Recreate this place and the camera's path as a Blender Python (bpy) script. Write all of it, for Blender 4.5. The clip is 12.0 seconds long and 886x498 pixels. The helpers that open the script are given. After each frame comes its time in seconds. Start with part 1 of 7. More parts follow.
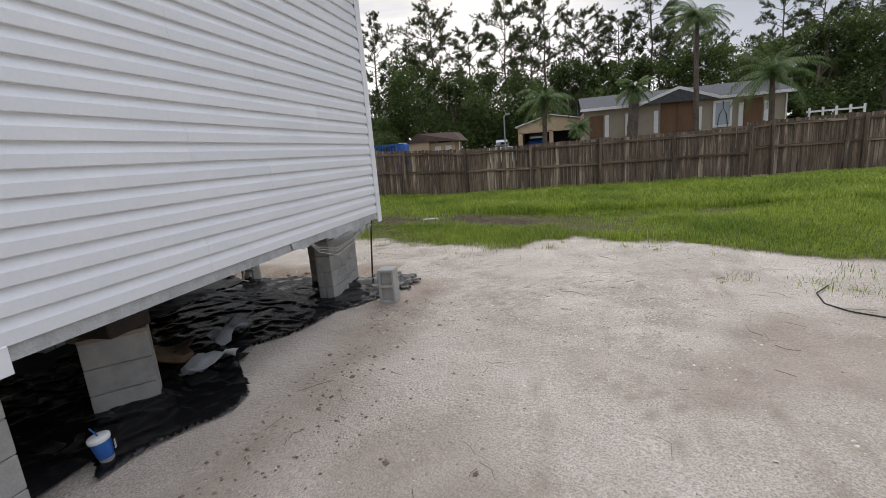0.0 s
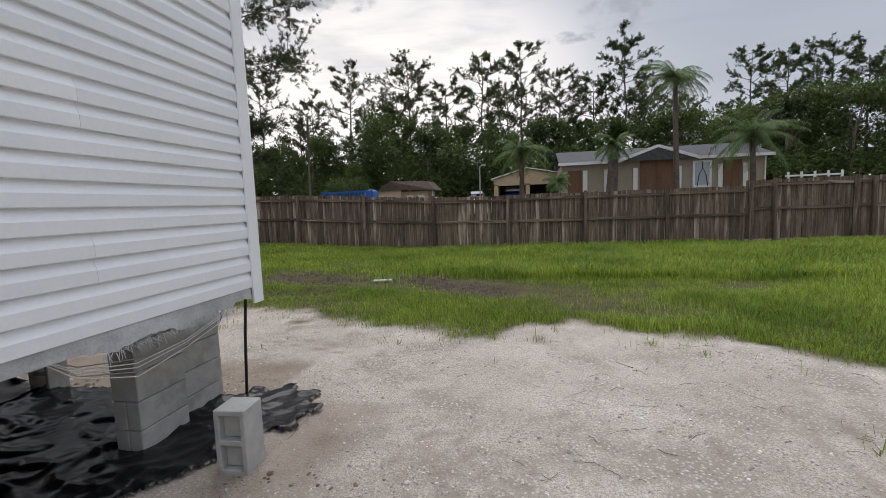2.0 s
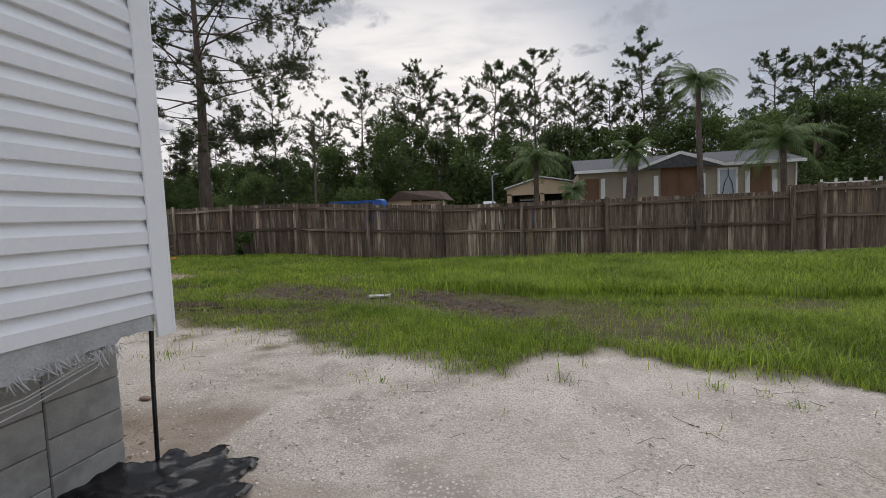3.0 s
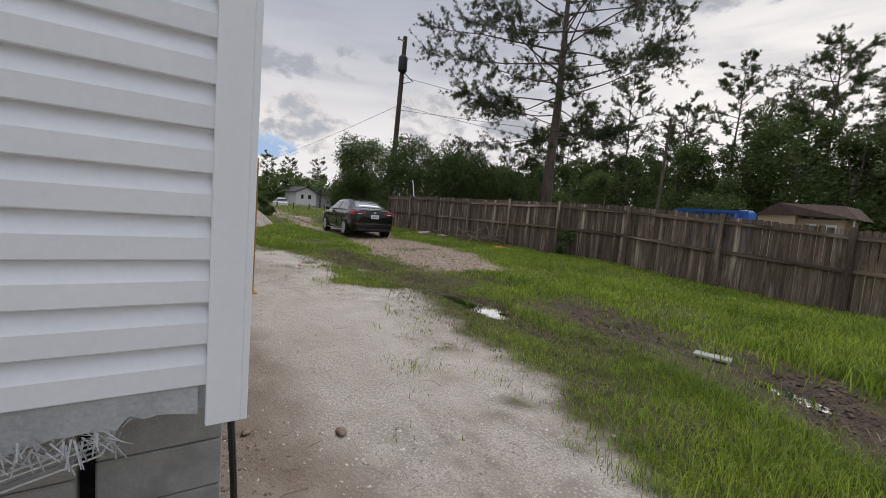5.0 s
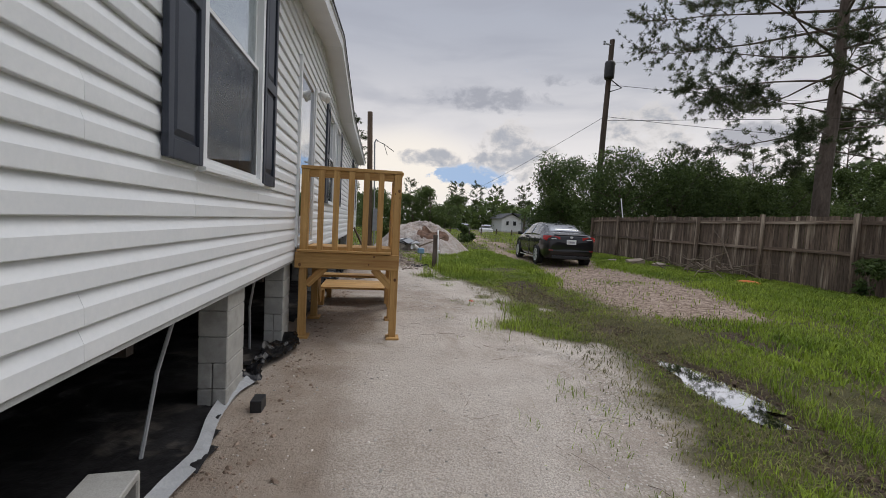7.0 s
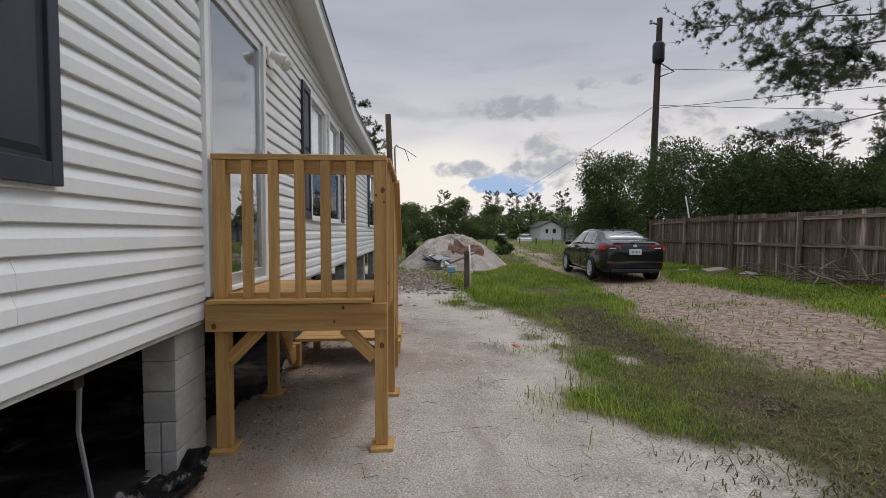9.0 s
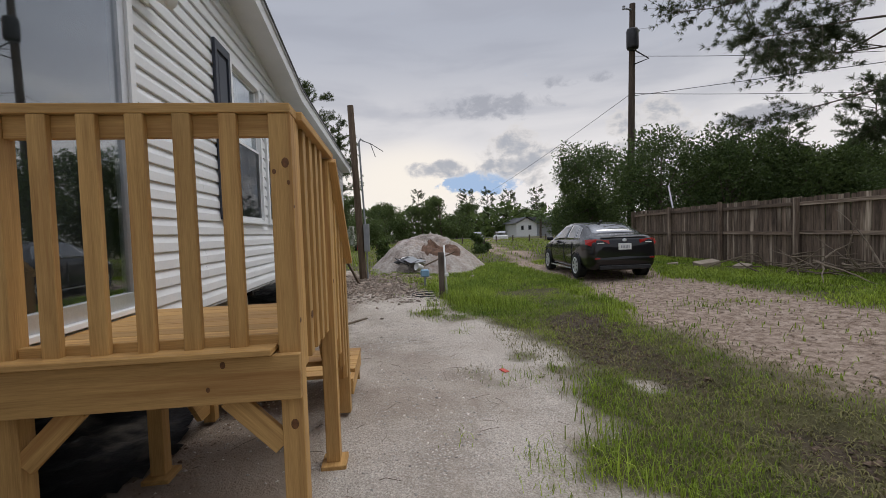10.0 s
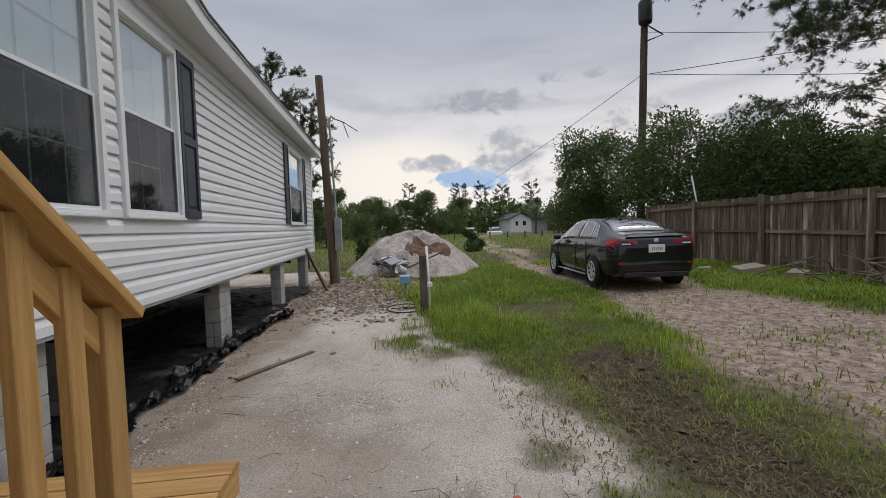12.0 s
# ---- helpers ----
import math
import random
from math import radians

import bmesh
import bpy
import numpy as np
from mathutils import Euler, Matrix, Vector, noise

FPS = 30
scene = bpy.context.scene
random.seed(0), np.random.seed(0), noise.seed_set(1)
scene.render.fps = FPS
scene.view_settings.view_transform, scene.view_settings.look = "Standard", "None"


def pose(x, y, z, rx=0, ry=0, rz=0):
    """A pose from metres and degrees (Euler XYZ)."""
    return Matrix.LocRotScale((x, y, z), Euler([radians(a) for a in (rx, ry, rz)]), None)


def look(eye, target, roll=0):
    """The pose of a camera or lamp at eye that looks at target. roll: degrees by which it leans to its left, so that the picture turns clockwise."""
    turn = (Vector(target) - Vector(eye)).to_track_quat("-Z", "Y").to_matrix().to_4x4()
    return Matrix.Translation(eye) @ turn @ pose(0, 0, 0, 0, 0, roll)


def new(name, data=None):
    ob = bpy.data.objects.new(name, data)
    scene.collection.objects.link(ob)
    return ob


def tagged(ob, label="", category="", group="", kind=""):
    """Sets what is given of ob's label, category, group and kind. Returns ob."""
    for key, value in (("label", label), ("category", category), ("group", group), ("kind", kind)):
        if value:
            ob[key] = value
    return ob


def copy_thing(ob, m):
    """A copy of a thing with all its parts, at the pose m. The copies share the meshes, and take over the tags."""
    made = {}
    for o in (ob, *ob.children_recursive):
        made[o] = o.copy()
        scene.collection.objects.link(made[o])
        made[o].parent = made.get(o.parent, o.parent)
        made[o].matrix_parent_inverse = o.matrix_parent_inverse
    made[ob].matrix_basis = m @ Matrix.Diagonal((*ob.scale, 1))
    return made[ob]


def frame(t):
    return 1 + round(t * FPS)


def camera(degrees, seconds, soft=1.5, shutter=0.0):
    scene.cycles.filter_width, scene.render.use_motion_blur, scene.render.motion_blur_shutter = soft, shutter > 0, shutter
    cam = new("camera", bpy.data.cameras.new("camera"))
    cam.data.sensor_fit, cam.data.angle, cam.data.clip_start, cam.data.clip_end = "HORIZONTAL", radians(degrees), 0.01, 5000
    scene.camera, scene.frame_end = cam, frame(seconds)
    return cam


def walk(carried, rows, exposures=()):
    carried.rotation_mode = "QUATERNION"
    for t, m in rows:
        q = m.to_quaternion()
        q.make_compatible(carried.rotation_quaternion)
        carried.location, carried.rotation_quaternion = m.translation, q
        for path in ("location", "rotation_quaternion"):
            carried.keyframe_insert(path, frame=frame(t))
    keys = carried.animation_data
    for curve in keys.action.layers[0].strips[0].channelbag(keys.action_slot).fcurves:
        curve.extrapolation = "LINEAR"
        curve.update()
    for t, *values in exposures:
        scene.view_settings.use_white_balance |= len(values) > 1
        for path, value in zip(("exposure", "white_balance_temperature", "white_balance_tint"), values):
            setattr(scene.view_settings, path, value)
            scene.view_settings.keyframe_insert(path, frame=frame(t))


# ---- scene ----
cam = camera(89.9, 12.0, soft=0.6)
PATH = [
    (0, (1.402, -2.042, 1.581), (0.883, -0.155, 1.17), -4.6),
    (0.5, (1.365, -1.426, 1.531), (0.917, 0.487, 1.156), -6.2),
    (1, (1.267, -0.865, 1.503), (0.837, 1.056, 1.149), -4.2),
    (1.5, (1.229, -0.204, 1.553), (0.809, 1.726, 1.239), -2.7),
    (2, (1.189, 0.334, 1.492), (0.785, 2.283, 1.294), -2.2),
    (2.5, (1.054, 0.992, 1.408), (0.661, 2.946, 1.238), -2.0),
    (2.7, (1.126, 1.148, 1.371), (0.723, 3.1, 1.215), -2.3),
    (4.3, (0.869, 2.611, 1.466), (-0.381, 4.164, 1.303), 2.6),
    (4.5, (0.771, 2.757, 1.471), (-0.625, 4.179, 1.303), 2.3),
    (5, (0.511, 3.12, 1.498), (-1.121, 4.261, 1.321), 4.6),
    (5.5, (0.246, 3.557, 1.501), (-1.549, 4.426, 1.349), 3.6),
    (6, (-0.13, 3.834, 1.48), (-2.026, 4.452, 1.333), 3.8),
    (6.5, (-0.684, 4.176, 1.473), (-2.635, 4.593, 1.333), 3.4),
    (7, (-1.192, 4.366, 1.462), (-3.167, 4.658, 1.339), 2.9),
    (7.2, (-1.435, 4.43, 1.44), (-3.427, 4.552, 1.315), 2.6),
    (8.8, (-3.286, 4.778, 1.474), (-5.282, 4.9, 1.416), 1.3),
    (9, (-3.51, 4.828, 1.508), (-5.505, 4.95, 1.434), -0.0),
    (9.5, (-4.068, 4.978, 1.514), (-6.063, 5.1, 1.444), -2.7),
    (10, (-4.725, 5.018, 1.495), (-6.71, 5.246, 1.419), -2.0),
    (10.5, (-5.244, 5.145, 1.465), (-7.221, 5.438, 1.376), -1.4),
    (11, (-5.866, 5.271, 1.494), (-7.839, 5.58, 1.396), -1.5),
    (11.5, (-6.412, 5.385, 1.519), (-8.374, 5.756, 1.412), -1.6),
    (12, (-6.995, 5.465, 1.523), (-8.976, 5.724, 1.424), -1.7),
]
walk(cam, [(t, look(eye, target, roll)) for t, eye, target, roll in PATH],
     exposures=[(0, 0.27), (1.5, 0.28), (2.5, 0.08), (5.0, 0.02), (7.2, -0.03), (9.5, -0.03), (12.0, 0.0)])

# ---- light ----
SUN_FROM = Vector((-0.15, 0.50, 0.75)).normalized()
world = bpy.data.worlds.new("sky")
scene.world = world
world.use_nodes = True


def nd(tree, kind, **sets):
    n = tree.nodes.new(kind)
    for k, v in sets.items():
        if k == "op":
            n.operation = v
        elif k == "blend":
            n.blend_type = v
        elif k == "dtype":
            n.data_type = v
        else:
            n.inputs[k].default_value = v
    return n


def build_sky(tree):
    """Clear sky in a strip low down, a bright veil round the low sun, grey cumulus near the horizon and an even overcast above."""
    tree.nodes.clear()
    L = tree.links.new
    out, bg = tree.nodes.new("ShaderNodeOutputWorld"), tree.nodes.new("ShaderNodeBackground")
    sky = tree.nodes.new("ShaderNodeTexSky")
    sky.sky_type, sky.sun_disc = "NISHITA", False
    sky.sun_elevation = math.asin(SUN_FROM.z)
    sky.sun_rotation = math.atan2(SUN_FROM.x, SUN_FROM.y)
    co = tree.nodes.new("ShaderNodeTexCoord")
    sep = tree.nodes.new("ShaderNodeSeparateXYZ")
    L(co.outputs["Generated"], sep.inputs[0])

    def span(src, a0, a1, b0=0.0, b1=1.0):
        r = nd(tree, "ShaderNodeMapRange")
        r.interpolation_type = "SMOOTHSTEP"
        for k, v in zip((1, 2, 3, 4), (a0, a1, b0, b1)):
            r.inputs[k].default_value = v
        L(src, r.inputs[0])
        return r.outputs[0]

    def times(p, q):
        m = nd(tree, "ShaderNodeMath", op="MULTIPLY")
        for k, v in enumerate((p, q)):
            if isinstance(v, float):
                m.inputs[k].default_value = v
            else:
                L(v, m.inputs[k])
        return m.outputs[0]

    def blend(fac, p, q):
        m = nd(tree, "ShaderNodeMix", dtype="RGBA", blend="MIX")
        L(fac, m.inputs[0])
        for k, v in ((6, p), (7, q)):
            if isinstance(v, tuple):
                m.inputs[k].default_value = (*v, 1)
            else:
                L(v, m.inputs[k])
        return m.outputs[2]

    def cloud(scale, squash, at, detail=8.0, rough=0.58, warp=0.3):
        mp = nd(tree, "ShaderNodeMapping")
        mp.inputs["Location"].default_value = at
        mp.inputs["Scale"].default_value = (1, 1, squash)
        L(co.outputs["Generated"], mp.inputs[0])
        n = nd(tree, "ShaderNodeTexNoise", Scale=scale, Detail=detail, Roughness=rough, Distortion=warp)
        L(mp.outputs[0], n.inputs["Vector"])
        return n.outputs["Fac"]

    up = sep.outputs[2]

    def toward(az, el):
        a, e = radians(az), radians(el)
        return Vector((math.cos(a) * math.cos(e), math.sin(a) * math.cos(e), math.sin(e)))

    def dot_with(v):
        d = nd(tree, "ShaderNodeVectorMath", op="DOT_PRODUCT")
        L(co.outputs["Generated"], d.inputs[0])
        d.inputs[1].default_value = v
        return d.outputs["Value"]

    def axis(src, mid, half):
        """The square of (src - mid) / half."""
        m = nd(tree, "ShaderNodeMath", op="MULTIPLY_ADD")
        m.inputs[1].default_value, m.inputs[2].default_value = 1 / half, -mid / half
        L(src, m.inputs[0])
        return times(m.outputs[0], m.outputs[0])

    def patch(az, el, wide, tall):
        """Falls from 1 at a direction to 0 and below, over so many degrees along and up."""
        c, a = toward(az, el), radians(az)
        q = nd(tree, "ShaderNodeMath", op="ADD")
        L(axis(dot_with(Vector((-math.sin(a), math.cos(a), 0))), 0.0, radians(wide)), q.inputs[0])
        L(axis(up, c.z, radians(tall)), q.inputs[1])
        return times(span(q.outputs[0], 0.0, 2.2, 1.0, 0.0), span(dot_with(c), 0.6, 0.85))

    def heap(p, n, edge, soft):
        """A cloud with a ragged outline: a patch eaten into by noise."""
        q = nd(tree, "ShaderNodeMath", op="MULTIPLY_ADD")
        q.inputs[1].default_value = 2.6
        L(n, q.inputs[0])
        L(p, q.inputs[2])
        return span(q.outputs[0], edge, edge + soft)

    dim = nd(tree, "ShaderNodeVectorMath", op="SCALE")
    L(sky.outputs[0], dim.inputs[0])
    dim.inputs["Scale"].default_value = 0.11
    # an even grey-blue veil, paler and warmer low down and round the hidden sun
    side = span(dot_with(toward(137, 10)), -0.1, 0.9, 0.3, 1.0)
    veil = blend(times(span(up, 0.10, 0.42, 1.0, 0.0), side), (0.44, 0.465, 0.54), (0.86, 0.83, 0.83))
    veil = blend(times(patch(106, 16, 17, 9), 0.85), veil, (1.02, 0.97, 0.93))
    veil = blend(times(patch(177, 6, 9, 4.5), 0.9), veil, (0.98, 0.91, 0.82))
    veil = blend(times(patch(62, 15, 16, 12), 0.75), veil, (0.36, 0.40, 0.47))
    fine = cloud(15.0, 1.5, (2.6, 1.1, 0.5), 10.0, 0.62, 0.25)
    streaks = span(cloud(3.2, 5.0, (0.4, 2.0, 0.1), 6.0, 0.5), 0.42, 0.66, 0.0, 0.5)
    veil = blend(times(streaks, span(up, 0.16, 0.26)), veil, (0.38, 0.40, 0.47))
    base = blend(times(heap(patch(168.5, 6.0, 6.0, 1.5), fine, 1.75, 0.25), 0.9), veil, (0.32, 0.48, 0.74))
    # flat grey shreds, then heaped clouds with paler crowns
    for az, el, wide, tall, edge in ((168, 15.2, 9, 1.7, 1.95), (156, 17.5, 5, 0.9, 2.0), (80, 20.5, 6, 2.2, 1.9), (86, 18.6, 3.0, 0.8, 1.85), (137.5, 10.6, 4.2, 1.5, 1.85), (66, 24, 12, 3.5, 1.95), (118, 24, 10, 2, 2.0)):
        base = blend(times(heap(patch(az, el, wide, tall), fine, edge, 0.55), 0.75), base, (0.34, 0.355, 0.41))
    for az, el, wide, tall, edge in ((163.5, 9.6, 5.2, 3.6, 1.85), (148, 11.8, 4.6, 3.3, 1.85), (173.5, 8.2, 4.6, 1.3, 1.85), (158, 6.6, 6.0, 1.6, 1.9), (143, 7.6, 8.0, 1.3, 1.95), (193, 10, 7, 3, 1.9), (212, 12, 9, 4, 1.9)):
        core = patch(az, el - tall * 0.25, wide, tall)
        body = heap(core, fine, edge + 0.10, 0.55)
        shade = blend(times(body, span(core, 0.05, 0.7)), (0.72, 0.69, 0.68), (0.41, 0.43, 0.485))
        base = blend(times(heap(core, fine, edge - 0.05, 0.42), 0.92), base, shade)
    zen = nd(tree, "ShaderNodeVectorMath", op="SCALE")
    L(base, zen.inputs[0])
    L(span(up, 0.45, 1.0, 1.0, 2.9), zen.inputs["Scale"])
    L(zen.outputs[0], bg.inputs[0])
    bg.inputs[1].default_value = 1.0
    L(bg.outputs[0], out.inputs[0])


build_sky(world.node_tree)
sun = new("sun", bpy.data.lights.new("sun", "SUN"))
sun.data.energy, sun.data.angle, sun.data.color = 1.15, radians(40), (1.0, 0.95, 0.88)
sun.matrix_basis = look(SUN_FROM * 50, (0, 0, 0))


# ---- materials ----
def surf(name, a, b, scale=8.0, rough=0.8, bump=0.2, metal=0.0, fine=60.0, stretch=(1, 1, 1), spots=None, vary=0.0, island=False, spec=0.4, dist=0.01, low=0.35, high=0.65):
    """A surface of two colours mixed at two scales, with relief; spots: a third colour of stains."""
    m = bpy.data.materials.new(name)
    m.use_nodes = True
    t = m.node_tree
    p = t.nodes["Principled BSDF"]
    L = t.links.new
    co = t.nodes.new("ShaderNodeTexCoord")
    mp = nd(t, "ShaderNodeMapping")
    mp.inputs["Scale"].default_value = stretch
    L(co.outputs["Object"], mp.inputs[0])
    if vary:
        info = t.nodes.new("ShaderNodeObjectInfo")
        sh = nd(t, "ShaderNodeVectorMath", op="SCALE")
        sh.inputs[0].default_value = (17.0, 11.0, 23.0)
        L(info.outputs["Random"], sh.inputs["Scale"])
        L(sh.outputs[0], mp.inputs["Location"])
    n1 = nd(t, "ShaderNodeTexNoise", Scale=scale, Detail=5.0, Roughness=0.6)
    n2 = nd(t, "ShaderNodeTexNoise", Scale=fine, Detail=3.0, Roughness=0.6)
    L(mp.outputs[0], n1.inputs["Vector"])
    L(mp.outputs[0], n2.inputs["Vector"])
    half = nd(t, "ShaderNodeMath", op="MULTIPLY_ADD")
    half.inputs[1].default_value = 0.4
    L(n2.outputs["Fac"], half.inputs[0])
    sc = nd(t, "ShaderNodeMath", op="MULTIPLY")
    sc.inputs[1].default_value = 0.6
    L(n1.outputs["Fac"], sc.inputs[0])
    L(sc.outputs[0], half.inputs[2])
    r = t.nodes.new("ShaderNodeValToRGB")
    r.color_ramp.elements[0].position, r.color_ramp.elements[0].color = low, (*a, 1)
    r.color_ramp.elements[1].position, r.color_ramp.elements[1].color = high, (*b, 1)
    L(half.outputs[0], r.inputs[0])
    col = r.outputs[0]
    if spots:
        n3 = nd(t, "ShaderNodeTexNoise", Scale=scale * 0.37, Detail=4.0, Roughness=0.7)
        L(mp.outputs[0], n3.inputs["Vector"])
        mr = nd(t, "ShaderNodeMapRange")
        mr.inputs[1].default_value, mr.inputs[2].default_value = 0.55, 0.72
        L(n3.outputs["Fac"], mr.inputs[0])
        mx = nd(t, "ShaderNodeMix", dtype="RGBA", blend="MIX")
        L(mr.outputs[0], mx.inputs[0])
        L(col, mx.inputs[6])
        mx.inputs[7].default_value = (*spots, 1)
        col = mx.outputs[2]
    if vary or island:
        src = t.nodes.new("ShaderNodeNewGeometry").outputs["Random Per Island"] if island else info.outputs["Random"]
        k = island if island else vary
        mr = nd(t, "ShaderNodeMapRange")
        mr.inputs[3].default_value, mr.inputs[4].default_value = 1 - k, 1 + k
        L(src, mr.inputs[0])
        hs = nd(t, "ShaderNodeHueSaturation")
        L(mr.outputs[0], hs.inputs["Value"])
        L(col, hs.inputs["Color"])
        col = hs.outputs[0]
    L(col, p.inputs["Base Color"])
    p.inputs["Roughness"].default_value, p.inputs["Metallic"].default_value = rough, metal
    p.inputs["Specular IOR Level"].default_value = spec
    if bump:
        bp = nd(t, "ShaderNodeBump", Strength=bump, Distance=dist)
        L(half.outputs[0], bp.inputs["Height"])
        L(bp.outputs[0], p.inputs["Normal"])
    return m


def leaf_mat(name, a, b, k=0.35):
    m = surf(name, a, b, 0.6, 0.55, 0, fine=4.0, island=k, spec=0.3)
    t = m.node_tree
    p = t.nodes["Principled BSDF"]
    tr = t.nodes.new("ShaderNodeBsdfTranslucent")
    mix = nd(t, "ShaderNodeMixShader", Fac=0.4)
    t.links.new(p.inputs["Base Color"].links[0].from_socket, tr.inputs[0])
    t.links.new(p.outputs[0], mix.inputs[1])
    t.links.new(tr.outputs[0], mix.inputs[2])
    t.links.new(mix.outputs[0], t.nodes["Material Output"].inputs[0])
    return m


def pane_mat(name, tint, clear=0.9):
    m = bpy.data.materials.new(name)
    m.use_nodes = True
    t = m.node_tree
    t.nodes.clear()
    out = t.nodes.new("ShaderNodeOutputMaterial")
    lw = nd(t, "ShaderNodeLayerWeight", Blend=0.5)
    pw = nd(t, "ShaderNodeMath", op="POWER")
    pw.inputs[1].default_value = 3.0
    t.links.new(lw.outputs["Facing"], pw.inputs[0])
    fr = nd(t, "ShaderNodeMapRange")
    fr.inputs[3].default_value, fr.inputs[4].default_value = 0.16, 1.0
    t.links.new(pw.outputs[0], fr.inputs[0])
    gl = nd(t, "ShaderNodeBsdfGlossy", Roughness=0.02)
    gl.inputs[0].default_value = (0.95, 0.97, 1, 1)
    tr = t.nodes.new("ShaderNodeBsdfTransparent")
    tr.inputs[0].default_value = (*tint, 1)
    mix = t.nodes.new("ShaderNodeMixShader")
    t.links.new(fr.outputs[0], mix.inputs[0])
    t.links.new(tr.outputs[0], mix.inputs[1])
    t.links.new(gl.outputs[0], mix.inputs[2])
    t.links.new(mix.outputs[0], out.inputs[0])
    return m


def gloss(name, colour, ior, rough=0.03):
    """A dark lacquered or glazed surface with a mirror coat."""
    m = bpy.data.materials.new(name)
    m.use_nodes = True
    t = m.node_tree
    p = t.nodes["Principled BSDF"]
    p.inputs["Base Color"].default_value = (*colour, 1)
    p.inputs["Roughness"].default_value, p.inputs["Specular IOR Level"].default_value = 0.5, 0.2
    gl = nd(t, "ShaderNodeBsdfGlossy", Roughness=rough)
    gl.inputs[0].default_value = (1, 1, 1, 1)
    fr = nd(t, "ShaderNodeFresnel", IOR=ior)
    mix = t.nodes.new("ShaderNodeMixShader")
    t.links.new(fr.outputs[0], mix.inputs[0])
    t.links.new(p.outputs[0], mix.inputs[1])
    t.links.new(gl.outputs[0], mix.inputs[2])
    t.links.new(mix.outputs[0], t.nodes["Material Output"].inputs[0])
    return m


SIDING = surf("white vinyl siding", (0.70, 0.72, 0.74), (0.78, 0.79, 0.80), 1.4, 0.42, 0.05, fine=40, vary=0.02, dist=0.002)
TRIM = surf("white vinyl trim", (0.74, 0.76, 0.77), (0.80, 0.81, 0.82), 2, 0.4, 0.03, fine=60, dist=0.002)
SOFFIT = surf("white metal soffit", (0.68, 0.69, 0.70), (0.75, 0.76, 0.77), 3, 0.45, 0.03, dist=0.002)
SHUTTER = surf("slate blue shutter", (0.030, 0.036, 0.052), (0.045, 0.053, 0.072), 6, 0.5, 0.1, fine=120, dist=0.002)
ALU = surf("brushed aluminium", (0.55, 0.56, 0.58), (0.68, 0.69, 0.70), 4, 0.35, 0.05, metal=0.7, dist=0.002)
PANE = pane_mat("window glass", (0.78, 0.82, 0.82))
SCREEN = surf("dark insect screen", (0.012, 0.013, 0.015), (0.024, 0.026, 0.03), 3, 0.8, 0.1, fine=300, spec=0.1)
_t = SCREEN.node_tree
_mix, _clear = nd(_t, "ShaderNodeMixShader", Fac=0.68), _t.nodes.new("ShaderNodeBsdfTransparent")
_t.links.new(_t.nodes["Principled BSDF"].outputs[0], _mix.inputs[1])
_t.links.new(_clear.outputs[0], _mix.inputs[2])
_t.links.new(_mix.outputs[0], _t.nodes["Material Output"].inputs[0])
# film colour includes some of the sky reflected in the panes
PAPER = surf("sky-tinted window film", (0.55, 0.62, 0.64), (0.66, 0.71, 0.72), 2, 0.6, 0.05)
# near-black that paints the gloom of unlit rooms onto panels
DARK = surf("unlit interior black", (0.02, 0.02, 0.022), (0.04, 0.04, 0.042), 2, 0.9, 0)
BELLY = surf("black belly wrap", (0.006, 0.006, 0.007), (0.018, 0.018, 0.02), 3, 0.55, 0.4, fine=20)
STEEL = surf("rusty black steel", (0.012, 0.011, 0.011), (0.05, 0.03, 0.02), 5, 0.6, 0.3)
SHINGLE = surf("grey shingle", (0.05, 0.052, 0.056), (0.11, 0.11, 0.115), 6, 0.9, 0.4, fine=40)
BLOCK = surf("concrete block", (0.30, 0.30, 0.28), (0.44, 0.43, 0.40), 7, 0.95, 0.6, fine=140, vary=0.06, spots=(0.25, 0.24, 0.22), dist=0.006)
PLASTIC = surf("black plastic sheet", (0.004, 0.004, 0.005), (0.012, 0.012, 0.013), 5, 0.24, 0.5, fine=26, spec=0.22, dist=0.012)
DUSTY = surf("dusty black plastic", (0.006, 0.006, 0.007), (0.026, 0.025, 0.026), 4, 0.5, 0.6, fine=24, spec=0.2, spots=(0.13, 0.115, 0.10), dist=0.02)
WRAP = surf("torn grey house wrap", (0.30, 0.31, 0.31), (0.48, 0.49, 0.49), 9, 0.7, 0.3, fine=80)
LUMBER = surf("fresh yellow pine lumber", (0.31, 0.165, 0.050), (0.62, 0.380, 0.140), 5, 0.65, 0.4, fine=46, stretch=(0.22, 5, 5), vary=0.14, spots=(0.33, 0.16, 0.05), dist=0.003, low=0.3, high=0.7)
KNOT = surf("dark wood knot", (0.09, 0.035, 0.012), (0.19, 0.085, 0.03), 30, 0.6, 0.1)
FENCE = surf("weathered brown fence", (0.034, 0.023, 0.016), (0.225, 0.165, 0.120), 3.0, 0.9, 0.6, fine=16, stretch=(0.3, 5, 5), vary=0.30, spots=(0.46, 0.38, 0.29), dist=0.006)
BARK = surf("pine bark", (0.06, 0.045, 0.035), (0.17, 0.135, 0.11), 3, 0.95, 0.8, fine=14, stretch=(1, 1, 0.35), dist=0.03)
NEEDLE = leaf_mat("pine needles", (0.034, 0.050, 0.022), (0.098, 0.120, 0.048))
# paler copy of the needles, with distance haze put into the colour
HAZENEEDLE = leaf_mat("far pine needles paled by haze", (0.044, 0.064, 0.026), (0.118, 0.148, 0.056))
LEAF = leaf_mat("broad green leaves", (0.042, 0.074, 0.022), (0.125, 0.170, 0.052))
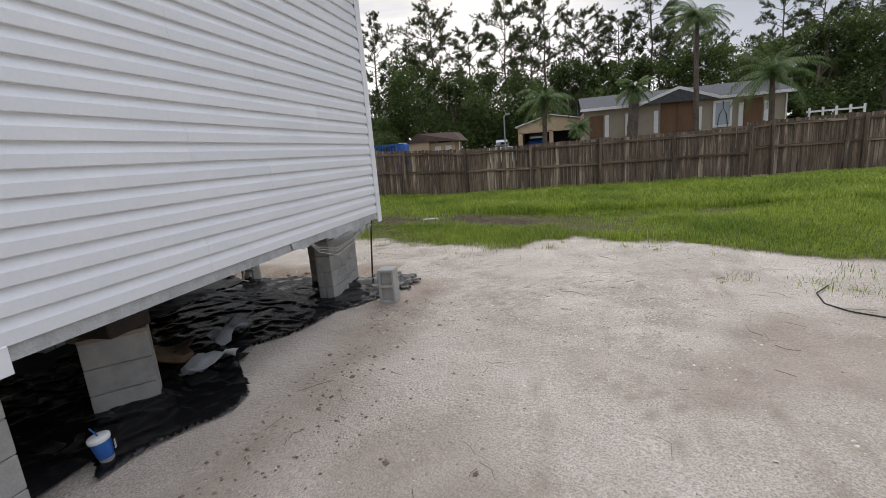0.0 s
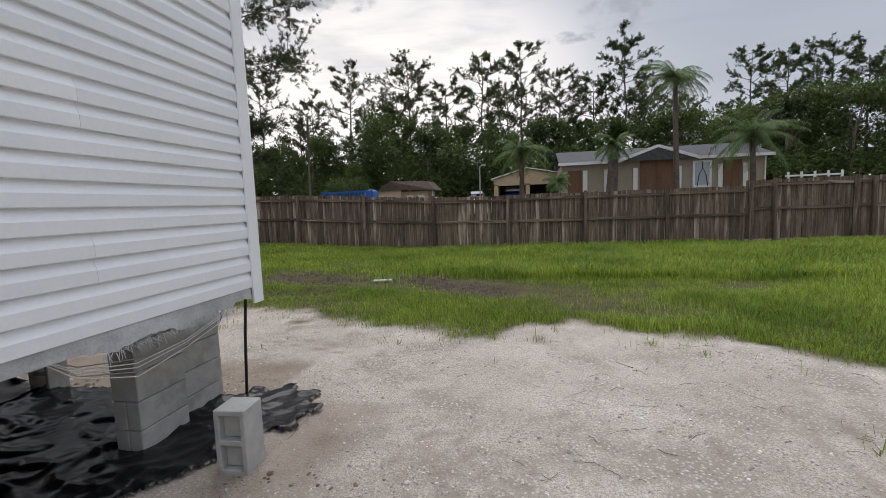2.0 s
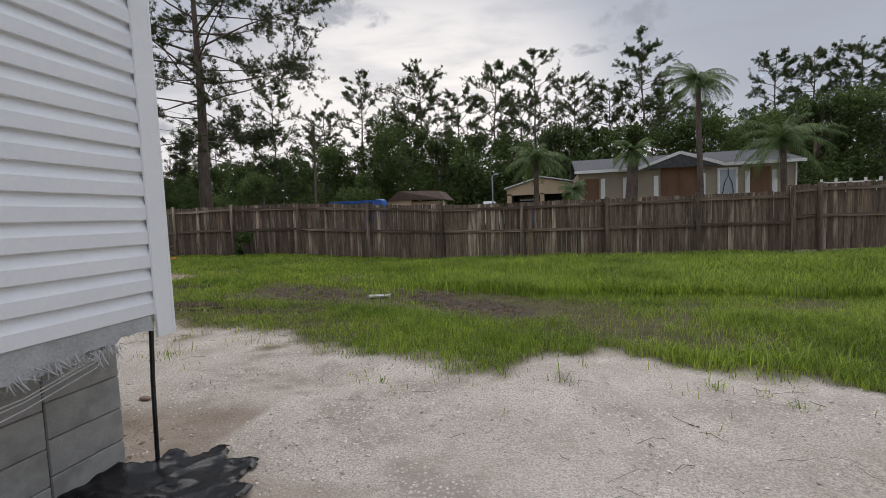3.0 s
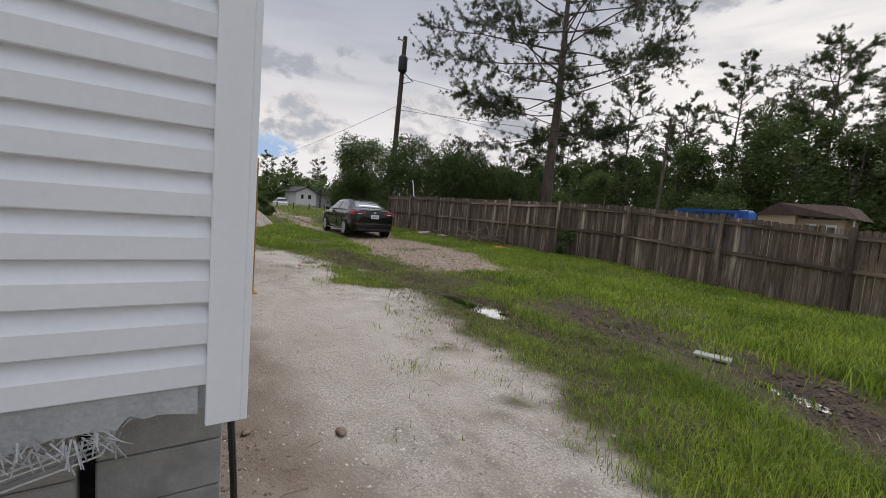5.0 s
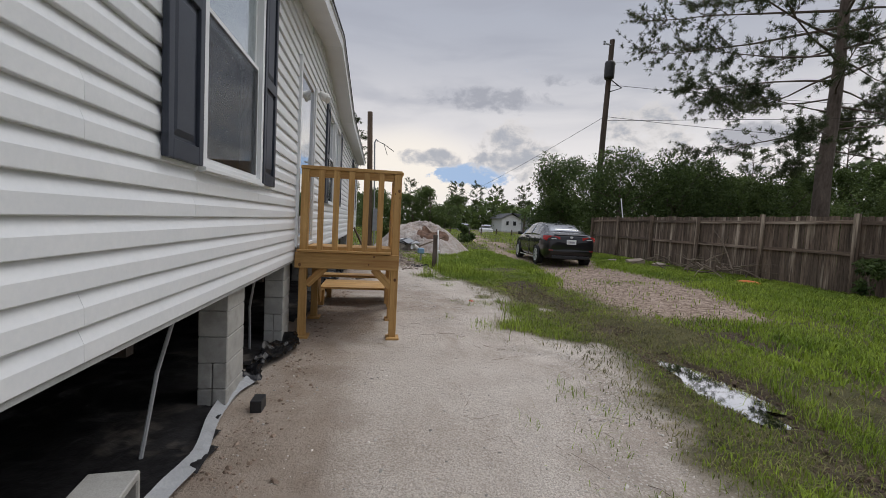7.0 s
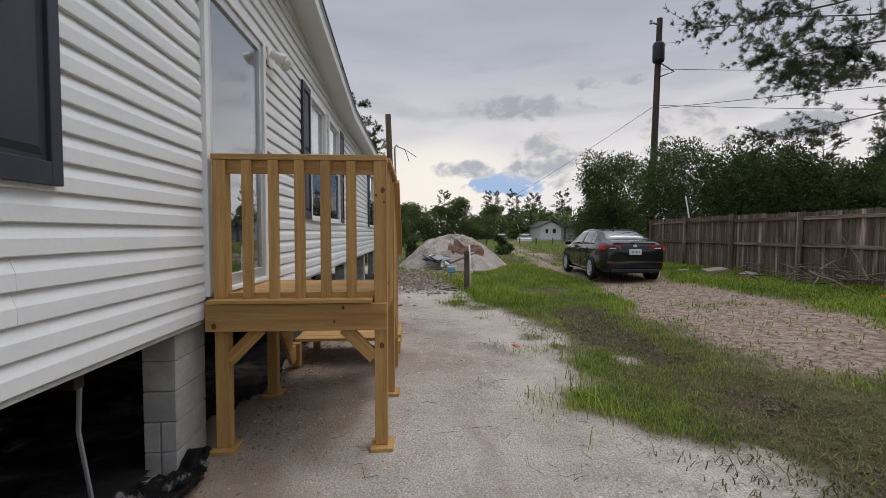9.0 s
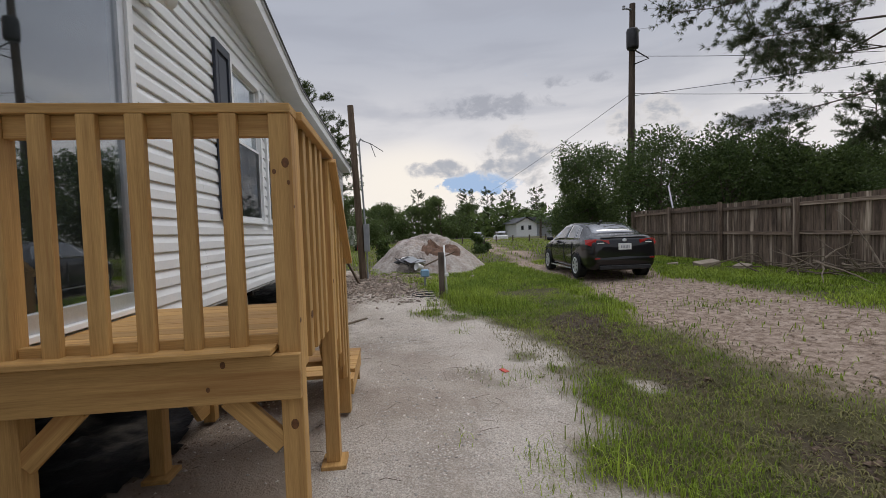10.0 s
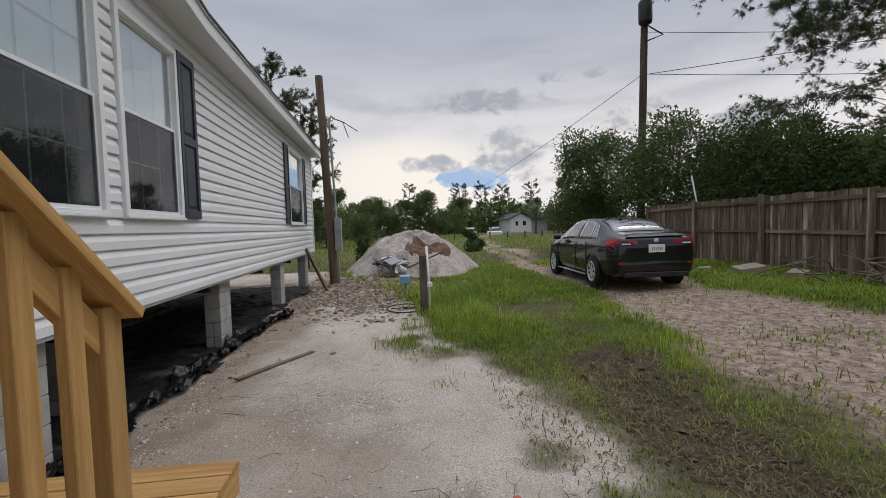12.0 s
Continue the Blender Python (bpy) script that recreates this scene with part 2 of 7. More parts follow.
# leaves of the wood, lightened to paint in haze
HAZELEAF = leaf_mat("far green leaves paled by haze", (0.048, 0.080, 0.024), (0.142, 0.188, 0.056))
PALM = leaf_mat("palm fronds", (0.075, 0.125, 0.04), (0.16, 0.22, 0.075))
GRASS = leaf_mat("grass blades", (0.120, 0.195, 0.018), (0.330, 0.410, 0.055), 0.5)
MATTED = leaf_mat("matted brown grass", (0.085, 0.088, 0.024), (0.240, 0.215, 0.085), 0.45)
STRAW = leaf_mat("dry grass stalks", (0.20, 0.17, 0.09), (0.34, 0.29, 0.17), 0.3)
TWIG = surf("dry twig", (0.10, 0.075, 0.05), (0.24, 0.19, 0.14), 8, 0.9, 0.3, vary=0.2)
STONE = surf("pale shell stone", (0.36, 0.325, 0.28), (0.62, 0.58, 0.53), 9, 0.85, 0.3, island=0.5)
PAINT = gloss("black car paint", (0.002, 0.002, 0.004), 1.5, 0.025)
CARGLASS = gloss("dark car glass", (0.012, 0.014, 0.016), 3.4)
TYRE = surf("tyre rubber", (0.012, 0.012, 0.012), (0.025, 0.025, 0.025), 20, 0.85, 0.3)
RIM = surf("silver wheel", (0.58, 0.59, 0.60), (0.70, 0.71, 0.72), 5, 0.3, 0, metal=0.35)
REDLAMP = surf("red tail light", (0.32, 0.012, 0.010), (0.42, 0.02, 0.016), 5, 0.15, 0, spec=0.6)
WHITE = surf("white paint", (0.70, 0.70, 0.68), (0.80, 0.80, 0.78), 4, 0.5, 0.05)
BEIGE = surf("beige siding", (0.30, 0.255, 0.19), (0.37, 0.32, 0.245), 2, 0.8, 0.1)
TAN = surf("tan shed siding", (0.50, 0.375, 0.245), (0.58, 0.45, 0.30), 2, 0.8, 0.1)
PLY = surf("weathered plywood", (0.125, 0.066, 0.036), (0.20, 0.115, 0.065), 2, 0.85, 0.2, fine=14, stretch=(1, 1, 0.2))
BROWNROOF = surf("brown shingle", (0.07, 0.045, 0.035), (0.13, 0.09, 0.07), 5, 0.9, 0.3)
BLUE = surf("blue plastic", (0.02, 0.09, 0.32), (0.035, 0.13, 0.42), 5, 0.4, 0.05)
PALEBLUE = surf("pale blue plastic", (0.18, 0.32, 0.46), (0.25, 0.40, 0.55), 5, 0.5, 0.05)
POLEWOOD = surf("dark utility pole wood", (0.045, 0.032, 0.024), (0.12, 0.09, 0.065), 3, 0.9, 0.4, fine=20, stretch=(3, 3, 0.3))
BROWNPOLE = surf("brown treated post", (0.085, 0.058, 0.038), (0.19, 0.135, 0.09), 3, 0.85, 0.4, fine=20, stretch=(3, 3, 0.3))
BLACKMETAL = surf("black metal", (0.01, 0.01, 0.011), (0.03, 0.03, 0.032), 6, 0.5, 0.1)
GREYMETAL = surf("grey painted metal", (0.26, 0.27, 0.28), (0.36, 0.37, 0.38), 5, 0.5, 0.1)
SLAB = surf("broken tan concrete", (0.24, 0.19, 0.14), (0.36, 0.30, 0.23), 6, 0.95, 0.4)
# pale blue base paints the reflected sky into the glass
SKYPANE = gloss("far glass with painted sky", (0.30, 0.36, 0.40), 1.6)
ORANGE = surf("orange cloth", (0.55, 0.13, 0.03), (0.66, 0.2, 0.06), 5, 0.8, 0.1)
RED = surf("red plastic", (0.5, 0.05, 0.04), (0.62, 0.09, 0.07), 5, 0.5, 0.1)
TAGBROWN = surf("reddish brown wood", (0.12, 0.05, 0.035), (0.18, 0.08, 0.05), 8, 0.8, 0.1)


def water_mat():
    m = surf("muddy puddle water", (0.05, 0.042, 0.032), (0.07, 0.058, 0.045), 2, 0.5, 0, fine=6)
    t = m.node_tree
    gl = nd(t, "ShaderNodeBsdfGlossy", Roughness=0.03)
    gl.inputs[0].default_value = (1, 1, 1, 1)
    fr = nd(t, "ShaderNodeFresnel", IOR=2.2)
    mix = t.nodes.new("ShaderNodeMixShader")
    t.links.new(fr.outputs[0], mix.inputs[0])
    t.links.new(t.nodes["Principled BSDF"].outputs[0], mix.inputs[1])
    t.links.new(gl.outputs[0], mix.inputs[2])
    t.links.new(mix.outputs[0], t.nodes["Material Output"].inputs[0])
    return m


WATER = water_mat()


def ground_mat():
    """Sand, grass soil and wet mud, laid out by the cover stored on the ground's corners."""
    m = bpy.data.materials.new("sandy ground")
    m.use_nodes = True
    t = m.node_tree
    p = t.nodes["Principled BSDF"]
    L = t.links.new
    co = t.nodes.new("ShaderNodeTexCoord")

    def noise_of(scale, detail=5.0, rough=0.6):
        n = nd(t, "ShaderNodeTexNoise", Scale=scale, Detail=detail, Roughness=rough)
        L(co.outputs["Object"], n.inputs["Vector"])
        return n.outputs["Fac"]

    def ramp_of(src, p0, c0, p1, c1):
        r = t.nodes.new("ShaderNodeValToRGB")
        r.color_ramp.elements[0].position, r.color_ramp.elements[0].color = p0, (*c0, 1)
        r.color_ramp.elements[1].position, r.color_ramp.elements[1].color = p1, (*c1, 1)
        L(src, r.inputs[0])
        return r.outputs[0]

    def mixed(fac, x, y, blend="MIX"):
        k = nd(t, "ShaderNodeMix", dtype="RGBA", blend=blend)
        if isinstance(fac, float):
            k.inputs[0].default_value = fac
        else:
            L(fac, k.inputs[0])
        L(x, k.inputs[6])
        L(y, k.inputs[7])
        return k.outputs[2]

    def attr(name):
        a = t.nodes.new("ShaderNodeAttribute")
        a.attribute_name = name
        return a.outputs["Fac"]

    sand = ramp_of(noise_of(0.9), 0.3, (0.57, 0.50, 0.425), 0.7, (0.76, 0.695, 0.615))
    grit = ramp_of(noise_of(75, 5, 0.8), 0.38, (0.30, 0.27, 0.24), 0.58, (1, 1, 1))
    sand = mixed(0.75, sand, grit, "MULTIPLY")
    pebble = t.nodes.new("ShaderNodeTexVoronoi")
    pebble.inputs["Scale"].default_value = 36
    L(co.outputs["Object"], pebble.inputs["Vector"])
    peb = ramp_of(pebble.outputs["Distance"], 0.10, (0.74, 0.69, 0.62), 0.42, (0.34, 0.29, 0.24))
    gm = nd(t, "ShaderNodeMath", op="MULTIPLY")
    L(attr("gravel"), gm.inputs[0])
    L(ramp_of(noise_of(1.6, 5, 0.65), 0.46, (0, 0, 0), 0.60, (0.85, 0.85, 0.85)), gm.inputs[1])
    gravelled = mixed(gm.outputs[0], sand, peb)
    streak = ramp_of(noise_of(2.3, 6, 0.75), 0.5, (0, 0, 0), 0.75, (1, 1, 1))
    st = nd(t, "ShaderNodeMath", op="MULTIPLY")
    L(streak, st.inputs[0])
    st.inputs[1].default_value = 0.5
    brown = ramp_of(noise_of(7), 0.3, (0.26, 0.20, 0.15), 0.7, (0.36, 0.29, 0.22))
    gravelled = mixed(st.outputs[0], gravelled, brown)
    soil = ramp_of(noise_of(3.0), 0.3, (0.055, 0.052, 0.022), 0.7, (0.125, 0.112, 0.045))
    mud = ramp_of(noise_of(6.0), 0.3, (0.030, 0.020, 0.013), 0.7, (0.10, 0.068, 0.042))
    dirt = ramp_of(noise_of(9.0, 6, 0.7), 0.36, (0.17, 0.115, 0.08), 0.64, (0.47, 0.37, 0.29))
    # brown of damp sand, which also paints the shade below the porch
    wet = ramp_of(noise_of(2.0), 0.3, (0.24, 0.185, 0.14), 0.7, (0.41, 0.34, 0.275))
    c = mixed(attr("damp_shade"), gravelled, wet)
    c = mixed(attr("grass"), c, soil)
    c = mixed(attr("dirt"), c, dirt)
    c = mixed(attr("mud"), c, mud)
    L(c, p.inputs["Base Color"])
    rr = nd(t, "ShaderNodeMapRange")
    rr.inputs[3].default_value, rr.inputs[4].default_value = 0.95, 0.72
    L(attr("mud"), rr.inputs[0])
    L(rr.outputs[0], p.inputs["Roughness"])
    p.inputs["Specular IOR Level"].default_value = 0.3
    h = nd(t, "ShaderNodeMath", op="ADD")
    L(noise_of(38, 6, 0.7), h.inputs[0])
    L(noise_of(9, 5, 0.6), h.inputs[1])
    bp = nd(t, "ShaderNodeBump", Strength=0.9, Distance=0.03)
    L(h.outputs[0], bp.inputs["Height"])
    L(bp.outputs[0], p.inputs["Normal"])
    return m


GROUND = ground_mat()


# ---- mesh tools ----
class Shape:
    """Collects vertices and faces of one mesh."""

    def __init__(self):
        self.v, self.f = [], []

    def add(self, verts, faces):
        n = len(self.v)
        self.v.extend(tuple(p) for p in verts)
        self.f.extend(tuple(i + n for i in f) for f in faces)
        return self

    def box(self, a, b, m=None):
        (x0, y0, z0), (x1, y1, z1) = a, b
        vs = [Vector(p) for p in ((x0, y0, z0), (x1, y0, z0), (x1, y1, z0), (x0, y1, z0), (x0, y0, z1), (x1, y0, z1), (x1, y1, z1), (x0, y1, z1))]
        if m is not None:
            vs = [m @ p for p in vs]
        return self.add(vs, [(0, 3, 2, 1), (4, 5, 6, 7), (0, 1, 5, 4), (1, 2, 6, 5), (2, 3, 7, 6), (3, 0, 4, 7)])

    def tube(self, pts, radii, n=8, cap=True):
        pts = [Vector(p) for p in pts]
        rings, base = [], len(self.v)
        side = None
        for i, p in enumerate(pts):
            d = (pts[min(i + 1, len(pts) - 1)] - pts[max(i - 1, 0)]).normalized()
            if side is None:
                side = d.orthogonal().normalized()
            side = (side - d * side.dot(d)).normalized()
            up = d.cross(side)
            r = radii[i] if isinstance(radii, (list, tuple)) else radii
            for k in range(n):
                a = 2 * math.pi * k / n
                self.v.append(tuple(p + (side * math.cos(a) + up * math.sin(a)) * r))
        for i in range(len(pts) - 1):
            for k in range(n):
                a, b = base + i * n + k, base + i * n + (k + 1) % n
                self.f.append((a, b, b + n, a + n))
        if cap:
            self.f.append(tuple(base + k for k in reversed(range(n))))
            self.f.append(tuple(base + (len(pts) - 1) * n + k for k in range(n)))
        return self

    def lathe(self, prof, n=24, m=None):
        """Turns (radius, height) pairs round z."""
        base = len(self.v)
        for r, z in prof:
            for k in range(n):
                a = 2 * math.pi * k / n
                p = Vector((r * math.cos(a), r * math.sin(a), z))
                self.v.append(tuple(m @ p if m is not None else p))
        for i in range(len(prof) - 1):
            for k in range(n):
                a, b = base + i * n + k, base + i * n + (k + 1) % n
                self.f.append((a, b, b + n, a + n))
        return self

    def mesh(self, name, mat, smooth=False, bevel=0.0):
        me = bpy.data.meshes.new(name)
        me.from_pydata(self.v, [], self.f)
        if len(self.f) < 1500:
            bm = bmesh.new()
            bm.from_mesh(me)
            bmesh.ops.recalc_face_normals(bm, faces=bm.faces[:])
            if bevel:
                bmesh.ops.bevel(bm, geom=bm.edges[:], offset=bevel, segments=1, affect="EDGES", profile=0.6)
            bm.to_mesh(me)
            bm.free()
        me.materials.append(mat)
        if smooth:
            me.polygons.foreach_set("use_smooth", [True] * len(me.polygons))
        me.update()
        return me


WORLD = {}


def thing(name, at, label, category, group="", kind=""):
    """An empty at the base of a thing, for its parts."""
    ob = new(name)
    ob.empty_display_size = 0.2
    ob.matrix_basis = at if isinstance(at, Matrix) else Matrix.Translation(at)
    WORLD[ob] = ob.matrix_basis.copy()
    return tagged(ob, label, category, group, kind)


def part(name, shape, material, parent=None, label="", m=None, smooth=False, bevel=0.0):
    """One mesh object, at the world pose m, under a thing or a part."""
    me = shape if isinstance(shape, bpy.types.Mesh) else shape.mesh(name, material, smooth, bevel)
    ob = new(name, me)
    ob.matrix_basis = m if m is not None else Matrix()
    WORLD[ob] = ob.matrix_basis.copy()
    if parent is not None:
        ob.parent = parent
        ob.matrix_parent_inverse = WORLD[parent].inverted()
    if label:
        ob["label"] = label
    return ob


def plain(name, shape, material, label, category="", kind="", group="", m=None, smooth=False, bevel=0.0):
    return tagged(part(name, shape, material, None, "", m, smooth, bevel), label, category, group, kind)


BOARDS = {}


def board(name, p0, p1, wide, thick, material, parent, up=(0, 0, 1), label="", bevel=0.003):
    """A sawn board from p0 to p1 (its middle line); its width lies along up, its length along its own x."""
    p0, p1 = Vector(p0), Vector(p1)
    x = (p1 - p0).normalized()
    z = Vector(up)
    z = (z - x * z.dot(x)).normalized()
    y = z.cross(x)
    m = Matrix((x, y, z)).transposed().to_4x4()
    m.translation = p0
    ln = (p1 - p0).length
    key = (name, round(ln, 3), wide, thick, material.name)
    if key not in BOARDS:
        BOARDS[key] = Shape().box((0, -thick / 2, -wide / 2), (ln, thick / 2, wide / 2)).mesh(name, material, False, bevel)
    return part(name, BOARDS[key], material, parent, label, m)


def smooth01(a):
    a = np.clip(a, 0, 1)
    return a * a * (3 - 2 * a)


def fbm(x, y, seed=0, octaves=4):
    """Cheap smooth noise on arrays, about -1 to 1."""
    rng = np.random.RandomState(seed)
    out, amp, f = np.zeros_like(np.asarray(x, float)), 1.0, 1.0
    for _ in range(octaves):
        for _ in range(3):
            a, ph = rng.uniform(0, 2 * math.pi), rng.uniform(0, 6.28, 2)
            out += amp / 3 * np.sin((x * math.cos(a) + y * math.sin(a)) * f + ph[0] + 1.3 * np.sin((y * math.cos(a) - x * math.sin(a)) * f * 0.7 + ph[1]))
        amp, f = amp * 0.55, f * 2.1
    return out


import functools

# ---- ground ----
def seg_dist(x, y, pts):
    """Distance of points to a line of segments."""
    best = np.full(np.shape(x), 1e9)
    for (ax, ay), (bx, by) in zip(pts[:-1], pts[1:]):
        dx, dy = bx - ax, by - ay
        t = np.clip(((x - ax) * dx + (y - ay) * dy) / (dx * dx + dy * dy), 0, 1)
        best = np.minimum(best, np.hypot(x - ax - t * dx, y - ay - t * dy))
    return best


EDGE_X = [-60, -30, -22, -17, -14.7, -13, -11.7, -11, -9.8, -9.3, -8.4, -7.9, -7.3, -6.6, -5.9, -5, -4.2, -3, -2.2, -1.4, -0.4, 0.7, 1.6, 3.2, 4.4, 6, 9, 30]
EDGE_Y = [2.0, 2.5, 3.6, 5.6, 6.0, 5.9, 6.5, 7.0, 6.95, 6.55, 6.75, 6.7, 6.15, 6.6, 6.85, 6.75, 6.65, 6.3, 5.9, 5.85, 5.6, 5.0, 5.75, 5.1, 4.1, 3.2, 2.0, -6.0]
DRIVE = [(-70, 20.5), (-42, 12.9), (-30, 11.3), (-22, 10.8), (-16, 10.7), (-12, 10.3), (-9.6, 10.1), (-8.6, 9.9)]
TRACKS = [[(1.63, 5.11), (1.82, 3.83), (2.04, 3.37), (2.5, 1.64), (2.7, 0.4), (2.6, -1.5)], [(-0.54, 4.11), (0.28, 3.07), (0.93, 1.8), (1.2, 0.13), (1.1, -1.5)], [(3.05, 4.34), (2.9, 3.0), (3.1, 1.2), (3.2, -0.5)], [(0.58, 2.98), (1.41, 1.56), (2.02, 0.47), (2.3, -1)], [(-9, 5.6), (-5.4, 5.2), (-2, 5.0), (0.2, 4.4)]]
RUT_A = [(-11.4, 7.7), (-10.4, 7.6), (-8, 7.75), (-5, 7.7), (-3.5, 7.4), (-1.5, 7.1)]
RUT_B = [(-6.5, 9.3), (-5.0, 9.2), (-3.2, 8.95), (-1.6, 8.8), (-0.4, 8.3), (0.8, 7.7)]
PUDDLES = [(-4.95, 7.66, 0.80, 0.27, 0.05), (-3.4, 8.8, 0.50, 0.12, 0.35), (-0.95, 8.40, 0.34, 0.15, -0.3), (-2.45, 8.95, 0.22, 0.09, 0.0)]


def covers(x, y):
    """How far the ground is grass, driveway dirt, wet mud, gravel and damp sand with painted porch shade, each 0 to 1.
    """
    edge = np.interp(x, EDGE_X, EDGE_Y) + 0.28 * fbm(x * 1.6, y * 1.6, 3) + 0.12 * fbm(x * 6, y * 6, 4)
    grass = smooth01((y - edge) / 0.5 + 0.3)
    tuft = fbm(x * 2.2, y * 2.2, 8)
    near = smooth01((y - edge + 1.1) / 1.0) * (1 - grass)
    grass = np.maximum(grass, near * smooth01((tuft - 0.45) * 2.2) * 0.8)
    grass = np.where((x < -24) & (y < 6), 1.0, grass)
    dirt = smooth01((1.75 - 0.65 * smooth01((-19 - x) / 4) + 0.45 * fbm(x * 0.9, y * 0.9, 5) - seg_dist(x, y, DRIVE)) / 0.7)
    dirt *= 1 - 0.55 * smooth01((fbm(x * 1.1, y * 1.1, 21) - 0.45) * 2.5) * smooth01((x + 12.5) / 3)
    dirt *= 1 - 0.7 * smooth01((0.35 + 0.15 * fbm(x * 0.8, y * 0.8, 22) - seg_dist(x, y, DRIVE)) / 0.3) * smooth01((-19 - x) / 3)
    ra, rb = seg_dist(x, y, RUT_A), seg_dist(x, y, RUT_B)
    mud = np.maximum(smooth01((0.34 + 0.34 * smooth01((-8.7 - x) / 0.9) + 0.26 * fbm(x * 2.2, y * 2.2, 6) - ra) / 0.4) * smooth01((-2.6 - x) / 2 + 0.3), smooth01((0.36 + 0.16 * smooth01((x + 4.2) / 1.0) + 0.34 * fbm(x * 2.5, y * 2.5, 7) - rb) / 0.25))
    mud *= 1 - 0.75 * dirt * smooth01((-9.5 - x) / 2)
    mud *= np.clip(0.85 + 0.7 * fbm(x * 3.1, y * 3.1, 9), 0.2, 1)
    for px, py, a, b, r in PUDDLES:
        u, v = (x - px) * math.cos(r) + (y - py) * math.sin(r), (y - py) * math.cos(r) - (x - px) * math.sin(r)
        mud = np.maximum(mud, smooth01((1.5 + 0.35 * fbm(x * 4, y * 4, 15) - np.hypot(u / a, v / b)) / 0.35))
    # small bare patches of sand in the trodden grass
    for px, py, pr in ((-8.5, 7.3, 0.28), (-9.4, 6.8, 0.2), (-6.2, 7.1, 0.25)):
        grass = grass * (1 - smooth01((pr - np.hypot(x - px, (y - py) * 1.4) + 0.08 * fbm(x * 6, y * 6, 16)) / 0.15))
    gravel = smooth01(0.45 + 0.7 * fbm(x * 0.8, y * 0.8, 10))
    # browner bands along the front footing and the end wall
    damp_shade = smooth01((0.72 - np.abs(y - 3.70) + 0.2 * fbm(x * 2, y * 2, 11)) / 0.5) * (x < -1) * 0.95
    damp_shade = np.maximum(damp_shade, 0.7 * smooth01((0.6 + 0.2 * fbm(x * 2, y * 2, 12) - np.abs(x + 0.35)) / 0.5) * (y < 3.4))
    damp_shade = np.maximum(damp_shade, 0.55 * smooth01((fbm(x * 0.9, y * 0.9, 13) - 0.5) * 2))
    # damp soil plus the porch's shade, painted brown over its footprint
    damp_shade = np.maximum(damp_shade, 0.95 * smooth01((1.25 - np.abs(x + 7.4) + 0.15 * fbm(x * 3, y * 3, 17)) / 0.4) * smooth01((4.55 + 0.12 * fbm(x * 3, y * 3, 18) - y) / 0.3))
    for line_at in TRACKS:
        d = np.abs(seg_dist(x, y, line_at) + 0.05 * fbm(x * 1.5, y * 1.5, 19) - 0.10)
        damp_shade = np.maximum(damp_shade, 0.75 * smooth01((0.055 - d) / 0.05) * smooth01(0.2 + fbm(x * 2.2, y * 2.2, 20)))
    return grass, dirt, mud, gravel, damp_shade


def height(x, y):
    x, y = np.asarray(x, float), np.asarray(y, float)
    h = 0.30 * smooth01((y - 6.0) / 8.0) * smooth01((-x - 0.5) / 8.0)
    close = smooth01((60 - np.hypot(x, y)) / 20)
    h += close * (0.018 * fbm(x * 0.7, y * 0.7, 1) + 0.008 * fbm(x * 3.1, y * 3.1, 2) + 0.006 * np.abs(fbm(x * 6.5, y * 6.5, 16)))
    rough = np.exp(-(seg_dist(x, y, RUT_A) / 0.7) ** 2) + np.exp(-(seg_dist(x, y, RUT_B) / 0.6) ** 2)
    h += close * 0.022 * rough * fbm(x * 5.5, y * 5.5, 17)
    h -= close * 0.05 * np.exp(-(seg_dist(x, y, RUT_A) / 0.28) ** 2) * (y > 6.2)
    h -= close * 0.05 * np.exp(-(seg_dist(x, y, RUT_B) / 0.25) ** 2)
    h += close * 0.008 * np.exp(-((seg_dist(x, y, RUT_B) - 0.6) / 0.2) ** 2)
    for px, py, a, b, r in PUDDLES:
        u, v = (x - px) * math.cos(r) + (y - py) * math.sin(r), (y - py) * math.cos(r) - (x - px) * math.sin(r)
        h -= (0.065 if b < 0.2 else 0.085) * np.exp(-((u / a) ** 2 + (v / b) ** 2) ** 1.5)
    # wheel tracks in the sand yard
    for k, (a, b) in enumerate((((-0.2, 2.6), (6.0, -1.2)), ((0.6, 3.9), (6.8, 0.1)), ((0.2, -3.0), (1.1, 4.6)))):
        h -= close * 0.014 * np.exp(-(seg_dist(x, y, [a, b]) / 0.13) ** 2)
    # loose soil turned over near the mound
    loose = np.exp(-(((x + 18.6) / 1.5) ** 2 + ((y - 5.2) / 1.0) ** 2))
    h += loose * (0.10 + 0.10 * np.abs(fbm(x * 4, y * 4, 30)))
    return h


@functools.lru_cache(maxsize=None)
def gz(x, y):
    return float(height(np.array([x]), np.array([y]))[0])


def ground_axis(a, b, step, far):
    fine = np.arange(a, b + step / 2, step)
    left = a - np.cumsum(step * 1.25 ** np.arange(1, 60))
    right = b + np.cumsum(step * 1.25 ** np.arange(1, 60))
    return np.concatenate([left[left > -far][::-1], fine, right[right < far]])


